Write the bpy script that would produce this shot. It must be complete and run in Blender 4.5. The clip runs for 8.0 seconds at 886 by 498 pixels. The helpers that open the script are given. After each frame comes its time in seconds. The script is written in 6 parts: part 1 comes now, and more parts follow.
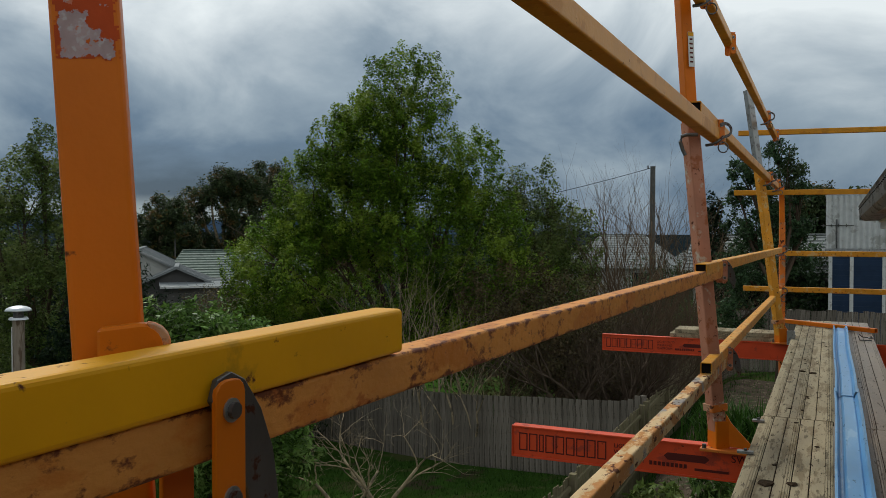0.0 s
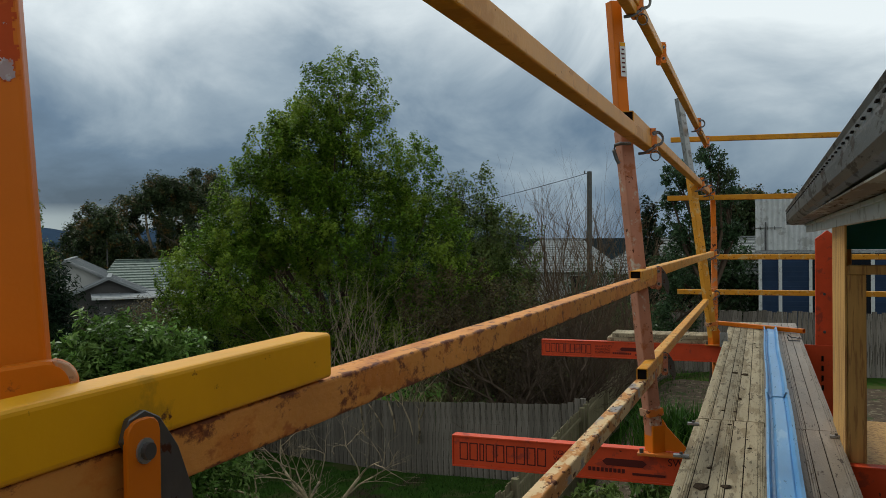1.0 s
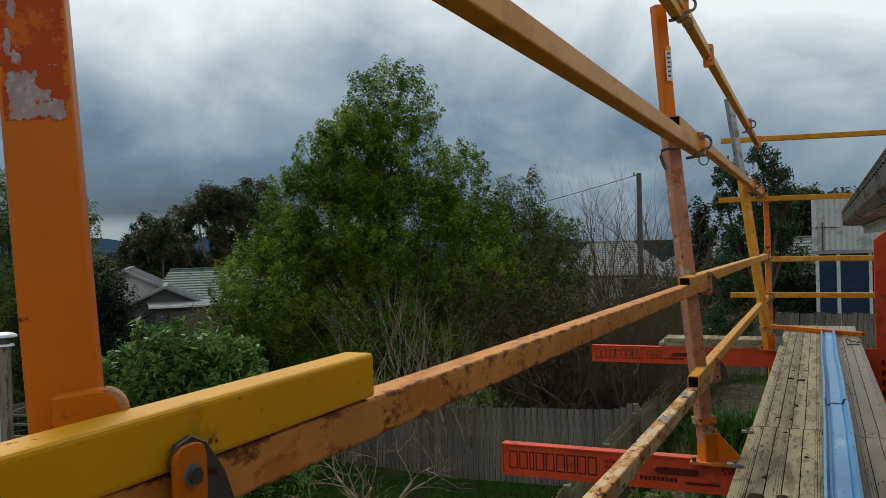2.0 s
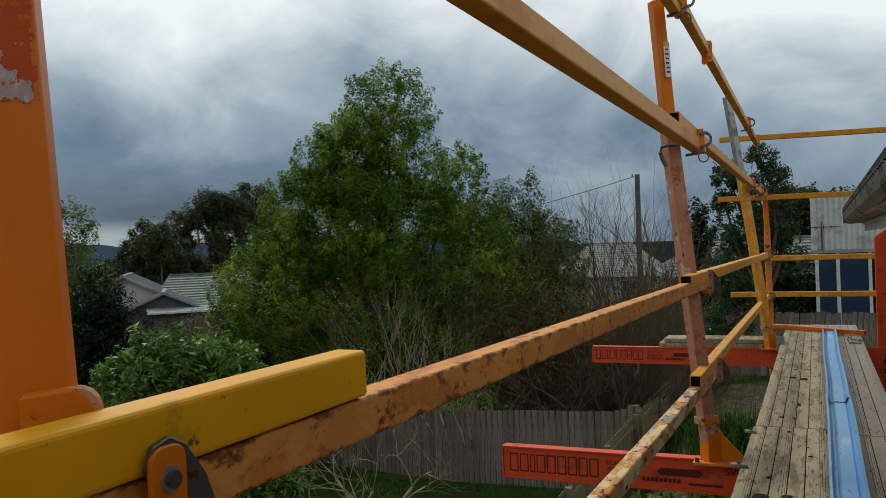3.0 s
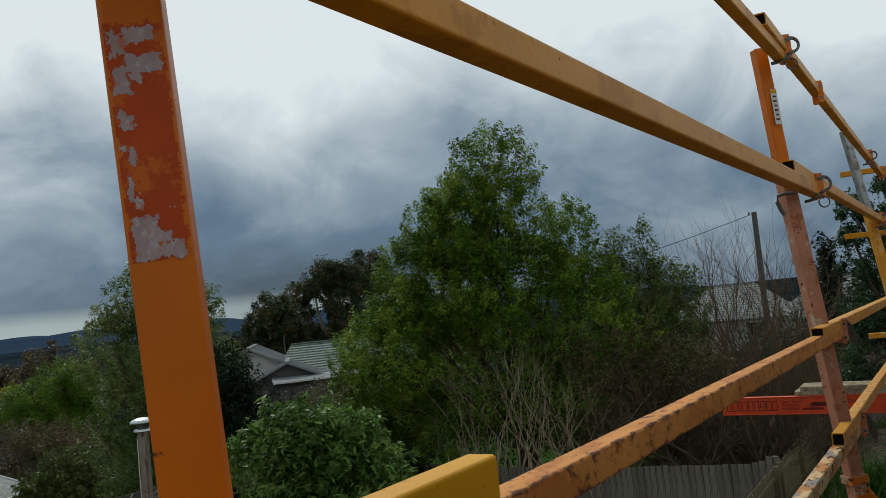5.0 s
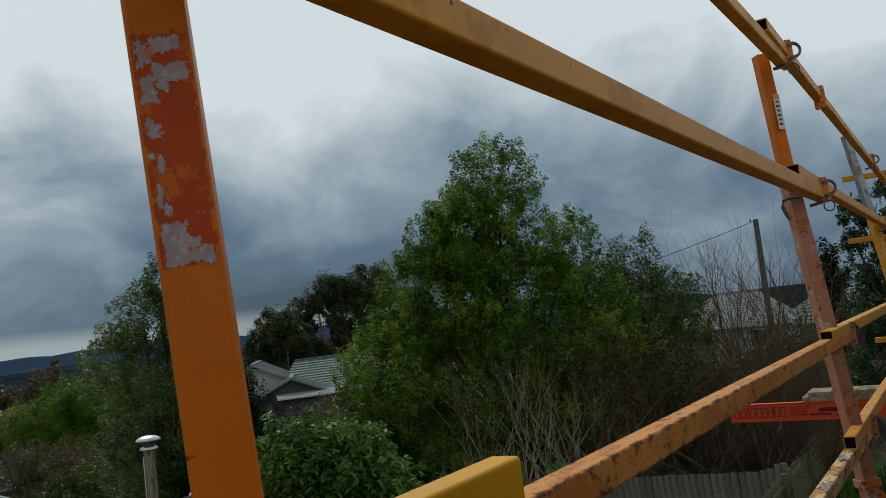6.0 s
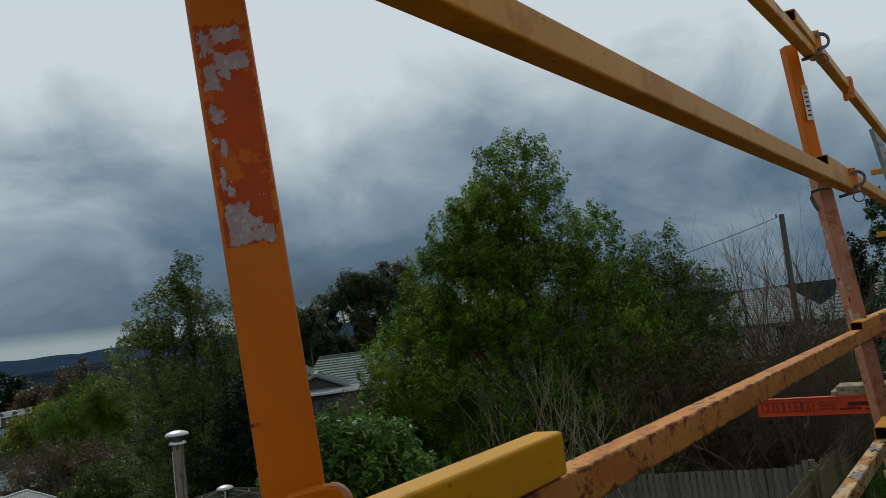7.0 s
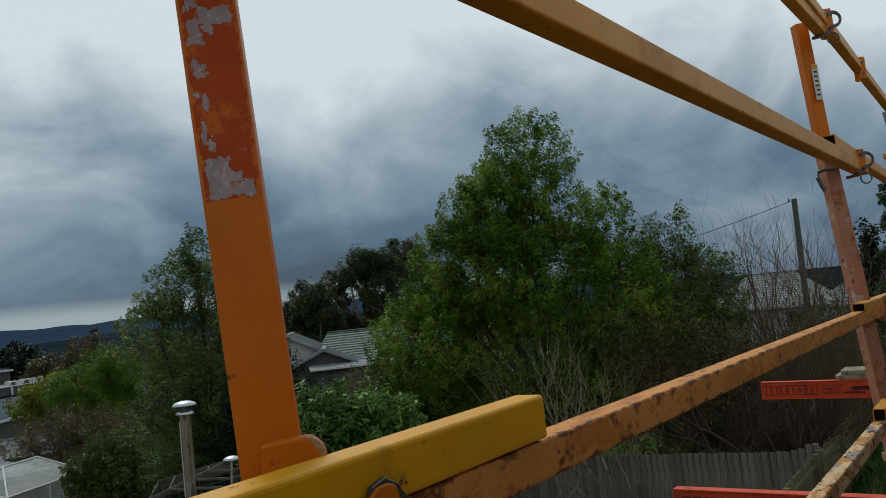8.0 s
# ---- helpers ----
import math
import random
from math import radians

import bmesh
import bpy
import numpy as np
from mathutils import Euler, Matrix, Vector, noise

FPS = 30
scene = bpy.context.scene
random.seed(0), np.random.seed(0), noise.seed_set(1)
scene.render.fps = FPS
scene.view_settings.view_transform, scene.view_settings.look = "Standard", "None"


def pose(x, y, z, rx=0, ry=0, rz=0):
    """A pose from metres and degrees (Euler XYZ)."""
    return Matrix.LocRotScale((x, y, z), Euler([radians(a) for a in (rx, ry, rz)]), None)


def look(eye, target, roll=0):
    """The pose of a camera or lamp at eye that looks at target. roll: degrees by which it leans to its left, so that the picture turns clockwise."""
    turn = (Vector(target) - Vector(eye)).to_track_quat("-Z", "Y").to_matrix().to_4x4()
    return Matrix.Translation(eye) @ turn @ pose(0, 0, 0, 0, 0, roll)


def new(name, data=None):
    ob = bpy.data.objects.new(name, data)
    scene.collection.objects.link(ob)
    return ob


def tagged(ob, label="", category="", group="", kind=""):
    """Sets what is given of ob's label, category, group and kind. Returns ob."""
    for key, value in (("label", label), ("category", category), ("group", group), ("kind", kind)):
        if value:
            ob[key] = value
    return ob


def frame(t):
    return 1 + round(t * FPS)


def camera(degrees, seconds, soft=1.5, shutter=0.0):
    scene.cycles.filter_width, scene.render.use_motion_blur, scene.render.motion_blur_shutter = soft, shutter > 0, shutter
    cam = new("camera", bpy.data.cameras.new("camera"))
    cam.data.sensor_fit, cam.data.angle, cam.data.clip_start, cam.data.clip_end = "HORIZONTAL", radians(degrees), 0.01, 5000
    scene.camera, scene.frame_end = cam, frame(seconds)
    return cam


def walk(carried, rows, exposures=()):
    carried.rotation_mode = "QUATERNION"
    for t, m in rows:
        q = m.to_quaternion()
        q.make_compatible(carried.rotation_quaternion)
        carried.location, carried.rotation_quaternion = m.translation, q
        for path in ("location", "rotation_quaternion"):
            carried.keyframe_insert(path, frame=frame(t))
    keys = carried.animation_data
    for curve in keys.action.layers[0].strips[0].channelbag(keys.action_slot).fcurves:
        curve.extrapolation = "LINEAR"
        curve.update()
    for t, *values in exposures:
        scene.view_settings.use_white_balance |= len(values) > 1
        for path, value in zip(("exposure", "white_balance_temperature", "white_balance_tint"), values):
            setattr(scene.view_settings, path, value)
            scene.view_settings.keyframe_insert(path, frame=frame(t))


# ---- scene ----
cam = camera(56.3, 8.0, soft=0.4)
PATH = [
    (0.0, (0.148, 0.165, 3.500), (-0.699, 1.976, 3.458), -0.04),
    (0.5, (0.141, 0.183, 3.513), (-0.597, 2.041, 3.474), -0.45),
    (1.0, (0.152, 0.193, 3.520), (-0.563, 2.061, 3.491), -0.70),
    (1.5, (0.153, 0.217, 3.528), (-0.655, 2.047, 3.506), -1.16),
    (1.7, (0.168, 0.188, 3.541), (-0.652, 2.012, 3.523), -1.35),
    (2.8, (0.168, 0.200, 3.533), (-0.650, 2.025, 3.523), -2.03),
    (3.0, (0.153, 0.234, 3.525), (-0.668, 2.057, 3.518), -2.12),
    (3.2, (0.135, 0.212, 3.530), (-0.777, 1.992, 3.528), -2.47),
    (3.5, (0.116, 0.149, 3.525), (-1.034, 1.786, 3.538), -2.49),
    (3.8, (0.098, 0.113, 3.547), (-1.209, 1.627, 3.593), -2.73),
    (4.0, (0.133, 0.132, 3.585), (-1.150, 1.663, 3.674), -3.20),
    (4.2, (0.160, 0.208, 3.585), (-0.986, 1.845, 3.679), -4.05),
    (4.5, (0.176, 0.223, 3.588), (-0.883, 1.915, 3.715), -5.11),
    (5.0, (0.166, 0.196, 3.592), (-0.881, 1.894, 3.737), -5.79),
    (5.2, (0.161, 0.195, 3.596), (-0.888, 1.891, 3.750), -6.03),
    (6.3, (0.147, 0.156, 3.577), (-0.904, 1.848, 3.759), -7.11),
    (6.5, (0.149, 0.141, 3.576), (-0.913, 1.826, 3.758), -7.24),
    (7.0, (0.142, 0.125, 3.561), (-0.950, 1.792, 3.738), -6.96),
    (7.5, (0.158, 0.127, 3.545), (-0.955, 1.781, 3.706), -6.48),
    (8.0, (0.170, 0.142, 3.535), (-0.949, 1.794, 3.663), -5.78),
]
EXPOSURES = [(0.0, -0.19, 6250, 4), (1.0, -0.11, 6200, 3), (1.7, -0.11, 6200, 3), (3.0, -0.10, 6300, 4), (3.5, -0.23, 6250, 4), (3.8, -0.53, 6050, 3), (4.0, -0.73, 5950, 2), (4.4, -0.42, 6050, 2),
             (5.0, -0.33, 6150, 2), (6.5, -0.57, 6000, 1), (7.5, -0.60, 5950, 1), (8.0, -0.49, 5950, 1)]
walk(cam, [(t, look(eye, target, roll)) for t, eye, target, roll in PATH], EXPOSURES)

# ---- world and light ----
SUN_AZ, SUN_EL = 58.0, 46.0      # degrees left of +y, degrees up
world = bpy.data.worlds.new("overcast_sky")
scene.world = world
world.use_nodes = True
wn, wl = world.node_tree.nodes, world.node_tree.links
wn.clear()


def wnode(kind, **values):
    n = wn.new(kind)
    for key, value in values.items():
        n.inputs[key].default_value = value
    return n


coord = wn.new("ShaderNodeTexCoord")
sky = wn.new("ShaderNodeTexSky")
sky.sky_type, sky.sun_disc = "NISHITA", False
sky.sun_elevation, sky.sun_rotation = radians(SUN_EL), radians(-SUN_AZ)
stretch = wn.new("ShaderNodeMapping")
stretch.inputs["Scale"].default_value = (1.0, 1.0, 1.6)
wl.new(coord.outputs["Generated"], stretch.inputs["Vector"])
billow = wnode("ShaderNodeTexNoise", Scale=3.4, Detail=9.0, Roughness=0.55, Distortion=0.6)
wisp = wnode("ShaderNodeTexNoise", Scale=0.9, Detail=3.0, Roughness=0.5, Distortion=0.3)
wl.new(stretch.outputs[0], billow.inputs["Vector"])
wl.new(stretch.outputs[0], wisp.inputs["Vector"])
split = wn.new("ShaderNodeSeparateXYZ")
wl.new(coord.outputs["Generated"], split.inputs[0])
puff = wn.new("ShaderNodeMapRange")
puff.inputs["From Min"].default_value, puff.inputs["From Max"].default_value = 0.30, 0.70
puff.inputs["To Min"].default_value, puff.inputs["To Max"].default_value = 0.26, 0.84
wl.new(billow.outputs["Fac"], puff.inputs["Value"])
blend = wn.new("ShaderNodeMath"); blend.operation = "ADD"
wl.new(puff.outputs[0], blend.inputs[0]); wl.new(wisp.outputs["Fac"], blend.inputs[1])
# brighter towards the hidden sun, as a thin cloud sheet is
glow = wn.new("ShaderNodeVectorMath"); glow.operation = "DOT_PRODUCT"
glow.inputs[1].default_value = (-math.sin(radians(SUN_AZ)) * math.cos(radians(SUN_EL)), math.cos(radians(SUN_AZ)) * math.cos(radians(SUN_EL)), math.sin(radians(SUN_EL)))
wl.new(coord.outputs["Generated"], glow.inputs[0])
bright = wn.new("ShaderNodeMapRange")
bright.interpolation_type = "SMOOTHSTEP"
bright.inputs["From Min"].default_value, bright.inputs["From Max"].default_value = 0.76, 1.0
bright.inputs["To Min"].default_value, bright.inputs["To Max"].default_value = 0.0, 0.80
wl.new(glow.outputs["Value"], bright.inputs["Value"])
lift = wn.new("ShaderNodeMapRange")
lift.interpolation_type = "SMOOTHSTEP"
lift.inputs["From Min"].default_value, lift.inputs["From Max"].default_value = 0.0, 0.42
lift.inputs["To Min"].default_value, lift.inputs["To Max"].default_value = -0.43, 0.56
wl.new(split.outputs["Z"], lift.inputs["Value"])
zenith = wn.new("ShaderNodeMapRange")
zenith.inputs["From Min"].default_value, zenith.inputs["From Max"].default_value = 0.4, 1.0
zenith.inputs["To Min"].default_value, zenith.inputs["To Max"].default_value = 0.0, -0.50
wl.new(split.outputs["Z"], zenith.inputs["Value"])
lifted = wn.new("ShaderNodeMath"); lifted.operation = "ADD"
wl.new(lift.outputs[0], lifted.inputs[0]); wl.new(zenith.outputs[0], lifted.inputs[1])
# the cloud sheet is thinner and paler away from the valley
thin_side = wn.new("ShaderNodeMapRange")
thin_side.interpolation_type = "SMOOTHSTEP"
thin_side.inputs["From Min"].default_value, thin_side.inputs["From Max"].default_value = -0.80, -0.10
thin_side.inputs["To Min"].default_value, thin_side.inputs["To Max"].default_value = 0.0, 0.25
wl.new(split.outputs["X"], thin_side.inputs["Value"])
low_down = wn.new("ShaderNodeMapRange")
low_down.interpolation_type = "SMOOTHSTEP"
low_down.inputs["From Min"].default_value, low_down.inputs["From Max"].default_value = 0.50, 0.10
wl.new(split.outputs["Z"], low_down.inputs["Value"])
thinner = wn.new("ShaderNodeMath"); thinner.operation = "MULTIPLY_ADD"
wl.new(thin_side.outputs[0], thinner.inputs[0]); wl.new(low_down.outputs[0], thinner.inputs[1]); wl.new(lifted.outputs[0], thinner.inputs[2])
add2 = wn.new("ShaderNodeMath"); add2.operation = "ADD"
wl.new(blend.outputs[0], add2.inputs[0]); wl.new(thinner.outputs[0], add2.inputs[1])
add3 = wn.new("ShaderNodeMath"); add3.operation = "ADD"
high = wn.new("ShaderNodeMapRange")
high.interpolation_type = "SMOOTHSTEP"
high.inputs["From Min"].default_value, high.inputs["From Max"].default_value = 0.12, 0.50
wl.new(split.outputs["Z"], high.inputs["Value"])
bright_high = wn.new("ShaderNodeMath"); bright_high.operation = "MULTIPLY"
wl.new(bright.outputs[0], bright_high.inputs[0]); wl.new(high.outputs[0], bright_high.inputs[1])
wl.new(add2.outputs[0], add3.inputs[0]); wl.new(bright_high.outputs[0], add3.inputs[1])
cloud = wn.new("ShaderNodeValToRGB")
cr = cloud.color_ramp
cr.elements[0].position, cr.elements[0].color = 0.36, (0.070, 0.110, 0.168, 1)
cr.elements[1].position, cr.elements[1].color = 0.99, (1.08, 1.09, 1.10, 1)
e = cr.elements.new(0.53); e.color = (0.155, 0.222, 0.318, 1)
e = cr.elements.new(0.70); e.color = (0.40, 0.465, 0.54, 1)
half = wn.new("ShaderNodeMath"); half.operation = "MULTIPLY"; half.inputs[1].default_value = 0.64
wl.new(add3.outputs[0], half.inputs[0])
wl.new(half.outputs[0], cloud.inputs[0])
# pale strip of clear sky under the cloud base along the skyline
strip = wn.new("ShaderNodeValToRGB")
sr = strip.color_ramp
sr.elements[0].position, sr.elements[0].color = 0.0, (0.9, 0.9, 0.9, 1)
sr.elements[1].position, sr.elements[1].color = 0.043, (0, 0, 0, 1)
e = sr.elements.new(0.026); e.color = (0.75, 0.75, 0.75, 1)
wl.new(split.outputs["Z"], strip.inputs[0])
paler = wn.new("ShaderNodeMix"); paler.data_type = "RGBA"
paler.inputs[7].default_value = (0.60, 0.66, 0.66, 1)
side = wn.new("ShaderNodeMapRange")
side.inputs["From Min"].default_value, side.inputs["From Max"].default_value = -0.35, -0.85
wl.new(split.outputs["X"], side.inputs["Value"])
both = wn.new("ShaderNodeMath"); both.operation = "MULTIPLY"
wl.new(strip.outputs[0], both.inputs[0]); wl.new(side.outputs[0], both.inputs[1])
wl.new(both.outputs[0], paler.inputs[0]); wl.new(cloud.outputs[0], paler.inputs[6])
clear = wnode("ShaderNodeBackground", Strength=0.006)
sheet = wnode("ShaderNodeBackground", Strength=0.86)
wl.new(sky.outputs[0], clear.inputs[0]); wl.new(paler.outputs[2], sheet.inputs[0])
total = wn.new("ShaderNodeAddShader")
wl.new(clear.outputs[0], total.inputs[0]); wl.new(sheet.outputs[0], total.inputs[1])
wout = wn.new("ShaderNodeOutputWorld")
wl.new(total.outputs[0], wout.inputs[0])

sun = new("sun", bpy.data.lights.new("sun", "SUN"))
sun.data.energy, sun.data.angle, sun.data.color = 2.0, radians(14), (1.0, 0.95, 0.87)
sun.matrix_world = look((0, 0, 20), (math.sin(radians(SUN_AZ)) * math.cos(radians(SUN_EL)), -math.cos(radians(SUN_AZ)) * math.cos(radians(SUN_EL)), 20 - math.sin(radians(SUN_EL))))

# ---- materials ----
def paint(name, base, rough=0.5, metal=0.0, spots=(), vary=0.12, scale=6.0, bump=0.15, bump_scale=60.0, per_object=0.0, leaf=0.0, stretch=(1, 1, 1)):
    """Surface with broad tone changes, patches of other colours (colour, amount 0..1, scale, roughness) and fine relief."""
    m = bpy.data.materials.new(name)
    m.use_nodes = True
    n, l = m.node_tree.nodes, m.node_tree.links
    bsdf = n["Principled BSDF"]
    tc = n.new("ShaderNodeTexCoord")
    mp = n.new("ShaderNodeMapping")
    mp.inputs["Scale"].default_value = stretch
    l.new(tc.outputs["Object"], mp.inputs["Vector"])
    broad = n.new("ShaderNodeTexNoise")
    broad.inputs["Scale"].default_value, broad.inputs["Detail"].default_value = scale, 5.0
    l.new(mp.outputs[0], broad.inputs["Vector"])
    ramp = n.new("ShaderNodeMapRange")
    ramp.inputs["From Min"].default_value, ramp.inputs["From Max"].default_value = 0.25, 0.75
    ramp.inputs["To Min"].default_value, ramp.inputs["To Max"].default_value = 1 - vary, 1 + vary
    l.new(broad.outputs["Fac"], ramp.inputs["Value"])
    tone = n.new("ShaderNodeMix"); tone.data_type, tone.blend_type = "RGBA", "MULTIPLY"
    tone.inputs[0].default_value = 1.0
    tone.inputs[6].default_value = (*base, 1)
    l.new(ramp.outputs[0], tone.inputs[7])
    colour, roughness = tone.outputs[2], None
    if per_object:
        info = n.new("ShaderNodeObjectInfo")
        rnd = n.new("ShaderNodeMapRange")
        rnd.inputs["To Min"].default_value, rnd.inputs["To Max"].default_value = 1 - per_object, 1 + per_object
        l.new(info.outputs["Random"], rnd.inputs["Value"])
        mul = n.new("ShaderNodeMix"); mul.data_type, mul.blend_type = "RGBA", "MULTIPLY"
        mul.inputs[0].default_value = 1.0
        l.new(colour, mul.inputs[6]); l.new(rnd.outputs[0], mul.inputs[7])
        colour = mul.outputs[2]
    if leaf:
        geo = n.new("ShaderNodeNewGeometry")
        rnd = n.new("ShaderNodeMapRange")
        rnd.inputs["To Min"].default_value, rnd.inputs["To Max"].default_value = 1 - leaf, 1 + 1.25 * leaf
        l.new(geo.outputs["Random Per Island"], rnd.inputs["Value"])
        mul = n.new("ShaderNodeMix"); mul.data_type, mul.blend_type = "RGBA", "MULTIPLY"
        mul.inputs[0].default_value = 1.0
        l.new(colour, mul.inputs[6]); l.new(rnd.outputs[0], mul.inputs[7])
        colour = mul.outputs[2]
    for k, (other, amount, sc, rg) in enumerate(spots):
        tex = n.new("ShaderNodeTexNoise")
        tex.inputs["Scale"].default_value, tex.inputs["Detail"].default_value, tex.inputs["Roughness"].default_value = sc, 8.0, 0.62
        shift = n.new("ShaderNodeVectorMath"); shift.operation = "ADD"
        shift.inputs[1].default_value = (7.3 * k + 1, 3.1 * k, 5.7 * k)
        l.new(mp.outputs[0], shift.inputs[0]); l.new(shift.outputs[0], tex.inputs["Vector"])
        cut = n.new("ShaderNodeMapRange")
        edge = 0.68 - 0.36 * amount
        cut.inputs["From Min"].default_value, cut.inputs["From Max"].default_value = edge, edge + 0.05
        l.new(tex.outputs["Fac"], cut.inputs["Value"])
        mix = n.new("ShaderNodeMix"); mix.data_type = "RGBA"
        l.new(cut.outputs[0], mix.inputs[0]); l.new(colour, mix.inputs[6])
        mix.inputs[7].default_value = (*other, 1)
        colour = mix.outputs[2]
        rmix = n.new("ShaderNodeMix")
        l.new(cut.outputs[0], rmix.inputs[0])
        rmix.inputs[3].default_value = rg
        if roughness is None:
            rmix.inputs[2].default_value = rough
        else:
            l.new(roughness, rmix.inputs[2])
        roughness = rmix.outputs[0]
    l.new(colour, bsdf.inputs["Base Color"])
    bsdf.inputs["Roughness"].default_value, bsdf.inputs["Metallic"].default_value = rough, metal
    if roughness is not None:
        l.new(roughness, bsdf.inputs["Roughness"])
    bsdf.inputs["Specular IOR Level"].default_value = 0.05 if rough >= 0.8 else 0.22
    if leaf:
        bsdf.inputs["Specular IOR Level"].default_value = 0.10
        thin = n.new("ShaderNodeBsdfTranslucent")
        l.new(colour, thin.inputs["Color"])
        two = n.new("ShaderNodeMixShader")
        two.inputs[0].default_value = 0.32
        l.new(bsdf.outputs[0], two.inputs[1]); l.new(thin.outputs[0], two.inputs[2])
        l.new(two.outputs[0], n["Material Output"].inputs["Surface"])
    if bump:
        fine = n.new("ShaderNodeTexNoise")
        fine.inputs["Scale"].default_value, fine.inputs["Detail"].default_value = bump_scale, 6.0
        l.new(mp.outputs[0], fine.inputs["Vector"])
        b = n.new("ShaderNodeBump")
        b.inputs["Strength"].default_value, b.inputs["Distance"].default_value = bump, 0.01
        l.new(fine.outputs["Fac"], b.inputs["Height"]); l.new(b.outputs[0], bsdf.inputs["Normal"])
    return m


RUST = (0.10, 0.032, 0.014)
M = {}
M["orange"] = paint("orange_paint", (0.60, 0.145, 0.002), 0.45, spots=[(RUST, 0.10, 22, 0.9)], vary=0.10, bump=0.08)
M["orange_dirty"] = paint("orange_worn", (0.62, 0.17, 0.025), 0.5, spots=[((0.42, 0.24, 0.14), 0.35, 9, 0.7), (RUST, 0.28, 25, 0.9)], vary=0.2, bump=0.2)
M["red"] = paint("red_orange_paint", (0.66, 0.075, 0.022), 0.48, spots=[((0.42, 0.06, 0.03), 0.3, 8, 0.6), (RUST, 0.10, 30, 0.9)], vary=0.14, bump=0.1)
M["yellow"] = paint("yellow_paint", (0.69, 0.325, 0.003), 0.44, spots=[((0.52, 0.26, 0.006), 0.22, 10, 0.5), (RUST, 0.06, 30, 0.9)], vary=0.1, bump=0.05)
M["yellow_worn"] = paint("yellow_worn", (0.60, 0.255, 0.018), 0.5, spots=[((0.60, 0.36, 0.12), 0.34, 16, 0.6), (RUST, 0.22, 45, 0.9)], vary=0.18, bump=0.15)
M["peach_flake"] = paint("flaking_cream_paint", (0.62, 0.43, 0.22), 0.6, spots=[((0.48, 0.20, 0.045), 0.55, 16, 0.6), ((0.24, 0.20, 0.17), 0.34, 12, 0.4), (RUST, 0.32, 36, 0.9)], vary=0.2, bump=0.35, stretch=(1, 0.45, 1))
def edge_rust(m, lean_x, lean_z, half_w, half_h):
    """Flaking rust that starts at the four corners of a square tube running along y."""
    n, l = m.node_tree.nodes, m.node_tree.links
    bsdf = n["Principled BSDF"]
    was = bsdf.inputs["Base Color"].links[0].from_socket
    tc = n.new("ShaderNodeTexCoord")
    xyz = n.new("ShaderNodeSeparateXYZ")
    l.new(tc.outputs["Object"], xyz.inputs[0])

    def math_node(op, a, b):
        q = n.new("ShaderNodeMath"); q.operation = op
        for k, v in enumerate((a, b)):
            if isinstance(v, float):
                q.inputs[k].default_value = v
            elif v is not None:
                l.new(v, q.inputs[k])
        return q.outputs[0]

    def across(axis, lean, half):
        line = math_node("MULTIPLY", xyz.outputs["Y"], -lean)
        return math_node("DIVIDE", math_node("ABSOLUTE", math_node("ADD", xyz.outputs[axis], line), None), half)

    corner = n.new("ShaderNodeMapRange")
    corner.interpolation_type = "SMOOTHSTEP"
    corner.inputs["From Min"].default_value, corner.inputs["From Max"].default_value = 0.60, 1.0
    l.new(math_node("MINIMUM", across("X", lean_x, half_w), across("Z", lean_z, half_h)), corner.inputs["Value"])
    mp = n.new("ShaderNodeMapping")
    mp.inputs["Scale"].default_value = (1.0, 0.6, 1.0)
    l.new(tc.outputs["Object"], mp.inputs["Vector"])
    tex = n.new("ShaderNodeTexNoise")
    tex.inputs["Scale"].default_value, tex.inputs["Detail"].default_value, tex.inputs["Roughness"].default_value = 34.0, 9.0, 0.70
    l.new(mp.outputs[0], tex.inputs["Vector"])
    amount = math_node("ADD", tex.outputs["Fac"], math_node("MULTIPLY", corner.outputs[0], 0.115))
    cut = n.new("ShaderNodeMapRange")
    cut.inputs["From Min"].default_value, cut.inputs["From Max"].default_value = 0.555, 0.635
    l.new(amount, cut.inputs["Value"])
    mix = n.new("ShaderNodeMix"); mix.data_type = "RGBA"
    mix.inputs[7].default_value = (0.150, 0.042, 0.014, 1)
    l.new(cut.outputs[0], mix.inputs[0]); l.new(was, mix.inputs[6])
    l.new(mix.outputs[2], bsdf.inputs["Base Color"])


M["peach"] = paint("faded_peach_paint", (0.60, 0.245, 0.050), 0.58, spots=[((0.52, 0.18, 0.030), 0.42, 9, 0.55), ((0.40, 0.13, 0.03), 0.22, 20, 0.8)], vary=0.2, bump=0.3, stretch=(1.6, 0.55, 1.0))
edge_rust(M["peach"], 0.0122, -0.0039, 0.026, 0.028)
M["pink"] = paint("faded_pink_paint", (0.44, 0.190, 0.115), 0.6, spots=[((0.50, 0.42, 0.33), 0.22, 8, 0.6), ((0.36, 0.12, 0.05), 0.36, 15, 0.6), (RUST, 0.2, 30, 0.9)], vary=0.18, bump=0.2)
M["galv"] = paint("galvanised_steel", (0.34, 0.34, 0.33), 0.45, 0.75, spots=[((0.22, 0.21, 0.20), 0.4, 18, 0.6)], vary=0.2, bump=0.1)
M["steel"] = paint("dull_steel", (0.13, 0.125, 0.12), 0.42, 0.8, spots=[(RUST, 0.25, 40, 0.9)], vary=0.2, bump=0.15)
# near-black colour for the shade inside tube ends and slots
M["dark"] = paint("hollow_shade", (0.012, 0.010, 0.009), 0.9, bump=0)
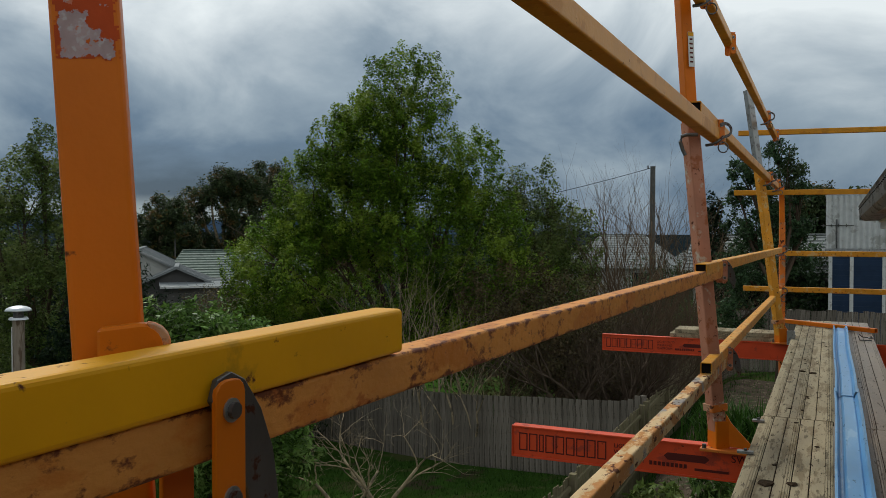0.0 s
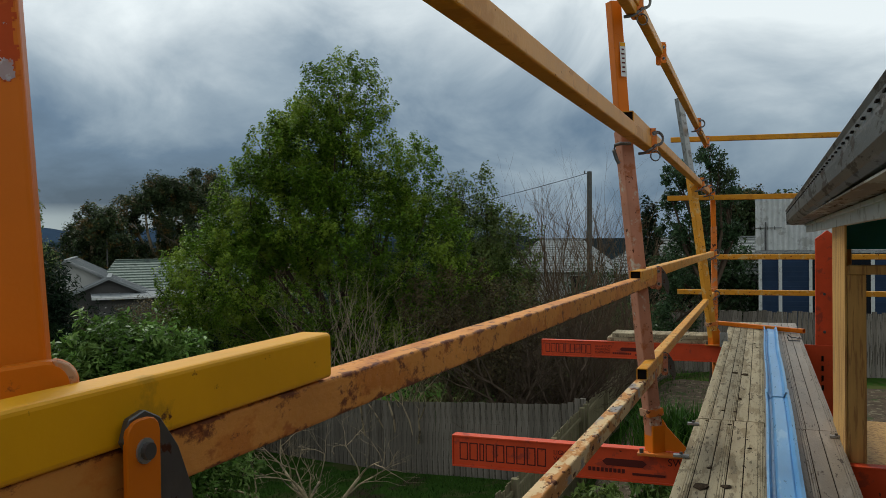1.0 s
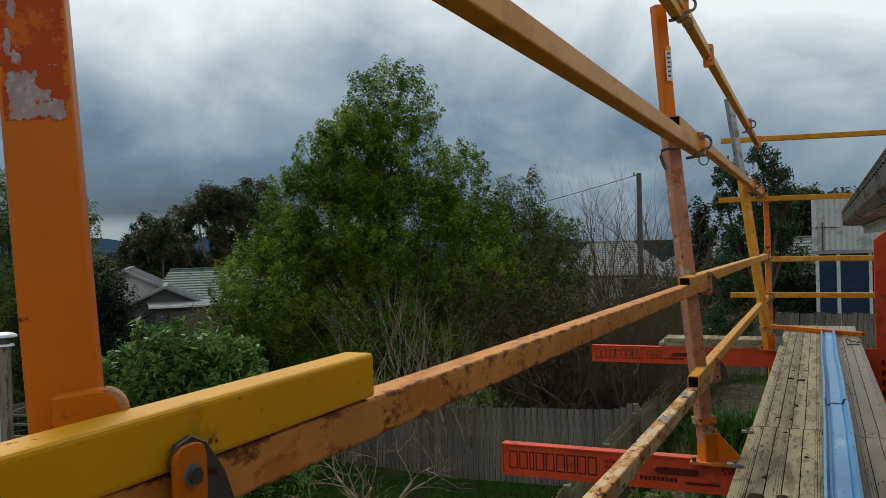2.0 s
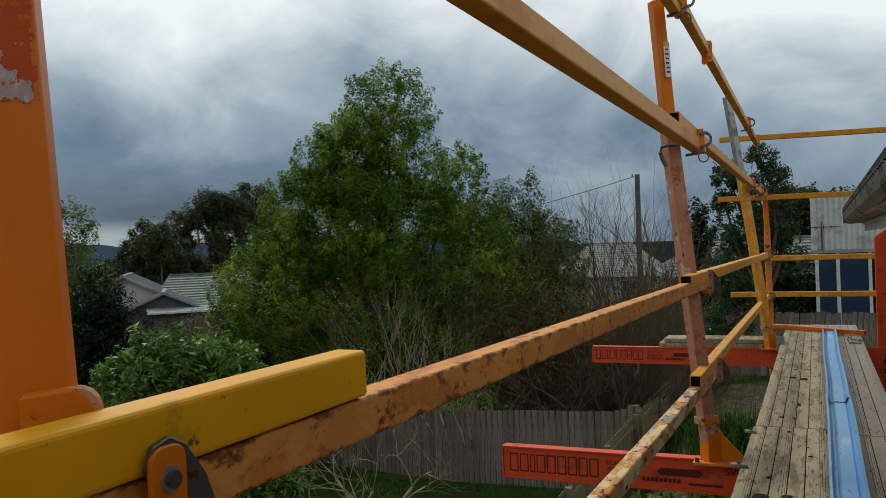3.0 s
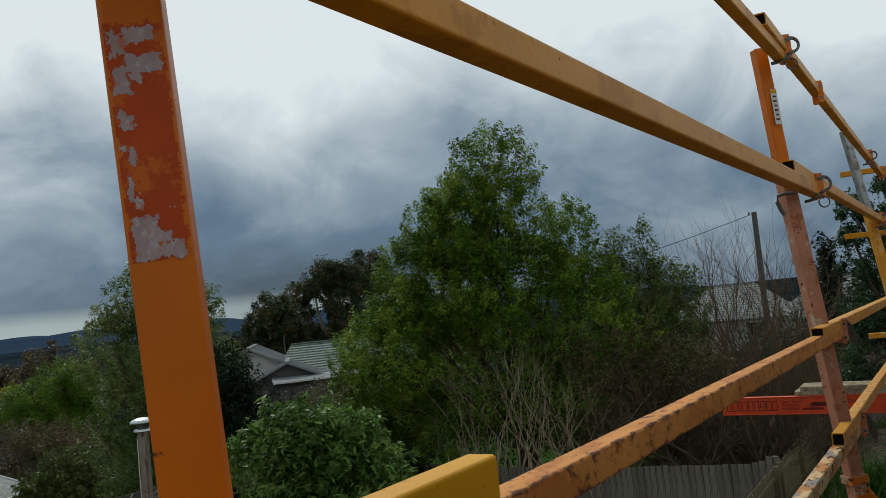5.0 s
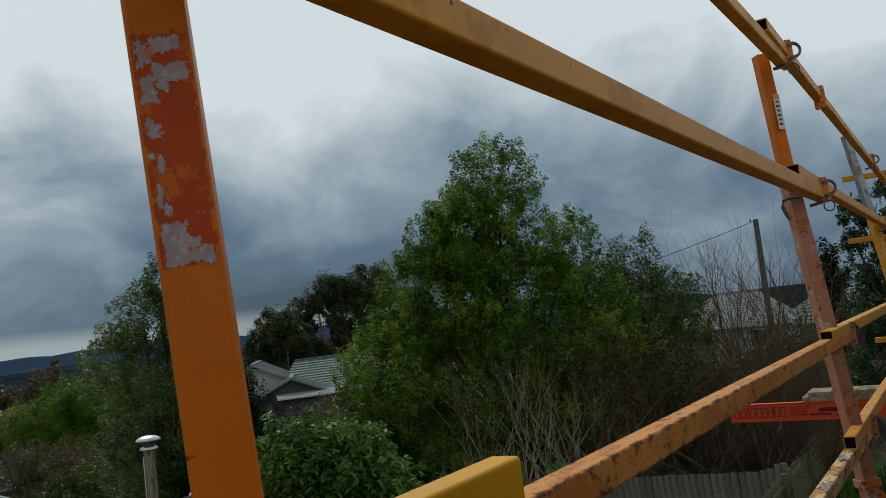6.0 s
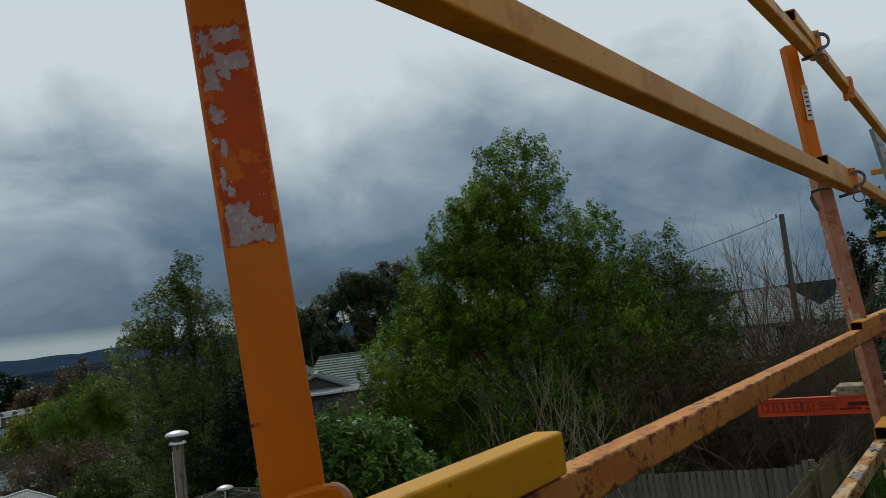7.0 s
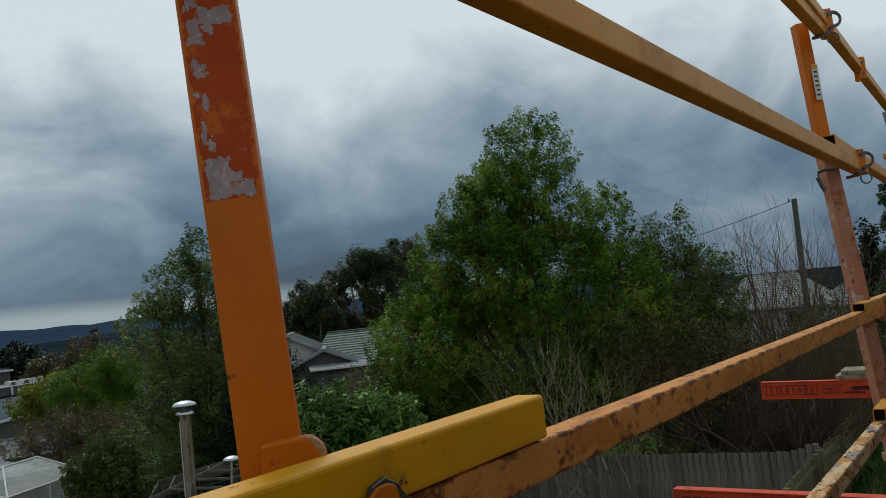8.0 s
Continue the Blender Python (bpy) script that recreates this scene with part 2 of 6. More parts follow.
M["plank"] = paint("weathered_plank", (0.36, 0.295, 0.185), 0.7, 0.0, spots=[((0.25, 0.195, 0.115), 0.46, 5, 0.8), ((0.17, 0.135, 0.085), 0.30, 14, 0.85), ((0.07, 0.05, 0.035), 0.20, 30, 0.9)], vary=0.16, scale=4, bump=0.3, per_object=0.07, stretch=(3, 0.5, 3))
M["plank_wet"] = paint("damp_plank", (0.215, 0.17, 0.125), 0.38, 0.0, spots=[((0.30, 0.25, 0.20), 0.4, 4, 0.5), ((0.07, 0.05, 0.04), 0.2, 22, 0.7)], vary=0.2, scale=4, bump=0.25, per_object=0.1, stretch=(3, 0.5, 3))
M["groove"] = paint("groove_dirt", (0.035, 0.025, 0.016), 0.9, bump=0.1)
M["blue"] = paint("blue_film_coated_steel", (0.16, 0.37, 0.64), 0.30, 0.0, spots=[((0.28, 0.48, 0.70), 0.25, 4, 0.3), ((0.12, 0.20, 0.30), 0.14, 25, 0.6)], vary=0.1, bump=0.06, stretch=(2, 0.4, 2))
M["pine"] = paint("framing_pine", (0.52, 0.295, 0.090), 0.6, spots=[((0.34, 0.175, 0.06), 0.45, 9, 0.65)], vary=0.2, scale=10, bump=0.2, stretch=(4, 4, 0.35))
M["gutter"] = paint("weathered_gutter", (0.115, 0.118, 0.108), 0.42, 0.35, spots=[((0.06, 0.05, 0.04), 0.38, 9, 0.6), ((0.19, 0.19, 0.18), 0.25, 14, 0.45)], vary=0.25, bump=0.1, stretch=(2, 0.4, 2))
M["soffit"] = paint("stained_underside", (0.20, 0.155, 0.115), 0.5, spots=[((0.38, 0.36, 0.33), 0.4, 6, 0.5), ((0.10, 0.05, 0.02), 0.3, 12, 0.8)], vary=0.3, bump=0.1, stretch=(2, 0.4, 2))
M["white"] = paint("weathered_white_paint", (0.60, 0.60, 0.57), 0.5, spots=[((0.42, 0.40, 0.36), 0.3, 8, 0.6)], vary=0.1, bump=0.1)
M["teal"] = paint("teal_wall_wrap", (0.03, 0.22, 0.21), 0.5, vary=0.2, bump=0.2, bump_scale=15)
M["fence"] = paint("grey_paling", (0.19, 0.162, 0.132), 0.85, spots=[((0.085, 0.072, 0.055), 0.4, 6, 0.9)], vary=0.2, bump=0.4, per_object=0.22, stretch=(5, 5, 0.6))
M["fence_old"] = paint("mossy_paling", (0.169, 0.140, 0.085), 0.9, spots=[((0.16, 0.15, 0.075), 0.45, 8, 0.95)], vary=0.25, bump=0.4, per_object=0.22, stretch=(5, 5, 0.6))
M["corr"] = paint("zinc_sheet", (0.28, 0.295, 0.30), 0.6, 0.15, spots=[((0.30, 0.31, 0.31), 0.3, 2, 0.5)], vary=0.12, bump=0.05)
M["corr_white"] = paint("pale_sheet", (0.58, 0.58, 0.56), 0.5, 0.1, spots=[((0.42, 0.41, 0.38), 0.35, 2.5, 0.6)], vary=0.12, bump=0.05)
M["corr_brown"] = paint("rusted_sheet", (0.27, 0.15, 0.09), 0.7, 0.1, spots=[((0.36, 0.22, 0.14), 0.4, 3, 0.7)], vary=0.2, bump=0.1)
M["grey_roof"] = paint("grey_metal_roof", (0.060, 0.082, 0.100), 0.88, 0.0, spots=[((0.075, 0.095, 0.110), 0.35, 0.4, 0.8)], vary=0.15, bump=0)
M["light_roof"] = paint("light_metal_roof", (0.23, 0.24, 0.24), 0.85, 0.0, spots=[((0.33, 0.33, 0.32), 0.35, 0.3, 0.5)], vary=0.12, bump=0)
M["dark_wall"] = paint("dark_wall", (0.085, 0.08, 0.075), 0.7, vary=0.2, scale=1.5, bump=0)
M["brick"] = paint("brown_brick", (0.16, 0.085, 0.055), 0.85, spots=[((0.11, 0.06, 0.04), 0.4, 5, 0.9)], vary=0.2, bump=0.3)
M["greytile"] = paint("grey_tile", (0.22, 0.23, 0.22), 0.65, spots=[((0.14, 0.14, 0.13), 0.3, 4, 0.8)], vary=0.2, bump=0.1, per_object=0.1)
M["greentile"] = paint("green_tile", (0.115, 0.145, 0.118), 0.6, spots=[((0.08, 0.10, 0.085), 0.3, 3, 0.8)], vary=0.2, bump=0.1, per_object=0.12)
M["wall_pale"] = paint("pale_render", (0.42, 0.41, 0.38), 0.8, vary=0.12, scale=1.0, bump=0.1)
M["blueboard"] = paint("blue_weatherboard", (0.022, 0.042, 0.085), 0.6, vary=0.15, scale=3, bump=0.1, per_object=0.08)
M["window"] = paint("dark_window_glass", (0.012, 0.014, 0.018), 0.08, bump=0)
M["plastic"] = paint("milky_film", (0.52, 0.53, 0.50), 0.4, spots=[((0.40, 0.42, 0.34), 0.35, 2.2, 0.5)], vary=0.15, bump=0.1, bump_scale=6)
M["frame_white"] = paint("white_pipe", (0.62, 0.62, 0.60), 0.5, vary=0.08, bump=0)
M["bluedoor"] = paint("blue_door", (0.045, 0.105, 0.20), 0.5, vary=0.2, bump=0.05)
M["flue"] = paint("stained_flue", (0.25, 0.205, 0.16), 0.6, 0.3, spots=[((0.13, 0.09, 0.06), 0.45, 6, 0.8)], vary=0.25, bump=0.1, stretch=(3, 3, 0.4))
M["cap"] = paint("pale_metal_cap", (0.60, 0.62, 0.63), 0.35, 0.4, vary=0.1, bump=0)
M["timber_grey"] = paint("silvered_timber", (0.125, 0.112, 0.092), 0.85, spots=[((0.13, 0.14, 0.09), 0.35, 8, 0.9)], vary=0.25, bump=0.3)
M["poletimber"] = paint("pole_timber", (0.11, 0.105, 0.095), 0.85, vary=0.2, bump=0.2)
M["wire"] = paint("black_wire", (0.02, 0.02, 0.02), 0.6, bump=0)
M["bark"] = paint("brown_bark", (0.085, 0.06, 0.042), 0.9, vary=0.3, bump=0.5, bump_scale=25)
M["bark_pale"] = paint("pale_twig_bark", (0.36, 0.28, 0.18), 0.85, spots=[((0.16, 0.13, 0.095), 0.4, 6, 0.9)], vary=0.25, bump=0.3)
M["bark_red"] = paint("reddish_twig_bark", (0.115, 0.078, 0.048), 0.85, vary=0.3, bump=0.2)


def foliage(name, base, tip, amount):
    return paint(name, base, 0.42, spots=[(tip, amount, 1.1, 0.38)], vary=0.35, scale=0.7, bump=0, leaf=0.6)


M["leaf_main"] = foliage("bright_green_leaf", (0.092, 0.160, 0.012), (0.24, 0.325, 0.036), 0.46)
M["leaf_mid"] = foliage("mid_green_leaf", (0.065, 0.110, 0.026), (0.11, 0.165, 0.04), 0.4)
M["leaf_grey"] = foliage("grey_green_leaf", (0.092, 0.130, 0.030), (0.20, 0.24, 0.070), 0.46)
M["leaf_young"] = foliage("young_gum_leaf", (0.043, 0.075, 0.032), (0.062, 0.085, 0.034), 0.4)
M["leaf_olive"] = foliage("olive_leaf", (0.078, 0.102, 0.024), (0.105, 0.120, 0.024), 0.4)
M["leaf_dark"] = foliage("dark_green_leaf", (0.010, 0.022, 0.009), (0.020, 0.034, 0.012), 0.4)
M["leaf_gum"] = foliage("gum_leaf", (0.044, 0.062, 0.024), (0.15, 0.095, 0.030), 0.34)
M["leaf_shrub"] = foliage("glossy_shrub_leaf", (0.090, 0.160, 0.030), (0.20, 0.29, 0.075), 0.46)
M["leaf_lime"] = foliage("lime_leaf", (0.15, 0.17, 0.02), (0.22, 0.22, 0.03), 0.4)
M["leaf_brown"] = foliage("brown_russet_leaf", (0.090, 0.072, 0.032), (0.13, 0.088, 0.042), 0.45)
M["leaf_fresh"] = foliage("fresh_green_leaf", (0.080, 0.150, 0.012), (0.19, 0.25, 0.022), 0.4)
M["grass"] = paint("lawn", (0.034, 0.070, 0.012), 0.8, spots=[((0.065, 0.075, 0.025), 0.4, 0.9, 0.9), ((0.06, 0.045, 0.028), 0.25, 0.5, 0.95)], vary=0.3, scale=2.0, bump=0.8, bump_scale=40)
M["blade"] = foliage("grass_blade", (0.034, 0.078, 0.012), (0.06, 0.115, 0.018), 0.4)
M["soil"] = paint("garden_soil", (0.075, 0.055, 0.038), 0.95, spots=[((0.15, 0.125, 0.085), 0.35, 7, 0.95), ((0.04, 0.055, 0.02), 0.3, 3, 0.9)], vary=0.35, scale=3, bump=1.0, bump_scale=22)
# dark woodland, its colour shifted to blue to carry the haze
M["bush_far"] = paint("haze_tinted_woodland", (0.014, 0.022, 0.030), 0.95, spots=[((0.020, 0.030, 0.036), 0.4, 0.02, 0.95)], vary=0.35, scale=0.008, bump=0)
# blue-grey of the skyline ridge is distance haze put into the base colour
M["hill_far"] = paint("haze_tinted_hills", (0.030, 0.050, 0.082), 1.0, spots=[((0.024, 0.040, 0.068), 0.4, 0.004, 1.0)], vary=0.2, scale=0.002, bump=0)

# dull brown-yellow rail paint, wet fence-side film and land cover that turns with distance to woodland with a
# painted-in bluish haze
M["yellow_dull"] = paint("dull_ochre_paint", (0.56, 0.235, 0.012), 0.45, spots=[((0.46, 0.185, 0.012), 0.4, 6, 0.5), (RUST, 0.07, 40, 0.9)], vary=0.12, bump=0.08)
ml = M["plastic"].node_tree
clear_film = ml.nodes.new("ShaderNodeBsdfTransparent")
film_mix = ml.nodes.new("ShaderNodeMixShader")
film_mix.inputs[0].default_value = 0.70
ml.links.new(ml.nodes["Principled BSDF"].outputs[0], film_mix.inputs[1])
ml.links.new(clear_film.outputs[0], film_mix.inputs[2])
ml.links.new(film_mix.outputs[0], ml.nodes["Material Output"].inputs["Surface"])
for far in ("grass", "bush_far", "hill_far"):
    M[far].node_tree.nodes["Principled BSDF"].inputs["Specular IOR Level"].default_value = 0.0
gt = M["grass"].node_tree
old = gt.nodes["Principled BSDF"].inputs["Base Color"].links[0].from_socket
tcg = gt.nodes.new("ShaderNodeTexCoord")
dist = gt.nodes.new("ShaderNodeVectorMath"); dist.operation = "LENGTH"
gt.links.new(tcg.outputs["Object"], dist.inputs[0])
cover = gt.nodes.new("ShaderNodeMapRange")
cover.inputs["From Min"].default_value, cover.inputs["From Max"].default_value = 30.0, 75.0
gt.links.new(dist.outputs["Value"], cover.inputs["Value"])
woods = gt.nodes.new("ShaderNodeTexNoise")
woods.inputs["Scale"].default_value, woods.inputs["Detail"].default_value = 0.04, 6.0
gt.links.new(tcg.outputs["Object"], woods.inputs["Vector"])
# woodland tones, made bluish so the colour itself holds the distance haze
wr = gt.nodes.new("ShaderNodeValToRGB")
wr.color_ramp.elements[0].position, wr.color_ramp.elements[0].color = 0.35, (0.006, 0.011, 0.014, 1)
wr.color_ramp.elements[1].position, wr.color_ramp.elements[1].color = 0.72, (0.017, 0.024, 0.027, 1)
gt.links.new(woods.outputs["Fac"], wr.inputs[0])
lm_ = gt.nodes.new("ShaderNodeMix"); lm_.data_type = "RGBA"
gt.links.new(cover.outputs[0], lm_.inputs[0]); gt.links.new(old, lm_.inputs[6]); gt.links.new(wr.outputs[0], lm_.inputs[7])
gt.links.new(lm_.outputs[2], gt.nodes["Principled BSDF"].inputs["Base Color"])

# ---- building helpers ----
def link(name, bm, material, parent=None, label="", smooth=False):
    me = bpy.data.meshes.new(name)
    bm.to_mesh(me)
    bm.free()
    me.materials.append(material)
    if smooth:
        me.shade_smooth()
    ob = new(name, me)
    if parent is not None:
        ob.parent = parent
    if label:
        ob["label"] = label
    return ob


def part(name, bm, material, parent, label="", smooth=False):
    return link(name, bm, material, parent, label, smooth)


def thing(name, label, category, at=(0, 0, 0), group="", kind=""):
    ob = new(name)
    ob.location = at
    ob.empty_display_size = 0.1
    return tagged(ob, label, category, group, kind)


def box(x0, x1, y0, y1, z0, z1, bevel=0.0, bm=None):
    own = bmesh.new()
    bmesh.ops.create_cube(own, size=1.0)
    for v in own.verts:
        v.co = Vector(((x0 + x1) / 2 + v.co.x * (x1 - x0), (y0 + y1) / 2 + v.co.y * (y1 - y0), (z0 + z1) / 2 + v.co.z * (z1 - z0)))
    if bevel:
        bmesh.ops.bevel(own, geom=own.edges[:], offset=bevel, segments=2, affect="EDGES", profile=0.6)
    if bm is None:
        return own
    return join(bm, own)


def join(bm, other):
    me = bpy.data.meshes.new("tmp")
    other.to_mesh(me)
    other.free()
    bm.from_mesh(me)
    bpy.data.meshes.remove(me)
    return bm


def turned(bm, m):
    bmesh.ops.transform(bm, matrix=m, verts=bm.verts)
    return bm


def axis_frame(p0, p1, spin=0.0):
    """Matrix whose z runs from p0 to p1, spun about it."""
    d = Vector(p1) - Vector(p0)
    up = Vector((0, 0, 1)) if abs(d.normalized().z) < 0.9 else Vector((0, 1, 0))
    z = d.normalized()
    x = up.cross(z).normalized()
    y = z.cross(x)
    m = Matrix((x, y, z)).transposed().to_4x4()
    return Matrix.Translation(p0) @ m @ Matrix.Rotation(radians(spin), 4, "Z")


def round_rect(w, h, r, seg=3):
    pts = []
    for cx, cy, a0 in ((w / 2 - r, h / 2 - r, 0), (-w / 2 + r, h / 2 - r, 90), (-w / 2 + r, -h / 2 + r, 180), (w / 2 - r, -h / 2 + r, 270)):
        for k in range(seg + 1):
            a = radians(a0 + 90 * k / seg)
            pts.append((cx + r * math.cos(a), cy + r * math.sin(a)))
    return pts


def hollow(p0, p1, w, h, wall=0.004, spin=0.0, rings=1):
    """Square hollow section with rounded corners and open ends."""
    bm = bmesh.new()
    m = axis_frame(p0, p1, spin)
    length = (Vector(p1) - Vector(p0)).length
    loops = []
    for inset in (0, wall):
        prof = round_rect(w - 2 * inset, h - 2 * inset, max(0.006 - inset, 0.002))
        ring = []
        for k in range(rings + 1):
            ring.append([bm.verts.new(m @ Vector((x, y, length * k / rings))) for x, y in prof])
        loops.append(ring)
    n = len(loops[0][0])
    for ring, flip in ((loops[0], False), (loops[1], True)):
        for a, b in zip(ring, ring[1:]):
            for k in range(n):
                f = [a[k], a[(k + 1) % n], b[(k + 1) % n], b[k]]
                bm.faces.new(f[::-1] if flip else f)
    for end, flip in ((0, True), (-1, False)):
        a, b = loops[0][end], loops[1][end]
        for k in range(n):
            f = [a[k], a[(k + 1) % n], b[(k + 1) % n], b[k]]
            bm.faces.new(f[::-1] if flip else f)
    bm.normal_update()
    return bm


def rod(p0, p1, r0, r1=None, seg=10, bm=None):
    own = bmesh.new()
    length = (Vector(p1) - Vector(p0)).length
    bmesh.ops.create_cone(own, cap_ends=True, segments=seg, radius1=r0, radius2=r0 if r1 is None else r1, depth=length)
    turned(own, axis_frame(p0, p1) @ Matrix.Translation((0, 0, length / 2)))
    return own if bm is None else join(bm, own)


def wire_path(points, r, seg=6):
    """A bent round wire."""
    bm = bmesh.new()
    pts = [Vector(p) for p in points]
    prev = None
    for k, p in enumerate(pts):
        d = (pts[min(k + 1, len(pts) - 1)] - pts[max(k - 1, 0)]).normalized()
        up = Vector((0, 0, 1)) if abs(d.z) < 0.9 else Vector((1, 0, 0))
        x = up.cross(d).normalized(); y = d.cross(x)
        ring = [bm.verts.new(p + r * (math.cos(a) * x + math.sin(a) * y)) for a in [2 * math.pi * s / seg for s in range(seg)]]
        if prev:
            for s in range(seg):
                bm.faces.new((prev[s], prev[(s + 1) % seg], ring[(s + 1) % seg], ring[s]))
        prev = ring
    return bm


def plate(outline, thick, bevel=0.0):
    """A flat plate from an outline in x, z, standing in the xz plane, its thickness along y."""
    bm = bmesh.new()
    front = [bm.verts.new((x, -thick / 2, z)) for x, z in outline]
    back = [bm.verts.new((x, thick / 2, z)) for x, z in outline]
    bm.faces.new(front); bm.faces.new(back[::-1])
    n = len(outline)
    for k in range(n):
        bm.faces.new((front[(k + 1) % n], front[k], back[k], back[(k + 1) % n]))
    bmesh.ops.recalc_face_normals(bm, faces=bm.faces)
    if bevel:
        bmesh.ops.bevel(bm, geom=bm.edges[:], offset=bevel, segments=1, affect="EDGES")
    return bm


def mesh_from(name, verts, faces, material, parent=None, label="", smooth=False):
    me = bpy.data.meshes.new(name)
    me.from_pydata([tuple(v) for v in verts], [], faces)
    me.materials.append(material)
    if smooth:
        me.shade_smooth()
    me.update()
    ob = new(name, me)
    if parent is not None:
        ob.parent = parent
    if label:
        ob["label"] = label
    return ob


# ---- plants ----
def leaf_cloud(name, lobes, count, size, material, parent, seed, clumps=40, clump_r=0.4, up=0.3, long=1.6, fill=0.35, shoot=0.0):
    """Leaves gathered in tufts over and inside a set of lobes (x, y, z, rx, ry, rz)."""
    rng = np.random.default_rng(seed)
    lobes = np.array(lobes, float)
    area = lobes[:, 3] * lobes[:, 5] + lobes[:, 4] * lobes[:, 5] + lobes[:, 3] * lobes[:, 4]
    pick = rng.choice(len(lobes), size=clumps, p=area / area.sum())
    d = rng.normal(size=(clumps, 3)); d /= np.linalg.norm(d, axis=1)[:, None]
    rad = np.where(rng.random(clumps) < fill, rng.random(clumps) ** 0.5 * 0.85, 0.82 + 0.26 * rng.random(clumps))
    centre = lobes[pick, :3] + d * rad[:, None] * lobes[pick, 3:]
    which = rng.integers(0, clumps, count)
    cr = clump_r * (0.55 + 0.9 * rng.random(clumps))
    if shoot:
        # leafy shoots: each tuft runs out and up along a twig, thinning towards its tip
        axis = d * (0.9 - 0.3 * shoot) + rng.normal(size=(clumps, 3)) * 0.30
        axis[:, 2] += 0.35 + 0.6 * shoot
        axis /= np.linalg.norm(axis, axis=1)[:, None]
        along = rng.random(count) * 1.7 - 0.8
        rim = rng.normal(size=(count, 3))
        rim -= axis[which] * (rim * axis[which]).sum(1)[:, None]
        rim /= np.linalg.norm(rim, axis=1)[:, None]
        wide = np.clip(0.62 - 0.42 * along, 0.10, 0.85) * rng.random(count) ** 0.6
        pos = centre[which] + (axis[which] * along[:, None] + rim * wide[:, None]) * cr[which][:, None]
        nrm = axis[which] * 0.55 + rim * 0.35 + rng.normal(size=(count, 3)) * 0.55
    else:
        off = np.clip(rng.normal(size=(count, 3)) * 0.5, -0.95, 0.95)
        off[:, 2] *= 1.15
        pos = centre[which] + off * cr[which][:, None]
        nrm = d[which] * 0.7 + rng.normal(size=(count, 3)) * 0.75
    nrm[:, 2] += up
    nrm /= np.linalg.norm(nrm, axis=1)[:, None]
    t = np.cross(nrm, rng.normal(size=(count, 3))); t /= np.linalg.norm(t, axis=1)[:, None]
    b = np.cross(nrm, t)
    s = size * (0.6 + 0.8 * rng.random(count))[:, None]
    a0 = pos - t * s * long * 0.5
    a1 = pos + b * s * 0.42 + nrm * s * 0.12
    a2 = pos + t * s * long * 0.5
    a3 = pos - b * s * 0.42 + nrm * s * 0.12
    verts = np.stack([a0, a1, a2, a3], 1).reshape(-1, 3)
    me = bpy.data.meshes.new(name)
    me.vertices.add(4 * count); me.vertices.foreach_set("co", verts.astype(np.float32).ravel())
    me.loops.add(4 * count); me.loops.foreach_set("vertex_index", np.arange(4 * count, dtype=np.int32))
    me.polygons.add(count)
    me.polygons.foreach_set("loop_start", np.arange(0, 4 * count, 4, dtype=np.int32))
    me.materials.append(material)
    me.update(calc_edges=True)
    me.validate()
    ob = new(name, me)
    if parent is not None:
        ob.parent = parent
    return ob


def limb_mesh(name, limbs, material, parent, seg=5):
    """Tapered limbs: each a list of (point, radius)."""
    verts, faces = [], []
    for limb in limbs:
        prev = None
        for k, (p, r) in enumerate(limb):
            q = limb[min(k + 1, len(limb) - 1)][0] - limb[max(k - 1, 0)][0]
            d = q.normalized() if q.length > 1e-6 else Vector((0, 0, 1))
            ref = Vector((1, 0, 0)) if abs(d.x) < 0.8 else Vector((0, 1, 0))
            x = ref.cross(d).normalized(); y = d.cross(x)
            ring = list(range(len(verts), len(verts) + seg))
            verts += [p + r * (math.cos(2 * math.pi * s / seg) * x + math.sin(2 * math.pi * s / seg) * y) for s in range(seg)]
            if prev:
                faces += [(prev[s], prev[(s + 1) % seg], ring[(s + 1) % seg], ring[s]) for s in range(seg)]
            prev = ring
        faces.append(tuple(prev))
    return mesh_from(name, verts, faces, material, parent, smooth=True)


def grow(base, direction, length, radius, depth, rng, limbs, spread=0.55, kids=3, droop=0.0, bend=0.22, taper=0.62):
    """A branching skeleton, thinner at each fork."""
    steps = 4 if depth > 0 else 3
    p, d = Vector(base), Vector(direction).normalized()
    limb = [(p.copy(), radius)]
    spots = []
    for k in range(steps):
        d = (d + Vector((rng.uniform(-bend, bend), rng.uniform(-bend, bend), rng.uniform(-bend, bend) * 0.6 - droop))).normalized()
        p = p + d * (length / steps)
        r = radius * (1 - (1 - taper) * (k + 1) / steps)
        limb.append((p.copy(), r if depth > 0 or k < steps - 1 else radius * 0.25))
        spots.append((p.copy(), d.copy(), r))
    limbs.append(limb)
    if depth > 0:
        for k in range(kids):
            q, e, r = spots[-1] if k == 0 else rng.choice(spots[1:])
            turn = Vector((rng.uniform(-1, 1), rng.uniform(-1, 1), rng.uniform(-0.45, 0.9)))
            grow(q, e * (1 - spread * 0.4) + turn * spread, length * rng.uniform(0.6, 0.85), r * rng.uniform(0.55, 0.8), depth - 1, rng, limbs, spread, kids, droop, bend, taper)


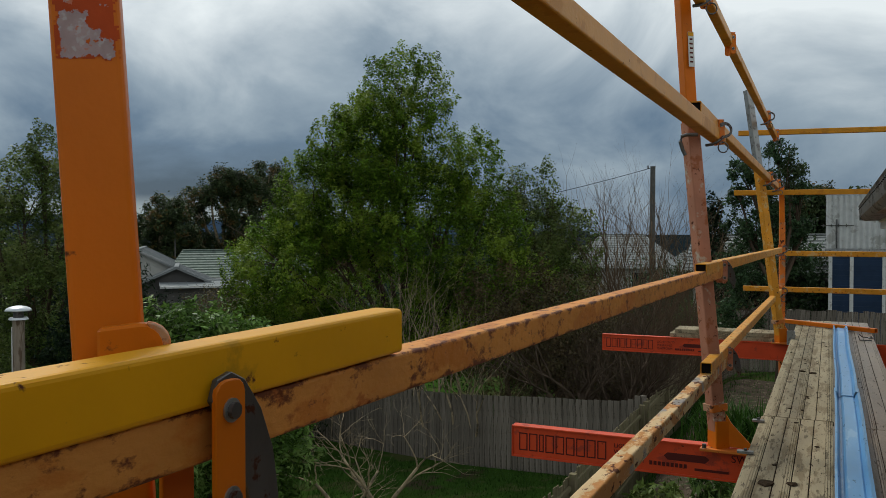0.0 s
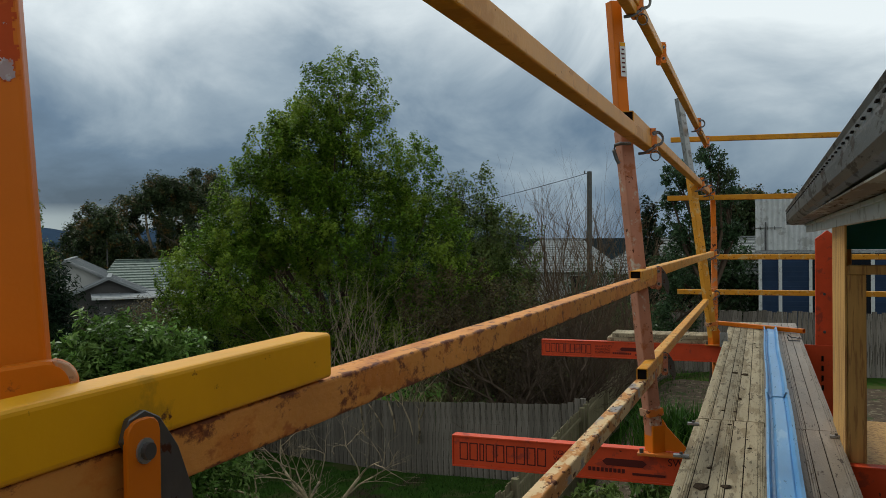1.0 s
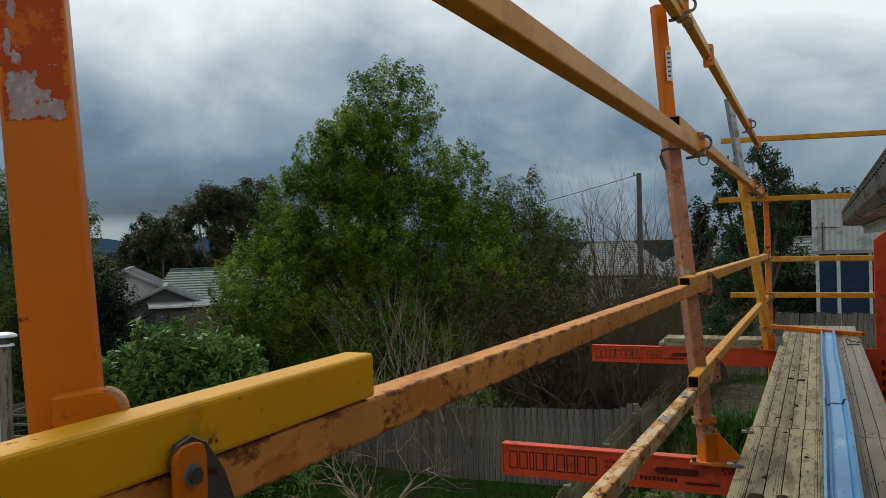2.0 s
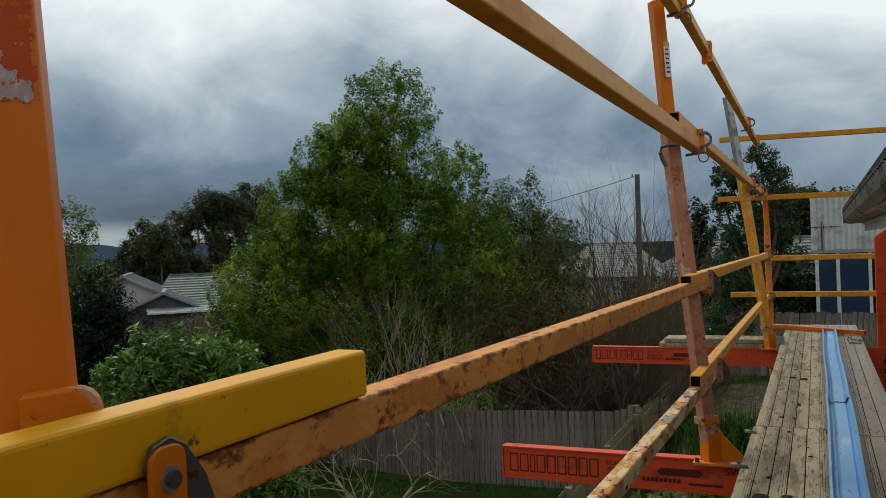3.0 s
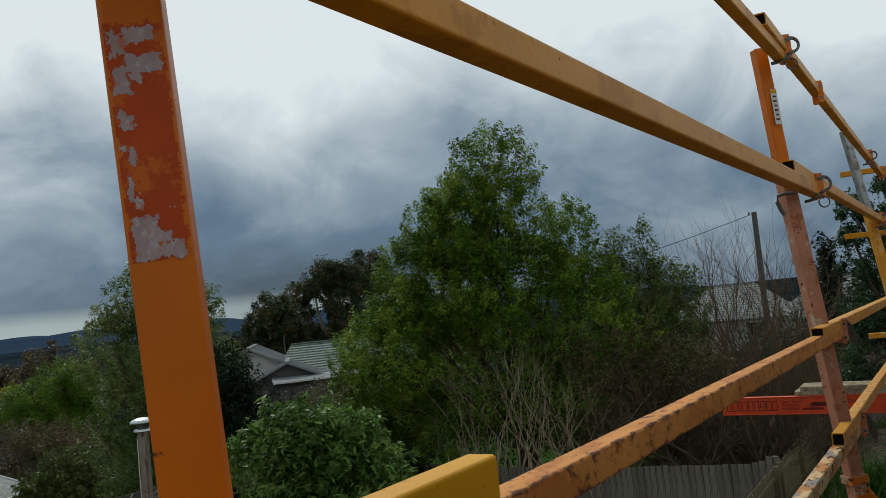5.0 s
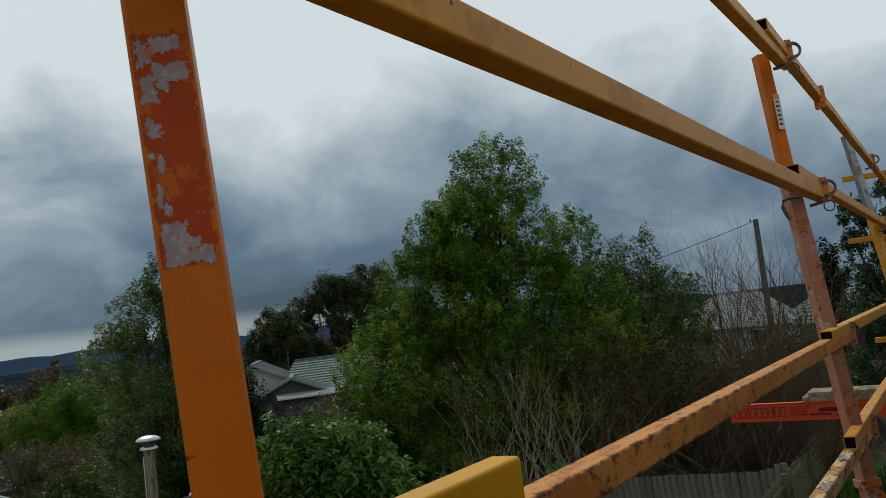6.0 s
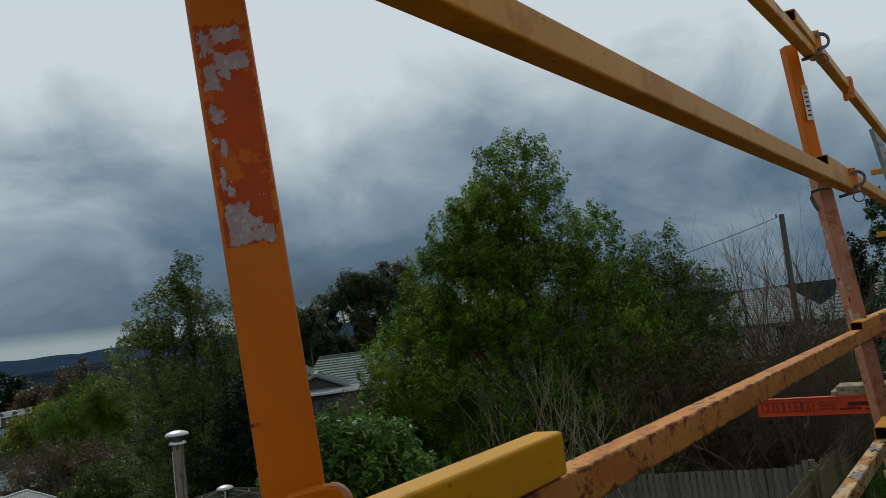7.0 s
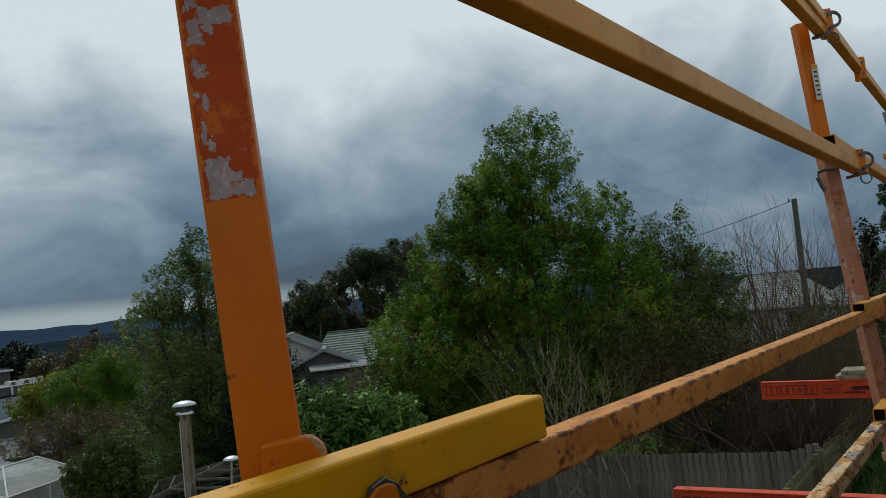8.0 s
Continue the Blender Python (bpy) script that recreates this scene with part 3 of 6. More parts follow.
def leafy_tree(name, label, base, trunk_h, trunk_r, lobes, count, size, material, seed, clumps=160, clump_r=0.45, bark="bark", group="", category="tree", depth=3, fill=0.35, up=0.3, long=1.6, stems=1, shoot=0.0):
    tree = thing(name, label, category, base, group)
    rng = random.Random(seed)
    b = Vector(base)
    limbs = []
    for k in range(stems):
        o = Vector((rng.uniform(-0.3, 0.3), rng.uniform(-0.3, 0.3), 0)) if stems > 1 else Vector((0, 0, 0))
        top = Vector((o.x * 2, o.y * 2, trunk_h))
        limbs.append([(o, trunk_r), (o.lerp(top, 0.5) + Vector((0.05, 0.03, 0)), trunk_r * 0.85), (top, trunk_r * 0.65)])
    for lobe in lobes:
        c = Vector(lobe[:3]) - b
        start = limbs[rng.randrange(stems)][-1][0]
        mid = start.lerp(c, 0.5) + Vector((rng.uniform(-0.2, 0.2), rng.uniform(-0.2, 0.2), 0.1))
        limbs.append([(start, trunk_r * 0.5), (mid, trunk_r * 0.36), (c, trunk_r * 0.16)])
        for k in range(5):
            out = Vector((rng.uniform(-1, 1) * lobe[3], rng.uniform(-1, 1) * lobe[4], rng.uniform(-0.3, 1) * lobe[5])) * 0.9
            s = mid.lerp(c, rng.random())
            limbs.append([(s, trunk_r * 0.16), (s.lerp(c + out, 0.5) + Vector((0, 0, 0.1)), trunk_r * 0.1), (c + out, trunk_r * 0.04)])
    limb_mesh("trunk", limbs, M[bark], tree)
    rel = [(l[0] - b.x, l[1] - b.y, l[2] - b.z, *l[3:]) for l in lobes]
    crown = leaf_cloud("crown", rel, count, size, material, tree, seed, clumps, clump_r, up, long, fill, shoot)
    return tree


def bare_tree(name, label, base, stems, length, radius, depth, seed, bark="bark_pale", spread=0.55, kids=3, lean=0.4, category="tree", group="", droop=0.0, spray=0.25):
    tree = thing(name, label, category, base, group)
    rng = random.Random(seed)
    limbs = []
    for k in range(stems):
        a = 2 * math.pi * (k + rng.random() * 0.7) / stems
        d = Vector((math.cos(a) * lean, math.sin(a) * lean, 1))
        grow(Vector((math.cos(a) * spray, math.sin(a) * spray, 0)) * rng.random(), d, length * rng.uniform(0.8, 1.15), radius * rng.uniform(0.7, 1.1), depth, rng, limbs, spread, kids, droop)
    thick = [l for l in limbs if l[0][1] > radius * 0.62]
    limb_mesh("stem", thick, M[bark], tree, seg=6)
    limb_mesh("branchwork", [l for l in limbs if l[0][1] <= radius * 0.62], M[bark], tree, seg=4)
    return tree

# ---- ground ----
def smooth(a, b, v):
    v = min(max((v - a) / (b - a), 0.0), 1.0)
    return v * v * (3 - 2 * v)


def ground_z(x, y):
    """Height of the land: a terrace by the house, falling away to the valley on the left."""
    left = max(-2.0 - x, 0.0)
    z = -1.0 - 0.40 * min(left, 1.3) - 0.09 * min(max(left - 1.3, 0.0), 4.7) - 0.05 * min(max(left - 6.0, 0.0), 120.0)
    z += 0.030 * min(max(y, 0.0), 40.0) * smooth(-3.6, -2.0, x)
    z += 0.02 * min(max(y - 22.0, 0.0), 40.0) * (1 - smooth(-3.6, -2.0, x)) * smooth(-60, -30, x)
    r = math.hypot(x, y)
    return z * (1 - smooth(150, 500, r)) - 14.0 * smooth(150, 500, r) + 0.05 * noise.noise(Vector((x * 0.4, y * 0.4, 0)))


def make_ground():
    radii = [0.0] + [0.8 * 1.075 ** k for k in range(0, 120)]
    radii = [r for r in radii if r < 4600] + [4600.0]
    n = 128
    verts, faces = [(0, 0, ground_z(0, 0))], []
    for r in radii[1:]:
        verts += [(r * math.cos(2 * math.pi * k / n), r * math.sin(2 * math.pi * k / n), ground_z(r * math.cos(2 * math.pi * k / n), r * math.sin(2 * math.pi * k / n))) for k in range(n)]
    faces += [(0, 1 + k, 1 + (k + 1) % n) for k in range(n)]
    for i in range(len(radii) - 2):
        a, b = 1 + i * n, 1 + (i + 1) * n
        faces += [(a + k, b + k, b + (k + 1) % n, a + (k + 1) % n) for k in range(n)]
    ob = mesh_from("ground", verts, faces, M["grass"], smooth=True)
    tagged(ob, "dim green winter lawn and rough grass falling away to the valley", "ground", kind="structure")


def make_bed(x0, x1, y0, y1):
    nx, ny = 24, 60
    verts, faces = [], []
    for j in range(ny + 1):
        for i in range(nx + 1):
            x, y = x0 + (x1 - x0) * i / nx, y0 + (y1 - y0) * j / ny
            edge = min(i, nx - i, j, ny - j)
            verts.append((x, y, ground_z(x, y) + (0.05 + 0.04 * noise.noise(Vector((x * 1.7, y * 1.7, 3))) if edge else -0.08)))
    faces = [(j * (nx + 1) + i, j * (nx + 1) + i + 1, (j + 1) * (nx + 1) + i + 1, (j + 1) * (nx + 1) + i) for j in range(ny) for i in range(nx)]
    ob = mesh_from("garden_bed", verts, faces, M["soil"], smooth=True)
    tagged(ob, "bare brown garden soil with litter beside the house", "garden bed", kind="structure")


make_ground()
make_bed(-2.9, 6.0, -4.0, 23.0)


def make_ridge(name, label, r, az0, az1, base, top, rough, seed):
    verts, faces, n = [], [], 160
    for k in range(n + 1):
        a = radians(az0 + (az1 - az0) * k / n)
        h = top + rough * (noise.fractal(Vector((k * 0.045, seed, 0)), 0.6, 2.0, 5)) + 0.05 * rough * noise.noise(Vector((k * 1.9, seed, 0)))
        for rr, z in ((r * 0.72, base), (r * 0.9, base + (h - base) * 0.62), (r, h), (r * 1.1, base)):
            verts.append((-rr * math.sin(a), rr * math.cos(a), z))
    faces = [(4 * k + j, 4 * k + j + 1, 4 * k + j + 5, 4 * k + j + 4) for k in range(n) for j in range(3)]
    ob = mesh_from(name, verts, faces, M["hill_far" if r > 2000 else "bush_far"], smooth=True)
    tagged(ob, label, "hills", kind="structure")


make_ridge("backdrop", "long wooded ridge on the skyline, coloured blue-grey for haze", 3600, 20, 120, -20, 62, 22, 4.0)
make_ridge("backdrop", "dark wooded rise across the valley with haze in its colour", 1500, 15, 125, -16, 3, 9, 9.0)

# ---- scaffold platform ----
PZ = 2.5           # top of the planks


def rail(name, label, p0, p1, material, w=0.052, h=0.056, group="guard rails"):
    """A hollow square rail with its own origin at its near end."""
    r = thing(name, label, "rail", p0, group)
    d = Vector(p1) - Vector(p0)
    part("tube", hollow((0, 0, 0), d, w, h, 0.004, 0.0, 8), material, r)
    m = axis_frame((0, 0, 0), d)
    # a near-black sheet just inside each end stands for the tube's inner shade
    for at in (0.012, d.length - 0.012):
        inner = bmesh.new()
        vs = [inner.verts.new(m @ Vector((x, y, at))) for x, y in ((-w / 2 + 0.004, -h / 2 + 0.004), (w / 2 - 0.004, -h / 2 + 0.004), (w / 2 - 0.004, h / 2 - 0.004), (-w / 2 + 0.004, h / 2 - 0.004))]
        inner.faces.new(vs)
        part("end_shade", inner, M["dark"], r, "dark sheet painted as the shade inside the hollow tube")
    return r


# mid rails
rail("guard_rail", "glossy yellow square steel guard rail lying on a rusty rail", (-0.451, -2.2, 3.340), (-0.4085, 1.17, 3.364), M["yellow"], 0.048, 0.060)
rail("guard_rail", "faded peach steel guard rail with rust spots and chipped paint", (-0.462, -2.6, 3.318), (-0.374, 4.60, 3.290), M["peach"])
rail("guard_rail", "faded orange square guard rail with an open dark end", (-0.379, 4.03, 3.326), (-0.335, 9.75, 3.300), M["yellow_worn"])
# low rails
rail("guard_rail", "steel guard rail with flaking cream paint over bare metal", (-0.450, -2.4, 2.860), (-0.350, 4.70, 2.828), M["peach_flake"], 0.05, 0.054)
rail("guard_rail", "yellow square guard rail with an open dark end", (-0.352, 4.02, 2.884), (-0.335, 9.75, 2.860), M["yellow_worn"], 0.05, 0.054)
# top rails
rail("guard_rail", "dull yellow square guard rail with small nail marks", (-0.490, -2.5, 4.040), (-0.385, 4.75, 3.988), M["yellow_dull"], 0.060, 0.063)
rail("guard_rail", "dull yellow square guard rail with an open dark end", (-0.395, 3.95, 4.045), (-0.380, 9.8, 3.985), M["yellow_dull"])
# upper rails
rail("guard_rail", "dull yellow upper guard rail above the posts", (-0.440, 0.4, 4.59), (-0.41, 4.25, 4.59), M["yellow_dull"], 0.05, 0.052)
rail("guard_rail", "dull yellow upper guard rail running to the corner", (-0.40, 3.75, 4.64), (-0.40, 9.93, 4.518), M["yellow_dull"], 0.05, 0.052)
# rails across the far end
for x0, x1, z0, z1 in ((-0.78, 2.6, 4.582, 4.520), (-0.82, 2.6, 3.925, 3.90), (-0.30, 2.6, 3.262, 3.255), (-0.72, 2.6, 2.872, 2.865)):
    rail("end_rail", "yellow square rail across the far end of the scaffold", (x0, 9.86, z0), (x1, 9.90, z1), M["yellow_dull" if z0 > 3.5 else "yellow_worn"], 0.05, 0.056, "end rails")


def foot(parent, at, material, w=0.066):
    """Flared socket with a gusset that carries a post."""
    bm = hollow((0, 0, -0.02), (0, 0, 0.125), w + 0.012, w + 0.012, 0.006, 40)
    sock = part("socket", bm, material, parent)
    sock.location = at
    gus = part("gusset", plate([(0.03, 0.0), (0.165, 0.0), (0.16, 0.014), (0.06, 0.115), (0.035, 0.155)], 0.008), material, parent)
    gus.location = at
    gus.rotation_euler = (0, 0, radians(-8))
    base = part("base_plate", box(-0.08, 0.17, -0.07, 0.07, -0.02, -0.006, 0.003), M["orange_dirty"], parent)
    base.location = at
    for x, y in ((-0.06, -0.055), (0.15, -0.055)):
        part("bolt", rod((at[0] + x, at[1] + y, at[2] - 0.012), (at[0] + x, at[1] + y, at[2] + 0.014), 0.011, seg=6), M["steel"], parent)


def post(name, label, base, joint, top, low_mat, top_mat, foot_mat=None, w=0.066, spin=40):
    """A leaning two-stage post: lower tube, collar, upper tube."""
    p = thing(name, label, "post", base, "guard rail posts")
    j, t = Vector(joint) - Vector(base), Vector(top) - Vector(base)
    part("lower_tube", hollow((0, 0, 0.0), j, w, w, 0.004, spin, 4), low_mat, p)
    part("upper_tube", hollow(j * 0.985, t, w - 0.008, w - 0.008, 0.004, spin, 4), top_mat, p)
    cm = axis_frame((0, 0, 0), j)
    part("collar", turned(hollow((0, 0, 0.17), (0, 0, 0.205), w + 0.02, w + 0.02, 0.007, spin), cm), M["orange_dirty"], p)
    if foot_mat:
        foot(p, (0, 0, 0.0), foot_mat, w)
    return p


p1 = post("guard_rail_post", "flat-faced orange steel post with torn sticker remains", (-0.440, 0.782, 2.46), (-0.588, 0.782, 4.30), (-0.603, 0.782, 4.62), M["orange"], M["orange"], M["orange"], 0.066, 43)
p2 = post("guard_rail_post", "faded pink steel post with an orange upper section", (-0.335, 4.36, 2.46), (-0.475, 4.33, 4.03), (-0.512, 4.30, 4.66), M["pink"], M["orange"], M["orange"])
p3 = post("guard_rail_post", "yellow steel post with a grey galvanised top section", (-0.27, 8.60, 2.46), (-0.475, 8.58, 4.10), (-0.575, 8.55, 4.84), M["yellow_worn"], M["galv"], M["orange"], 0.07)
p4 = post("guard_rail_post", "short orange corner post at the far end", (-0.31, 9.95, ground_z(-0.31, 9.95)), (-0.33, 9.95, 3.60), (-0.34, 9.95, 3.99), M["orange_dirty"], M["orange"], None, 0.06, 10)
p5 = post("guard_rail_post", "orange corner post beyond the timber framing", (0.98, 9.97, ground_z(0.98, 9.97)), (0.98, 9.97, 3.0), (0.98, 9.97, 3.42), M["orange_dirty"], M["orange"], None, 0.06, 10)


def bracket(name, label, y, x0, x1, z_top, lettered):
    """A deep channel beam across the run that carries planks and post."""
    b = thing(name, label, "bracket", (x0, y, z_top), "platform brackets")
    h, t, fl = 0.15, 0.006, 0.055
    L = x1 - x0
    part("web", box(0, L, -t / 2, t / 2, -h, 0, 0.001), M["red"], b)
    part("top_flange", box(0, L, -0.012, fl, 0.0, 0.009, 0.002), M["red"], b)
    part("bottom_flange", box(0, L, -0.012, fl, -h - 0.009, -h, 0.002), M["red"], b)
    part("end_cap", box(-0.006, 0, -0.012, fl, -h - 0.009, 0.009, 0.002), M["red"], b)
    if lettered:
        # embossed outline blocks in place of the maker's name
        x, n = 0.035, 9
        for k in range(n):
            w = 0.026 if k == 2 else 0.047
            rim = bmesh.new()
            ring_o = [(x, -0.028), (x + w, -0.028), (x + w, -0.122), (x, -0.122)]
            s = 0.006
            ring_i = [(x + s, -0.028 - s), (x + w - s, -0.028 - s), (x + w - s, -0.122 + s), (x + s, -0.122 + s)]
            fo = [rim.verts.new((a, -0.0045, c)) for a, c in ring_o]
            fi = [rim.verts.new((a, -0.0045, c)) for a, c in ring_i]
            bo = [rim.verts.new((a, -0.0030, c)) for a, c in ring_o]
            for q in range(4):
                rim.faces.new((fo[q], fo[(q + 1) % 4], fi[(q + 1) % 4], fi[q]))
                rim.faces.new((bo[q], bo[(q + 1) % 4], fo[(q + 1) % 4], fo[q]))
            part("embossed_block", rim, M["ink"], b)
            x += w + 0.009
        for k, word in enumerate(("LIGHT DUTY", "WORKING", "PLATFORM")):
            letter(word, (x + 0.03, -0.0055, -0.052 - 0.032 * k), 0.031, M["ink"], b)
        xb = x + 0.30
        part("maker_mark", plate([(xb, -0.048), (xb + 0.18, -0.048), (xb + 0.20, -0.064), (xb + 0.18, -0.084), (xb, -0.084), (xb - 0.02, -0.064)], 0.002), M["ink"], b).location.y = -0.0055
        bars = bmesh.new()
        for a in range(9):
            box(xb - 0.09 + 0.021 * a, xb - 0.075 + 0.021 * a, -0.0065, -0.0045, -0.118, -0.098, bm=bars)
        part("number_bars", bars, M["ink"], b)
        part("address_bar", box(xb + 0.13, xb + 0.29, -0.0065, -0.0045, -0.124, -0.112), M["ink"], b)
        letter("SW", (xb + 0.30, -0.0055, -0.064), 0.052, M["ink"], b)
    return b


def letter(word, at, size, material, parent):
    cu = bpy.data.curves.new("lettering", "FONT")
    cu.body, cu.size, cu.extrude = word, size, 0.0006
    ob = bpy.data.objects.new("lettering", cu)
    scene.collection.objects.link(ob)
    bpy.context.view_layer.update()
    me = bpy.data.meshes.new_from_object(ob.evaluated_get(bpy.context.evaluated_depsgraph_get()))
    bpy.data.objects.remove(ob)
    bpy.data.curves.remove(cu)
    me.materials.clear()
    me.materials.append(material)
    out = new("lettering", me)
    out.parent = parent
    out.location = at
    out.rotation_euler = (radians(90), 0, 0)
    return out


M["ink"] = paint("dark_print", (0.10, 0.016, 0.012), 0.6, bump=0)
bracket("platform_bracket", "red-orange steel platform bracket with embossed lettering", 4.36, -1.395, 1.2, 2.448, True)
bracket("platform_bracket", "red-orange steel platform bracket with embossed lettering", 8.60, -1.97, 1.0, 2.435, True)
bracket("platform_bracket", "red-orange steel platform bracket under the planks", 0.77, -1.3, 1.2, 2.448, False)


def plank(name, label, x0, x1, y0, y1, material, seed):
    """A ribbed scaffold plank: flat boards between grooves, with end caps and clips."""
    p = thing(name, label, "plank", ((x0 + x1) / 2, y0, PZ), "scaffold planks")
    w, L = x1 - x0, y1 - y0
    part("tray", box(-w / 2 + 0.002, w / 2 - 0.002, 0, L, -0.050, -0.006, 0.002), M["groove"], p)
    rng = random.Random(seed)
    cuts = [0.0, 0.185, 0.375, 0.565, 0.755, 1.0]
    for k in range(5):
        a, b = -w / 2 + w * cuts[k] + 0.002, -w / 2 + w * cuts[k + 1] - 0.0025
        # three fine ridges run along alternate joints
        edges = [a, b] if k % 2 else [a, b - 0.026, b - 0.0245, b - 0.016, b - 0.0145, b - 0.006, b]
        bm = bmesh.new()
        top = rng.uniform(-0.0008, 0.0008)
        if len(edges) == 2:
            box(a, b, 0.0, L, -0.006, top, 0.0012, bm)
        else:
            box(a, edges[1], 0.0, L, -0.006, top, 0.0012, bm)
            for q in (1, 3):
                box(edges[q] + 0.0015, edges[q + 2] if q == 1 else edges[5], 0.0, L, -0.006, top + 0.0012, 0.0008, bm)
            box(edges[5] + 0.0015, b, 0.0, L, -0.006, top, 0.0008, bm)
        part("board", bm, material, p)
    for s in (-1, 1):
        part("side_rail", box(s * w / 2 - 0.003, s * w / 2 + 0.003, 0, L, -0.055, -0.002, 0.001), material, p)
    return p


plank("scaffold_plank", "weathered beige ribbed scaffold plank with mud spots", -0.180, 0.165, -1.6, 4.95, M["plank"], 1)
plank("scaffold_plank", "weathered beige ribbed scaffold plank with mud spots", -0.172, 0.170, 4.96, 10.3, M["plank"], 2)
plank("scaffold_plank", "damp brown ribbed scaffold plank beside blue flashing", 0.172, 0.515, -1.6, 4.85, M["plank_wet"], 3)
plank("scaffold_plank", "damp brown ribbed scaffold plank beside blue flashing", 0.177, 0.520, 4.86, 10.3, M["plank_wet"], 4)


def flashing(name, label, x, y0, y1, w, dz, material):
    """Folded metal valley flashing with turned-up lips."""
    f = thing(name, label, "flashing", (x, y0, PZ + dz), "blue flashings")
    prof = [(-w / 2, 0.034), (-w / 2 + 0.010, 0.036), (-w / 2 + 0.022, 0.003), (-0.035, 0.003), (-0.022, 0.016), (0.032, 0.014), (0.045, 0.003), (w / 2 - 0.030, 0.003), (w / 2 - 0.014, 0.042), (w / 2, 0.040)]
    verts, faces, n = [], [], 10
    L = y1 - y0
    for k in range(n + 1):
        for px, pz in prof:
            verts.append((px + 0.004 * math.sin(k * 0.9), L * k / n, pz))
        for px, pz in prof[::-1]:
            verts.append((px + 0.004 * math.sin(k * 0.9), L * k / n, pz - 0.0015))
    m = 2 * len(prof)
    for k in range(n):
        faces += [(k * m + q, k * m + (q + 1) % m, (k + 1) * m + (q + 1) % m, (k + 1) * m + q) for q in range(m)]
    for end in (0, n * m):
        faces += [(end + q, end + q + 1, end + m - 2 - q, end + m - 1 - q) for q in range(len(prof) - 1)]
    mesh_from("folded_sheet", verts, faces, material, f)
    return f


flashing("roof_flashing", "pale blue film-covered folded metal flashing on the planks", 0.243, 1.2, 5.78, 0.135, 0.004, M["blue"])
flashing("roof_flashing", "pale blue film-covered folded metal flashing on the planks", 0.243, 5.62, 9.55, 0.125, 0.009, M["blue"])

# loose orange bar across the far end of the planks
bar = thing("loose_rail", "orange painted steel bar lying across the planks", "rail", (-0.30, 9.86, PZ))
part("tube", hollow((0, 0, 0.030), (0.86, -0.62, 0.030), 0.05, 0.045, 0.004), M["orange"], bar)
# planks stacked behind the outer end of the far bracket
for k in range(2):
    spare = thing("spare_plank", "pale grey weathered plank lying on the far bracket", "plank", (-1.30 + 0.05 * k, 8.618, 2.445 + 0.043 * k), "spare planks")
    part("board", box(0, 1.0, 0, 0.30, 0.0, 0.040, 0.004), M["plank"], spare)
    for q in range(3):
        part("rib", box(0, 1.0, 0.03 + 0.09 * q, 0.085 + 0.09 * q, 0.0405, 0.0425, 0.001), M["plank"], spare)

# ---- house under construction on the right ----
def sheet_profile(w, pitch, depth, thick=0.001):
    n = int(w / pitch * 8)
    return [(w * k / n, depth * 0.5 * (1 - math.cos(2 * math.pi * (w * k / n) / pitch))) for k in range(n + 1)]


def corrugated(name, origin, along, across, length, width, pitch, depth, material, parent=None, label=""):
    """A corrugated sheet: ribs run along 'along', waves go across."""
    o, a, c = Vector(origin), Vector(along).normalized(), Vector(across).normalized()
    nrm = c.cross(a).normalized()
    if nrm.z < -0.01:
        nrm = -nrm
    prof = sheet_profile(width, pitch, depth)
    verts, faces = [], []
    for s in (0, length):
        for w, d in prof:
            verts.append(o + a * s + c * w + nrm * d)
        for w, d in prof:
            verts.append(o + a * s + c * w + nrm * (d - 0.006))
    n = len(prof)
    for k in range(n - 1):
        faces.append((k, k + 1, 2 * n + k + 1, 2 * n + k))
        faces.append((n + k + 1, n + k, 3 * n + k, 3 * n + k + 1))
        faces.append((k + 1, k, n + k, n + k + 1))
        faces.append((2 * n + k, 2 * n + k + 1, 3 * n + k + 1, 3 * n + k))
    faces += [(0, 2 * n, 3 * n, n), (n - 1, 2 * n - 1, 4 * n - 1, 3 * n - 1)]
    return mesh_from(name, verts, faces, material, parent, label, smooth=False)


GY0, GY1 = -3.0, 7.72
def gz(y):
    return 3.79 - (y - 1.8) * 0.0150


gut = thing("gutter", "weathered grey metal gutter with a slotted lip on the eaves", "gutter", (0, 0, 0), kind="structure")
prof = [(0.505, 0.0), (0.505, -0.115), (0.400, -0.118), (0.380, -0.108), (0.366, -0.085), (0.360, -0.045), (0.358, -0.012), (0.352, 0.002), (0.358, 0.012), (0.372, 0.012), (0.376, 0.0), (0.372, -0.01), (0.366, -0.012), (0.370, -0.05), (0.378, -0.085), (0.390, -0.103), (0.402, -0.108), (0.497, -0.105), (0.497, 0.0)]
verts, faces = [], []
for y in (GY0, GY1):
    verts += [(x, y, gz(y) + z) for x, z in prof]
n = len(prof)
faces = [(k, (k + 1) % n, n + (k + 1) % n, n + k) for k in range(n)] + [tuple(range(n)), tuple(range(n, 2 * n))[::-1]]
mesh_from("trough", verts, faces, M["gutter"], gut)
for k in range(60):
    y = 1.0 + k * 0.112
    part("overflow_slot", box(0.3525, 0.3585, y, y + 0.032, gz(y) - 0.029, gz(y) - 0.025), M["dark"], gut)
part("end_cap", box(0.362, 0.503, GY1, GY1 + 0.004, gz(GY1) - 0.113, gz(GY1) + 0.004, 0.001), M["gutter"], gut)
eaves = thing("eaves", "white fascia board with a stained underside below the gutter", "fascia", (0, 0, 0), kind="structure")
def falling(bm):
    """Gives an eaves board the gutter's fall towards its far end."""
    for v in bm.verts:
        v.co.z += (7.68 - v.co.y) * 0.0095
    return bm


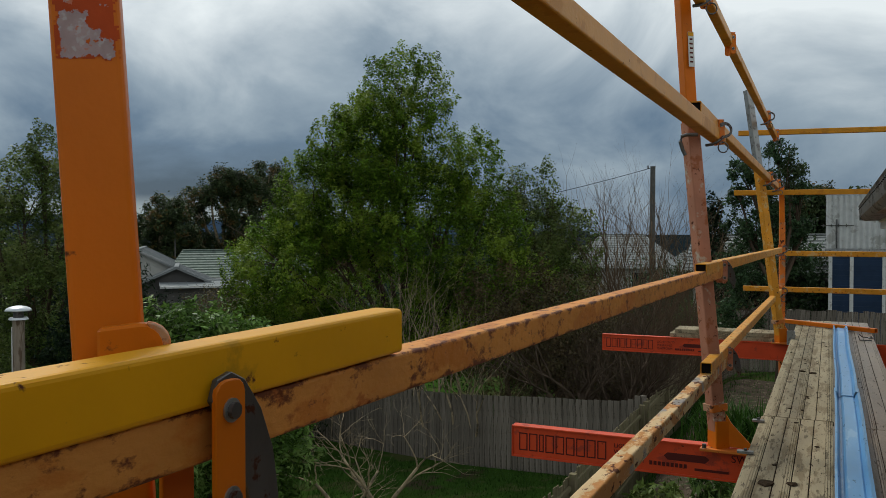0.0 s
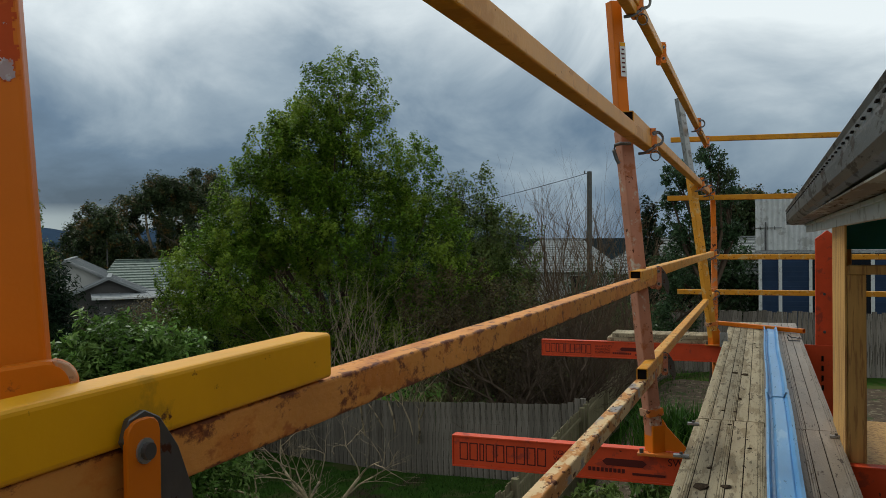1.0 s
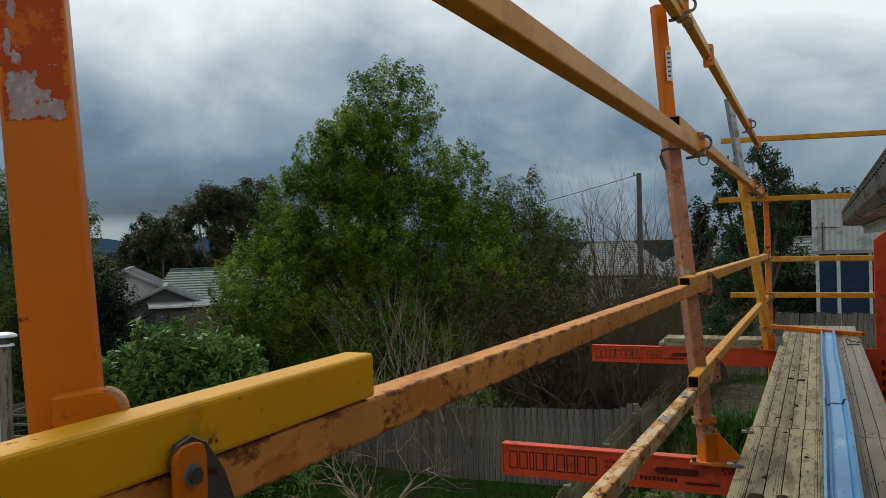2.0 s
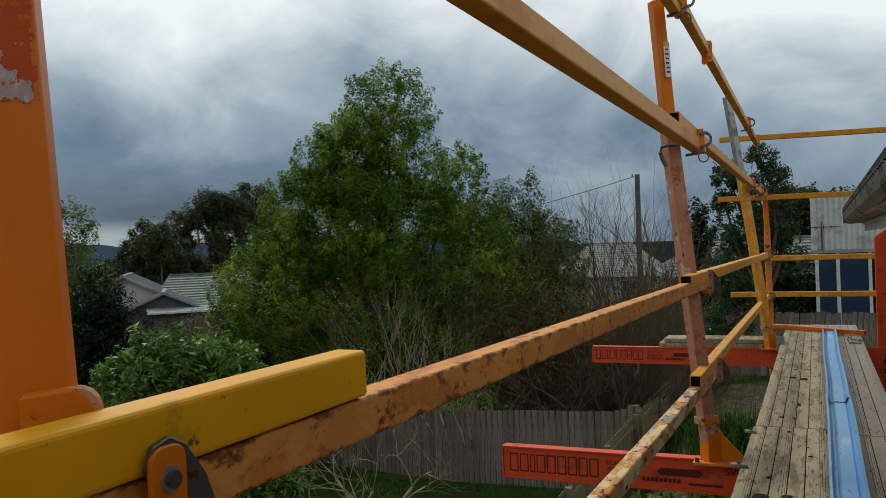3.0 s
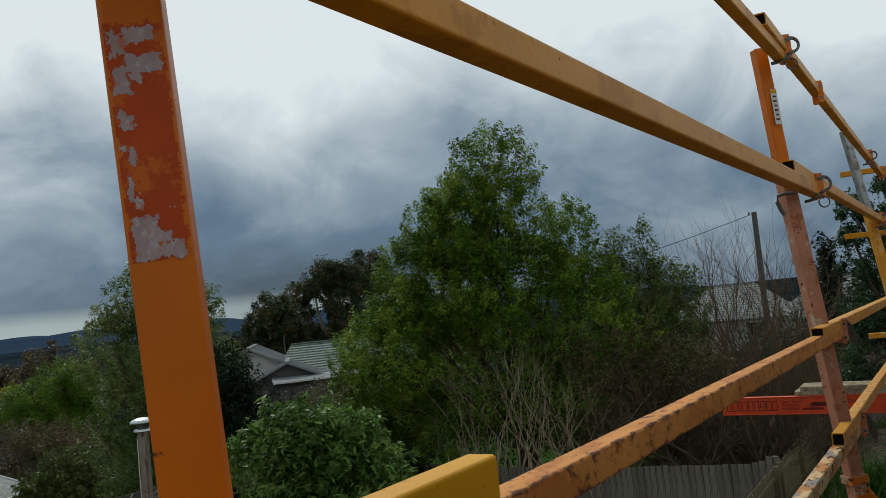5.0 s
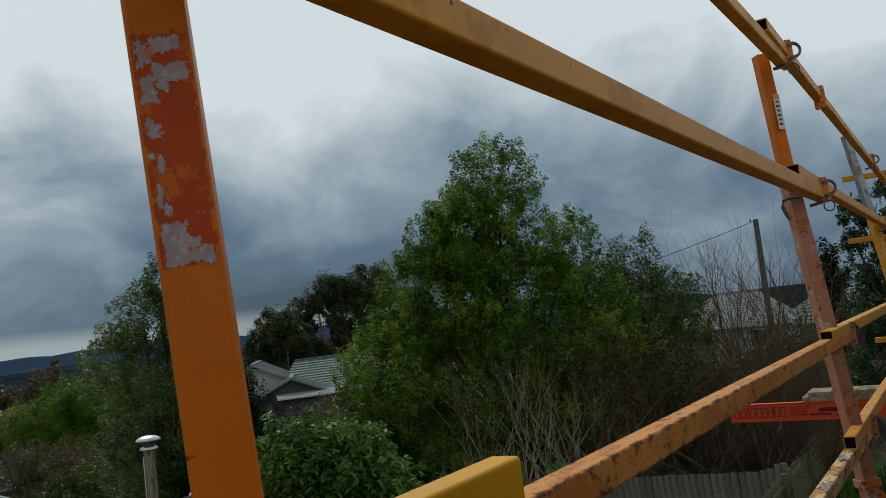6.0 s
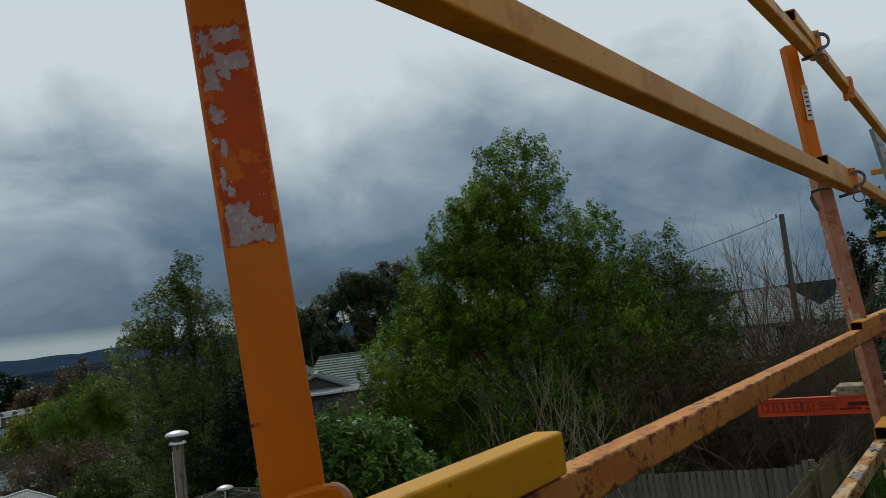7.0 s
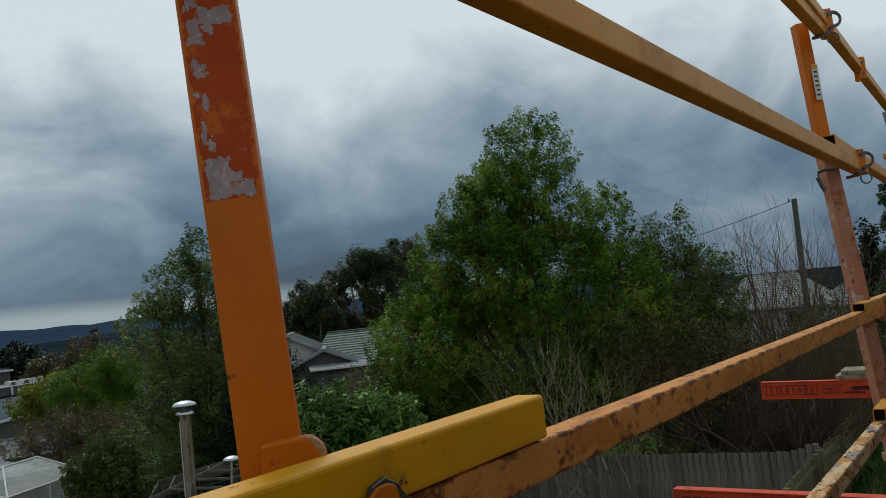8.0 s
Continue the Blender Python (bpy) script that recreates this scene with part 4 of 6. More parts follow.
part("fascia", falling(box(0.512, 0.540, GY0, 7.68, 3.520, 3.70, 0.003)), M["white"], eaves)
part("fascia_mould", falling(box(0.498, 0.512, GY0, 7.66, 3.572, 3.590, 0.003)), M["white"], eaves)
part("soffit", falling(box(0.400, 0.514, GY0, 7.60, 3.594, 3.600)), M["soffit"], eaves)
part("rear_soffit", falling(box(0.540, 2.9, GY0, 7.66, 3.575, 3.583)), M["soffit"], eaves)
roof = thing("house_roof", "grey corrugated roof above the eaves", "roof", (0, 0, 0), kind="structure")
corrugated("sheet", (0.43, GY0, 3.80), (1, 0, 0.42), (0, 1, 0), 4.2, GY1 - GY0 - 0.02, 0.076, 0.017, M["corr"], roof)

frame_post = thing("timber_post", "raw yellow pine post standing at the wall corner", "post", (0.528, 4.42, 2.42))
part("side_board", box(-0.012, -0.002, 0.0, 0.687, 0, 1.145, 0.002), M["pine"], frame_post)
part("stud", box(0, 0.078, 0, 0.045, 0, 0.903, 0.003), M["pine"], frame_post)
part("packer", box(0.002, 0.076, 0.047, 0.64, 0, 0.903, 0.003), M["pine"], frame_post)
part("stud", box(0, 0.078, 0.642, 0.687, 0, 1.14, 0.003), M["pine"], frame_post)
beam = thing("timber_beam", "raw pine rail fixed to the wall framing", "beam", (0.528, 4.415, 3.324))
part("rail", box(0, 2.3, 0, 0.090, 0, 0.042, 0.003), M["pine"], beam)
for k in range(4):
    st = thing("timber_stud", "raw pine wall stud", "stud", (1.02 + 0.45 * k, 4.50, 2.0), "wall studs")
    part("stud", box(0, 0.045, 0, 0.09, 0, 1.55, 0.002), M["pine"], st)
wrap = thing("wall_wrap", "teal building wrap behind the studs", "wall wrap", (0, 0, 0), kind="structure")
part("sheet", box(0.545, 2.9, 4.70, 4.708, 3.435, 3.590), M["teal"], wrap)
wall = thing("wall_east", "plain framed wall that closes the house", "wall", (0, 0, 0), kind="structure")
part("lining", box(2.9, 3.0, -3.0, 7.6, -0.9, 3.574), M["wall_pale"], wall)
part("rear_lining", box(0.9, 2.9, -3.0, -2.9, -0.9, 3.56), M["wall_pale"], wall)
floor = tagged(link("floor", box(0.62, 2.9, -2.9, 7.6, 1.98, 2.0), M["pine"]), "raw board floor inside the framed house", "floor", kind="structure")

std = thing("bracket_standard", "red-orange steel standard with a slotted plate by the wall", "post", (0.63, 8.60, 1.2))
part("upright", plate([(0, 0), (0.155, 0), (0.155, 2.30), (0.10, 2.34), (0.0, 2.26)], 0.055, 0.004), M["red"], std)
part("slotted_plate", plate([(-0.10, 0.72), (0.175, 0.72), (0.20, 0.78), (0.19, 1.2), (0.17, 1.28), (-0.10, 1.28)], 0.010, 0.002), M["red"], std).location.y = -0.040
for k in range(4):
    part("slot", box(0.045, 0.065, -0.048, -0.044, 0.86 + 0.09 * k, 0.91 + 0.09 * k), M["dark"], std)
part("bolt", rod((0.075, -0.035, 1.75), (0.075, -0.027, 1.75), 0.014, seg=6), M["steel"], std)
part("bolt", rod((0.075, -0.035, 1.40), (0.075, -0.027, 1.40), 0.014, seg=6), M["steel"], std)
part("hinge_plate", plate([(0.16, 2.06), (0.25, 2.06), (0.26, 2.10), (0.26, 2.28), (0.16, 2.30)], 0.012, 0.002), M["steel"], std).location.y = -0.03

# ---- fences ----
def paling_fence(name, label, pts, height, material, rails_side, width=0.125, gap=0.008, cap=False, vary=0.02, seed=3):
    """Upright palings along a line of (x, y), with posts and rails on one side."""
    f = thing(name, label, "fence", (pts[0][0], pts[0][1], ground_z(*pts[0])))
    o = f.location.copy()
    rng = random.Random(seed)
    me = bpy.data.meshes.new("paling")
    bm = box(0, width, -0.008, 0.008, 0, 1.0, 0.002)
    bm.to_mesh(me); bm.free()
    me.materials.append(material)
    for (xa, ya), (xb, yb) in zip(pts, pts[1:]):
        d = Vector((xb - xa, yb - ya, 0))
        L = d.length
        u = d.normalized()
        ang = math.atan2(u.y, u.x)
        n = int(L / (width + gap))
        for k in range(n):
            x, y = xa + u.x * k * (width + gap), ya + u.y * k * (width + gap)
            z = ground_z(x, y)
            ob = new("paling", me)
            ob.parent = f
            ob.matrix_local = Matrix.Translation((x - o.x, y - o.y, z - o.z - 0.03)) @ Matrix.Rotation(ang + rng.uniform(-0.02, 0.02), 4, "Z") @ Matrix.Rotation(rng.uniform(-0.008, 0.008), 4, "Y") @ Matrix.Diagonal((1, 1, height * (1 + rng.uniform(-vary, vary)), 1))
        side = Vector((-u.y, u.x, 0)) * rails_side
        for k in range(int(L / 2.4) + 2):
            s = min(k * 2.4, L)
            p = Vector((xa, ya, 0)) + u * s + side * 0.06
            z = ground_z(p.x, p.y)
            part("fence_post", turned(box(-0.05, 0.05, -0.05, 0.05, -0.1, height * 0.98, 0.004), Matrix.Translation((p.x - o.x, p.y - o.y, z - o.z)) @ Matrix.Rotation(ang, 4, "Z")), material, f)
        for hgt in (0.22, 0.5, 0.86):
            a = Vector((xa, ya, 0)) + side * 0.03; b = Vector((xb, yb, 0)) + side * 0.03
            a.z = ground_z(a.x, a.y) + height * hgt; b.z = ground_z(b.x, b.y) + height * hgt
            part("fence_rail", hollow(a - o, b - o, 0.04, 0.07, 0.015), material, f)
    return f


paling_fence("back_fence", "tall grey timber paling fence behind the lawn", [(-3.2, 16.6), (-8.2, 17.8), (-15.5, 20.2)], 1.66, M["fence"], -1, 0.145, 0.004, vary=0.004, seed=5)
paling_fence("side_fence", "old brown paling fence seen from its railed side", [(-3.1, 6.5), (-3.15, 16.5), (-3.2, 24.0)], 1.50, M["fence_old"], -1, 0.095, 0.018, vary=0.03, seed=8)
paling_fence("end_fence", "grey timber paling fence at the end of the garden", [(-3.2, 24.1), (7.0, 24.3)], 1.72, M["fence"], 1, 0.12, 0.006, seed=9)


# ---- buildings ----
def gable_house(name, label, at, yaw, length, width, wall_h, rise, wall_mat, roof_mat, over=0.4, sheet=False, hip=0.0, windows=()):
    """A house with walls, a ridged roof along its local x, gutters, chimney-less; origin at ground centre."""
    h = thing(name, label, "house", at)
    h.rotation_euler = (0, 0, radians(yaw))
    L, W = length / 2, width / 2
    bm = bmesh.new()
    box(-L, L, -W, W, -3.0, wall_h, 0, bm)
    part("wall", bm, wall_mat, h)
    if not hip:
        for s in (-1, 1):
            gab = bmesh.new()
            vs = [gab.verts.new((s * (L - 0.01), -W, wall_h)), gab.verts.new((s * (L - 0.01), W, wall_h)), gab.verts.new((s * (L - 0.01), 0, wall_h + rise))]
            vs2 = [gab.verts.new((s * (L - 0.11), v.co.y, v.co.z)) for v in vs]
            gab.faces.new(vs); gab.faces.new(vs2)
            part("gable", gab, wall_mat, h)
    k = rise / W
    rf = bmesh.new()
    zt, ze = wall_h + rise + 0.06, wall_h - k * over + 0.06
    ox = L + over
    top_x = ox - hip
    def slab(corners):
        f = [rf.verts.new(c) for c in corners]
        b = [rf.verts.new((c[0], c[1], c[2] - 0.08)) for c in corners]
        rf.faces.new(f); rf.faces.new(b[::-1])
        for q in range(len(f)):
            rf.faces.new((f[q], b[q], b[(q + 1) % len(f)], f[(q + 1) % len(f)]))
    slab([(-ox, -W - over, ze), (ox, -W - over, ze), (top_x, 0, zt), (-top_x, 0, zt)])
    slab([(ox, W + over, ze), (-ox, W + over, ze), (-top_x, 0, zt), (top_x, 0, zt)])
    if hip:
        slab([(ox, -W - over, ze), (ox, W + over, ze), (top_x, 0, zt)])
        slab([(-ox, W + over, ze), (-ox, -W - over, ze), (-top_x, 0, zt)])
    rf.normal_update()
    rfo = part("roof", rf, roof_mat, h)
    # tile courses or sheet ribs standing proud of the slopes
    slope = math.hypot(W + over, zt - ze)
    for s in (-1, 1):
        nrow = int(slope / 0.34)
        for r in range(0 if sheet else nrow):
            f0 = r / nrow
            y = s * (W + over) * (1 - f0); z = ze + (zt - ze) * f0
            x_in = hip * f0
            part("tile_course", box(-ox + x_in, ox - x_in, min(y, y - s * 0.03), max(y, y - s * 0.03), z, z + 0.045), roof_mat, rfo)
        nrib = int(2 * ox / 0.4)
        for r in range(nrib + 1 if sheet else 0):
            x = -ox + 2 * ox * r / nrib
            part("rib", hollow((x, s * (W + over), ze + 0.01), (x, 0, zt + 0.01), 0.03, 0.04, 0.012), roof_mat, rfo)
        part("gutter", box(-ox, ox, s * (W + over) - 0.06, s * (W + over) + 0.06, ze - 0.10, ze + 0.0, 0.01), M["white"], h)
    part("ridge_cap", box(-top_x, top_x, -0.11, 0.11, zt - 0.02, zt + 0.05, 0.02), roof_mat, h)
    for wx, wz, ww, wh, face in windows:
        y = face * (W + 0.02)
        wdw = part("window", box(wx - ww / 2 - 0.05, wx + ww / 2 + 0.05, y - 0.04, y + 0.04, wz - 0.05, wz + wh + 0.05, 0.005), M["white"], h)
        part("pane", box(wx - ww / 2, wx + ww / 2, y - 0.045, y + 0.045, wz, wz + wh), M["window"], wdw)
    return h


gable_house("house", "grey tiled house among bare bushes", (-14.6, 65.0, -1.6), 4, 7.5, 8, 2.7, 2.1, M["wall_pale"], M["greytile"], 0.5, hip=2.6, windows=[(-2, 1.0, 1.4, 1.1, -1), (2, 1.0, 1.4, 1.1, -1)])
gable_house("house", "hazy pale house behind the bare trees", (-7.0, 74.0, -1.4), -6, 8, 8, 2.7, 1.8, M["wall_pale"], M["greytile"], 0.5, hip=2.6, windows=[(0, 1.0, 1.4, 1.1, -1)])
gable_house("house", "pale gabled house with a white roof edge", (-34.0, 34.2, -1.6), 132, 8, 4.6, 3.0, 1.15, M["wall_pale"], M["light_roof"], 0.35, sheet=True)
gable_house("house", "low grey gabled outbuilding", (-29.6, 32.2, -1.7), 132, 4.5, 4.2, 2.5, 0.95, M["dark_wall"], M["light_roof"], 0.3, sheet=True)
gable_house("house", "house with a green tiled hipped roof", (-32.0, 40.0, -1.6), 42, 7.5, 6, 2.7, 1.25, M["wall_pale"], M["greentile"], 0.5, hip=1.0, windows=[(0, 0.9, 1.5, 1.1, -1)])
gable_house("carport", "low flat carport with a bright white roof edge", (-26.6, 32.6, -1.7), 45, 6.0, 3.0, 2.65, 0.12, M["dark_wall"], M["light_roof"], 0.3, sheet=True)
gable_house("house", "low pale house beyond the end fence", (-0.6, 36.0, 0.0), 0, 8, 6, 2.2, 1.1, M["wall_pale"], M["greytile"], 0.4, windows=[(0.8, 0.6, 0.9, 1.1, -1), (-2, 0.6, 0.9, 1.1, -1)])

# blue weatherboard house with a tall corrugated upper wall
bh = thing("blue_house", "dark blue weatherboard house with a pale corrugated upper wall", "house", (0.15, 27.0, -0.2))
part("wall", box(0.0, 7.0, 0.05, 6.0, 0.0, 3.1), M["dark_wall"], bh)
for k in range(20):
    wbm = turned(box(0.0, 7.0, -0.012, 0.012, -0.01, 0.150, 0.002), Matrix.Translation((0, 0.035, 0.02 + 0.15 * k)) @ Matrix.Rotation(radians(7), 4, "X"))
    part("weatherboard", wbm, M["blueboard"], bh)
for x, w in ((-0.04, 0.10), (0.52, 0.10), (1.36, 0.09), (3.0, 0.10), (3.5, 0.10), (4.6, 0.1)):
    part("trim_board", box(x, x + w, -0.03, 0.03, 0.0, 3.1, 0.004), M["white"], bh)
wdw = part("window", box(1.45, 3.0, -0.02, 0.06, 0.7, 2.95, 0.005), M["window"], bh)
for x in (1.9, 2.35, 2.55):
    part("ladder_rail", box(x, x + 0.04, -0.035, -0.022, 0.8, 2.4), M["timber_grey"], wdw)
for z in (1.0, 1.35, 1.7, 2.05):
    part("ladder_rung", box(1.94, 2.35, -0.035, -0.024, z, z + 0.04), M["timber_grey"], wdw)
upper = corrugated("upper_wall", (-0.12, -0.02, 3.2), (0, 0, 1), (1, 0, 0), 1.55, 7.1, 0.150, 0.050, M["corr_white"], bh)
part("upper_core", box(-0.12, 7.0, 0.05, 6.0, 3.1, 4.74), M["wall_pale"], bh)
part("flashing", box(-0.14, 7.0, -0.06, 0.04, 3.10, 3.19, 0.004), M["galv"], bh)
part("cap_flashing", box(-0.14, 7.0, -0.05, 6.0, 4.75, 4.80, 0.004), M["corr_white"], bh)
an = thing("antenna", "thin television antenna beside the corrugated wall", "antenna", (0.32, 26.93, 3.0))
part("mast", rod((0, 0, 0.0), (0, 0, 0.85), 0.02, seg=6), M["steel"], an)
for k in range(4):
    part("element", rod((-0.35 + 0.2 * k, 0, 0.62), (-0.35 + 0.2 * k, 0, 0.72), 0.012, seg=5), M["steel"], an)
part("boom", rod((-0.42, 0, 0.67), (0.45, 0, 0.67), 0.012, seg=5), M["steel"], an)

# ---- poles ----
up = thing("power_pole", "grey timber power pole carrying a single wire", "pole", (-8.32, 44.05, ground_z(-8.32, 44.05)))
zt = 6.90 - up.location.z
part("shaft", rod((0, 0, 0), (0.05, 0, zt), 0.17, 0.13, 10), M["poletimber"], up)
part("insulator", rod((-0.2, 0, zt - 0.12), (-0.2, 0, zt + 0.05), 0.04, seg=6), M["steel"], up)
cable = thing("power_cable", "black power cable sagging from the pole", "cable", (-8.4, 44.0, 6.8))
part("strand", wire_path([(-0.8 * k, -0.45 * k, -0.26 * k + 0.004 * k * k) for k in range(22)], 0.015, 5), M["wire"], cable)


def far_pole(at, height, arms, label, r=0.22):
    p = thing("power_pole", label, "pole", at)
    part("shaft", rod((0, 0, 0), (0, 0, height), r, r * 0.7, 8), M["poletimber"], p)
    for k, (w, dz) in enumerate(arms):
        part("cross_arm", turned(box(-w, w, -0.09, 0.09, height - dz, height - dz + 0.18), Matrix.Rotation(radians(30), 4, "Z")), M["poletimber"], p)
        for q in range(4):
            part("insulator", turned(box(-w + 2 * w * q / 3 - 0.07, -w + 2 * w * q / 3 + 0.07, -0.07, 0.07, height - dz + 0.18, height - dz + 0.5), Matrix.Rotation(radians(30), 4, "Z")), M["steel"], p)
    return p


far_pole((-92.1, 60.0, -9), 13.0, [(2.2, 0.6), (1.6, 1.5)], "timber power pole with two cross arms")
far_pole((-97.4, 70.1, -9), 15.8, [(0.9, 0.3)], "tall thin light pole with twin heads")
far_pole((-37.0, 40.0, -2), 5.6, [], "thin service pole beside the houses", 0.06)

# ---- trees and shrubs ----
gz_ = ground_z
leafy_tree("tree", "tall bright green leafy tree with upright shoots behind the fence", (-10.6, 20.6, gz_(-10.6, 20.6)), 2.0, 0.16,
    [(-10.30, 20.0, 7.0, 1.22, 1.1, 1.35), (-10.8, 19.9, 5.7, 1.6, 1.5, 1.5), (-12.1, 19.3, 5.7, 0.6, 0.65, 1.05), (-11.2, 19.7, 6.4, 0.8, 0.8, 0.9), (-12.5, 18.9, 4.3, 1.0, 1.0, 1.2), (-11.6, 19.6, 4.3, 1.6, 1.4, 1.5), (-10.2, 20.2, 3.9, 2.0, 1.6, 1.6),
     (-8.75, 20.7, 4.9, 1.0, 1.0, 1.25), (-8.6, 20.6, 3.1, 1.6, 1.4, 1.7), (-13.0, 18.2, 2.6, 1.3, 1.2, 1.25), (-11.2, 20.4, 1.4, 2.2, 1.5, 1.5), (-9.2, 21.2, 1.0, 2.0, 1.5, 1.5), (-13.0, 20.2, 0.7, 1.5, 1.2, 1.4), (-7.6, 21.0, 1.6, 1.2, 1.1, 1.4), (-14.0, 18.6, 2.2, 0.95, 0.95, 1.1), (-14.3, 19.8, 0.9, 1.3, 1.0, 1.2), (-12.9, 19.0, 3.5, 1.1, 1.0, 1.1)],
    310000, 0.050, M["leaf_main"], 11, clumps=3000, clump_r=0.30, depth=3, fill=0.20, up=0.55, stems=3, shoot=0.35, long=1.35)
leafy_tree("tree", "smaller grey-green leafy tree beside the tall one", (-6.9, 22.9, gz_(-6.9, 22.9)), 1.8, 0.12,
    [(-7.95, 22.4, 4.6, 0.32, 0.32, 1.0), (-7.1, 22.6, 4.5, 0.34, 0.34, 0.95), (-8.3, 22.2, 3.9, 0.5, 0.5, 0.8), (-7.5, 22.5, 3.2, 1.15, 1.0, 1.3), (-6.5, 22.8, 2.8, 0.9, 0.9, 1.3), (-7.2, 22.5, 1.6, 1.5, 1.2, 1.4), (-7.0, 22.5, 0.2, 1.4, 1.2, 1.2)],
    62000, 0.048, M["leaf_grey"], 12, clumps=800, clump_r=0.30, fill=0.18, up=0.5, stems=2, shoot=0.6, long=1.5)
leafy_tree("shrub", "russet brown twiggy shrub under the trees", (-6.2, 19.6, gz_(-6.2, 19.6)), 0.9, 0.09,
    [(-6.8, 19.3, 1.6, 1.5, 1.1, 1.1), (-5.7, 19.8, 1.2, 1.4, 1.1, 1.2), (-6.3, 19.3, 0.3, 1.9, 1.2, 0.9), (-5.0, 19.9, 0.2, 1.2, 1.0, 0.8)],
    26000, 0.040, M["leaf_brown"], 13, clumps=520, clump_r=0.32, category="shrub", fill=0.4, stems=3, shoot=0.8, long=2.0)
leafy_tree("tree", "grey-green tree with a pointed crown", (-18.6, 15.2, gz_(-18.6, 15.2)), 2.0, 0.14,
    [(-18.45, 15.4, 5.4, 0.42, 0.42, 0.75), (-18.8, 15.0, 4.6, 0.9, 0.9, 0.9), (-18.0, 15.9, 4.1, 0.85, 0.85, 0.9), (-19.2, 14.5, 3.3, 1.05, 1.0, 1.2), (-17.9, 16.0, 2.9, 1.2, 1.1, 1.2), (-18.6, 15.1, 1.6, 1.5, 1.3, 1.3), (-19.0, 14.7, 0.2, 1.6, 1.4, 1.3)],
    80000, 0.048, M["leaf_grey"], 14, clumps=900, clump_r=0.30, up=0.5, fill=0.18, shoot=0.55, long=1.5)
leafy_tree("conifer", "very dark green dense conifer bush", (-15.3, 14.5, gz_(-15.3, 14.5)), 1.0, 0.12,
    [(-15.2, 14.6, 2.5, 0.5, 0.5, 0.65), (-15.3, 14.5, 1.7, 0.95, 0.9, 0.9), (-15.3, 14.5, 0.6, 1.35, 1.2, 1.2), (-15.0, 14.6, -0.6, 1.5, 1.3, 1.2)],
    42000, 0.042, M["leaf_dark"], 15, clumps=620, clump_r=0.42, category="shrub", up=0.2, long=3.2, shoot=1.0)
leafy_tree("shrub", "broad-leaved glossy green shrub", (-9.9, 11.7, gz_(-9.9, 11.7)), 1.6, 0.10,
    [(-10.0, 11.4, 1.75, 0.75, 0.7, 0.5), (-9.5, 11.8, 1.35, 0.7, 0.7, 0.5), (-10.5, 11.0, 1.25, 0.75, 0.75, 0.6), (-9.6, 11.8, 0.7, 1.3, 1.1, 0.8), (-9.4, 11.9, -0.4, 1.5, 1.2, 0.9)],
    34000, 0.055, M["leaf_shrub"], 16, clumps=700, clump_r=0.26, category="shrub", up=0.5, long=2.6, shoot=0.3)
# each gum: billows (x, y, z, radius) round a pale forked trunk
GUMS = (
    ((-39.0, 40.6), ((-37.9, 40.0, 4.8, 0.8), (-38.0, 41.1, 4.7, 0.8), (-39.8, 40.7, 4.0, 0.7), (-37.9, 40.0, 3.8, 1.0), (-37.9, 41.3, 3.3, 1.0), (-39.8, 40.7, 3.0, 0.9), (-38.6, 40.6, 1.5, 1.4))),
    ((-38.3, 46.0), ((-37.5, 45.6, 6.9, 1.0), (-37.2, 47.0, 7.1, 0.8), (-40.5, 45.5, 5.7, 0.8), (-38.4, 44.9, 6.3, 0.9), (-37.9, 46.5, 6.3, 1.2), (-37.5, 48.0, 6.2, 1.0), (-37.0, 46.1, 5.0, 1.1), (-39.5, 45.2, 4.5, 0.8), (-36.8, 46.3, 3.6, 1.0), (-39.8, 44.9, 2.9, 1.0), (-37.4, 46.2, 2.2, 1.1), (-39.6, 45.4, 1.2, 1.5), (-37.0, 47.2, 0.9, 1.5))),
    ((-39.2, 53.0), ((-38.9, 52.1, 7.8, 1.1), (-39.9, 52.5, 6.7, 1.0), (-39.1, 54.2, 7.6, 1.0), (-38.7, 52.3, 6.3, 1.3), (-40.0, 52.5, 5.2, 1.2), (-38.7, 54.6, 6.2, 1.3), (-39.3, 52.0, 3.4, 1.4), (-39.0, 53.0, 1.4, 1.9), (-41.5, 52.0, 1.0, 1.5))),
)
for k, ((x, y), billows) in enumerate(GUMS):
    gz0 = gz_(x, y)
    leafy_tree("gum_tree", "dark brownish gum tree with billowing crowns", (x, y, gz0), 1.6 - gz0, 0.26,
        [(bx, by, bz, br * 1.25, br * 1.25, br * 0.95) for bx, by, bz, br in billows],
        5200 * len(billows), 0.10, M["leaf_gum"], 20 + k, clumps=42 * len(billows), clump_r=0.34, bark="bark_pale", group="gum trees", up=1.0, fill=0.15)
